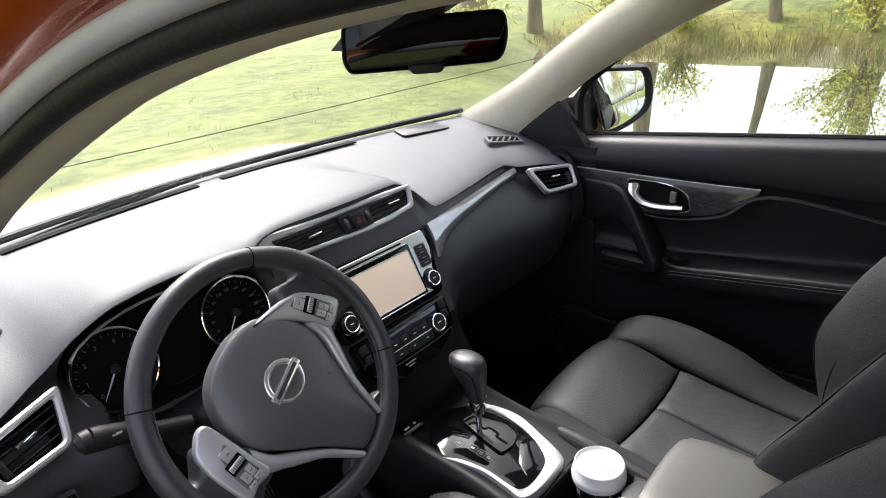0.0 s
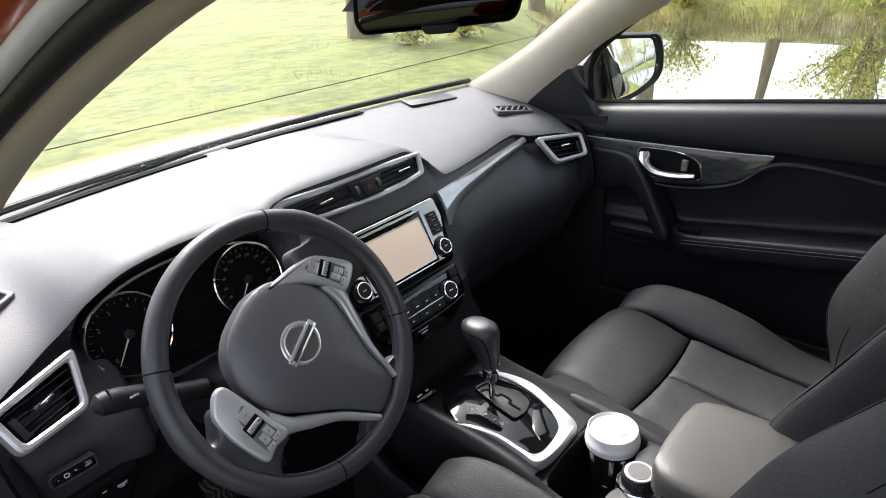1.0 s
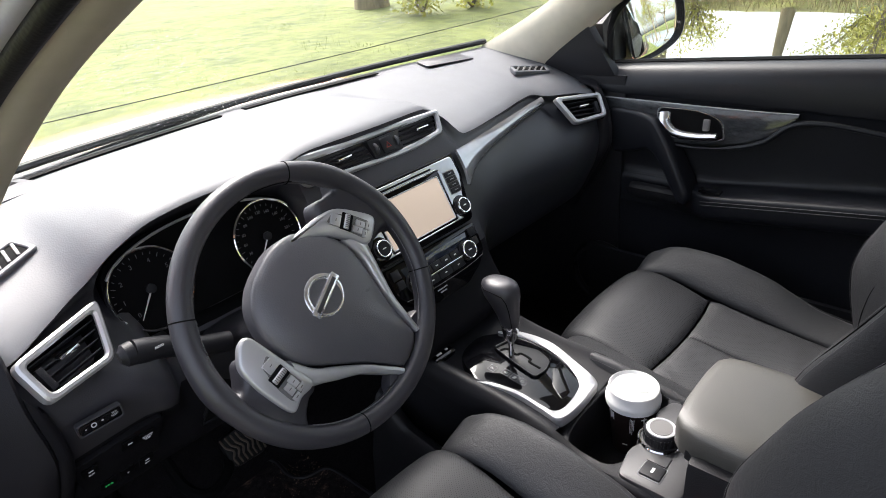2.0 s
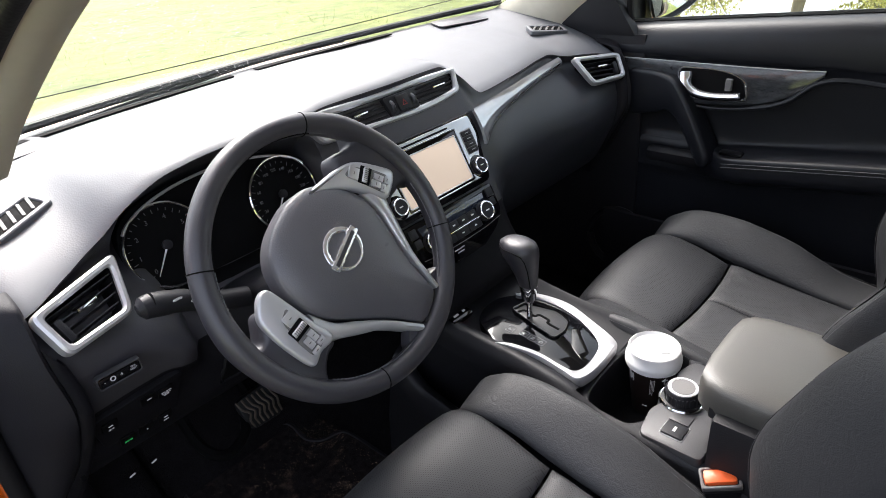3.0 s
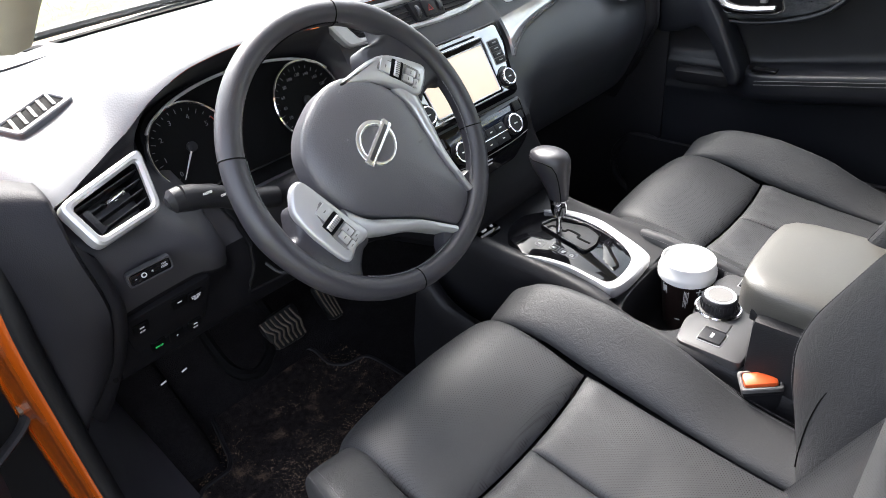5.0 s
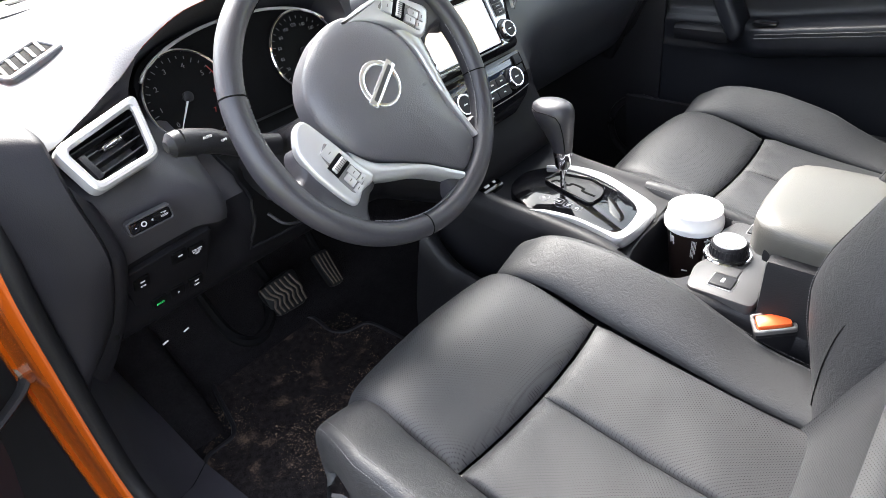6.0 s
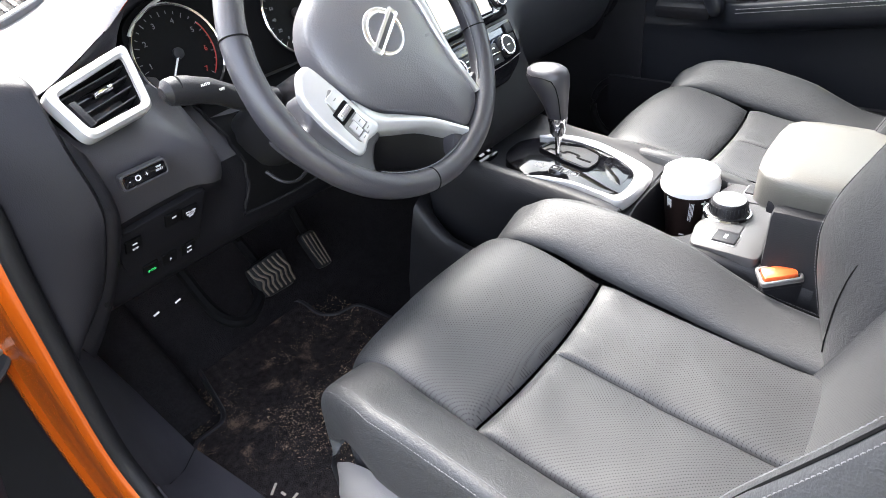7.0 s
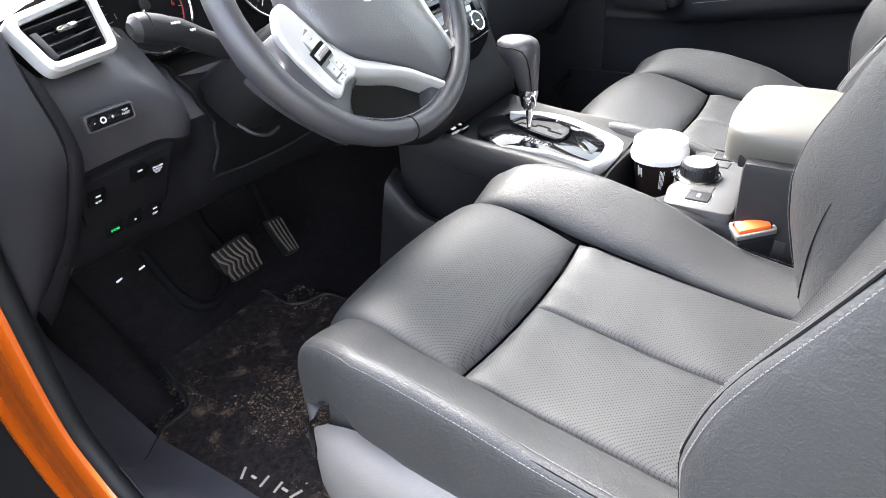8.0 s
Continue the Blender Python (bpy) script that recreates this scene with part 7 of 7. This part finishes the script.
for k, (x, y, h, r, lx, ly, lv_) in enumerate(((16.2, 4.4, 10, 0.11, -0.10, 0.15, 3600), (16.6, 1.9, 9, 0.10, -0.12, -0.10, 7000), (25.0, 13.0, 11, 0.13, -0.02, 0.0, 3000), (19.0, -1.2, 10, 0.14, -0.05, 0.0, 8000), (20.5, 9.4, 12, 0.34, 0, 0, 3000), (9.0, 10.6, 12, 0.26, 0, 0, 2600), (11.6, 9.6, 11, 0.30, 0.02, 0, 2600), (13.8, 13.0, 12, 0.34, 0, 0, 2800), (15.5, 10.5, 9, 0.18, 0, 0, 2600), (22.0, 3.2, 12, 0.3, 0, 0, 3600), (18.5, -4.5, 10, 0.26, 0, 0, 3200), (7.0, -9.0, 9, 0.2, 0, 0, 3600), (10.5, -11.5, 10, 0.22, 0, 0, 3600), (4.0, -13.5, 10, 0.22, 0, 0, 3400), (8.5, -16.0, 11, 0.25, 0, 0, 3600), (2.2, -15.0, 9, 0.12, 0.02, 0, 5200), (3.6, -18.0, 10, 0.14, 0, 0, 5600), (5.2, -14.0, 9, 0.10, -0.03, 0, 4800), (1.6, -21.0, 11, 0.16, 0, 0, 6000))):
    tree(x, y, h, r, (lx, ly), 30 + k, lv_)


def bush(x, y, h, w, seed):
    rg = random.Random(seed)
    b_ = thing("bush", "leafy yellow-green bush in young leaf", "bush", "bushes")
    z0 = ground_z(x, y)
    bm = bmesh.new()
    vs, fs = [], []
    for _ in range(16):
        d = Vector((rg.gauss(0, w), rg.gauss(0, w), h * rg.uniform(0.6, 1.0)))
        o = Vector((x, y, z0))
        p = [o, o + d * 0.5 + Vector((0, 0, 0.1 * h)), o + d]
        tube(p, [0.02, 0.012, 0.004], 5, bm=bm)
        for _ in range(110):
            c = p[0].lerp(p[2], rg.uniform(0.12, 1.0)) + Vector((rg.gauss(0, 1), rg.gauss(0, 1), rg.gauss(0, 1))) * h * 0.10
            s = rg.uniform(0.03, 0.06)
            u = Vector((rg.uniform(-1, 1), rg.uniform(-1, 1), rg.uniform(-1, 1))).normalized()
            wv_ = u.orthogonal().normalized()
            i = len(vs)
            vs += [c - u * s, c + wv_ * s * 0.6, c + u * s, c - wv_ * s * 0.6]
            fs.append((i, i + 1, i + 2, i + 3))
    part("stems", bm, M_BARK, b_, weld=False)
    me = bpy.data.meshes.new("leaves")
    me.from_pydata([tuple(v) for v in vs], [], fs)
    me.materials.append(M_LEAF)
    cr = new("leaves", me)
    cr.parent = b_
    return settle(b_, (x, y, z0))


for k, (x, y, h, w) in enumerate(((8.4, 8.6, 1.5, 0.5), (9.6, 8.4, 1.3, 0.5), (15.6, 0.4, 2.6, 0.8), (15.7, 2.4, 2.2, 0.6), (15.4, -1.2, 2.4, 0.8), (15.9, -3.0, 2.2, 0.7), (15.8, 6.4, 1.2, 0.5), (16.0, 8.2, 1.5, 0.6), (17.4, 3.0, 1.2, 0.6))):
    bush(x, y, h, w, 60 + k)

# meadow grass, thicker near the fence
rg = random.Random(11)
vs, fs = [], []
for _ in range(26000):
    x, y = rg.uniform(-2.5, 9), rg.uniform(3.6, 14)
    if ground_z(x, y) < -0.25:
        continue
    h = rg.uniform(0.015, 0.04) * (1 + 1.2 * max(0, noise.noise((x, y, 1))))
    a = rg.uniform(0, 6.28)
    b = Vector((x, y, ground_z(x, y) - 0.01))
    sd = Vector((math.cos(a), math.sin(a), 0)) * 0.004
    tp_ = b + Vector((rg.gauss(0, 0.04), rg.gauss(0, 0.04), h))
    i = len(vs)
    vs += [b - sd, b + sd, tp_]
    fs.append((i, i + 1, i + 2))
for _ in range(700):
    y = rg.uniform(-10, 9)
    x = 14.4 + 1.3 * noise.noise((y * 0.16, 7, 0)) + 0.05 * y + rg.uniform(-0.7, 1.2)
    h = rg.uniform(0.06, 0.28)
    b = Vector((x, y, max(-0.45, ground_z(x, y))))
    a = rg.uniform(0, 6.28)
    sd = Vector((math.cos(a), math.sin(a), 0)) * 0.012
    i = len(vs)
    vs += [b - sd, b + sd, b + Vector((rg.gauss(0, 0.08), rg.gauss(0, 0.08), h))]
    fs.append((i, i + 1, i + 2))
rv_, rf_ = [], []
for _ in range(5200):
    y = rg.uniform(-11, 10)
    x = 14.5 + 1.3 * noise.noise((y * 0.16, 7, 0)) + 0.05 * y + rg.gauss(0.1, 0.55)
    if noise.noise((x * 0.9, y * 0.7, 9)) < rg.uniform(-0.5, 0.25):
        continue
    h = rg.uniform(0.10, 0.42)
    b = Vector((x, y, max(-0.44, ground_z(x, y))))
    a = rg.uniform(0, 6.28)
    sd = Vector((math.cos(a), math.sin(a), 0)) * 0.010
    i = len(rv_)
    rv_ += [b - sd, b + sd, b + Vector((rg.gauss(0, 0.12), rg.gauss(0, 0.12), h))]
    rf_.append((i, i + 1, i + 2))
me = bpy.data.meshes.new("reeds")
me.from_pydata([tuple(v) for v in rv_], [], rf_)
me.materials.append(M_REED)
tagged(new("reeds", me), "dry tan reeds along the far pond bank", "reeds", kind="stuff")
me = bpy.data.meshes.new("meadow_grass")
me.from_pydata([tuple(v) for v in vs], [], fs)
me.materials.append(M_BLADE)
tagged(new("meadow_grass", me), "loose blades of spring grass and reeds", "grass", kind="stuff")

fence = thing("wire_fence", "single wire fence on thin wooden posts in the meadow", "fence")
WZ = 0.62
fp = [(-3.5, 4.78), (9.5, 4.05)]
for x, y in fp:
    part("post", tube([(x, y, ground_z(x, y) - 0.1), (x, y, ground_z(x, y) + 0.75)], [0.022, 0.018], 8), M_BARK, fence, "thin wooden post")
wr = []
for (x0, y0), (x1, y1) in zip(fp, fp[1:]):
    wr += [(lerp(x0, x1, k / 8), lerp(y0, y1, k / 8), WZ - 0.06 * math.sin(math.pi * k / 8)) for k in range(8)]
part("wire", tube(wr + [(fp[-1][0], fp[-1][1], WZ)], 0.0035, 5), M_RUBBER, fence, "dark sagging wire")
settle(fence, (-3.5, 4.78, 0))
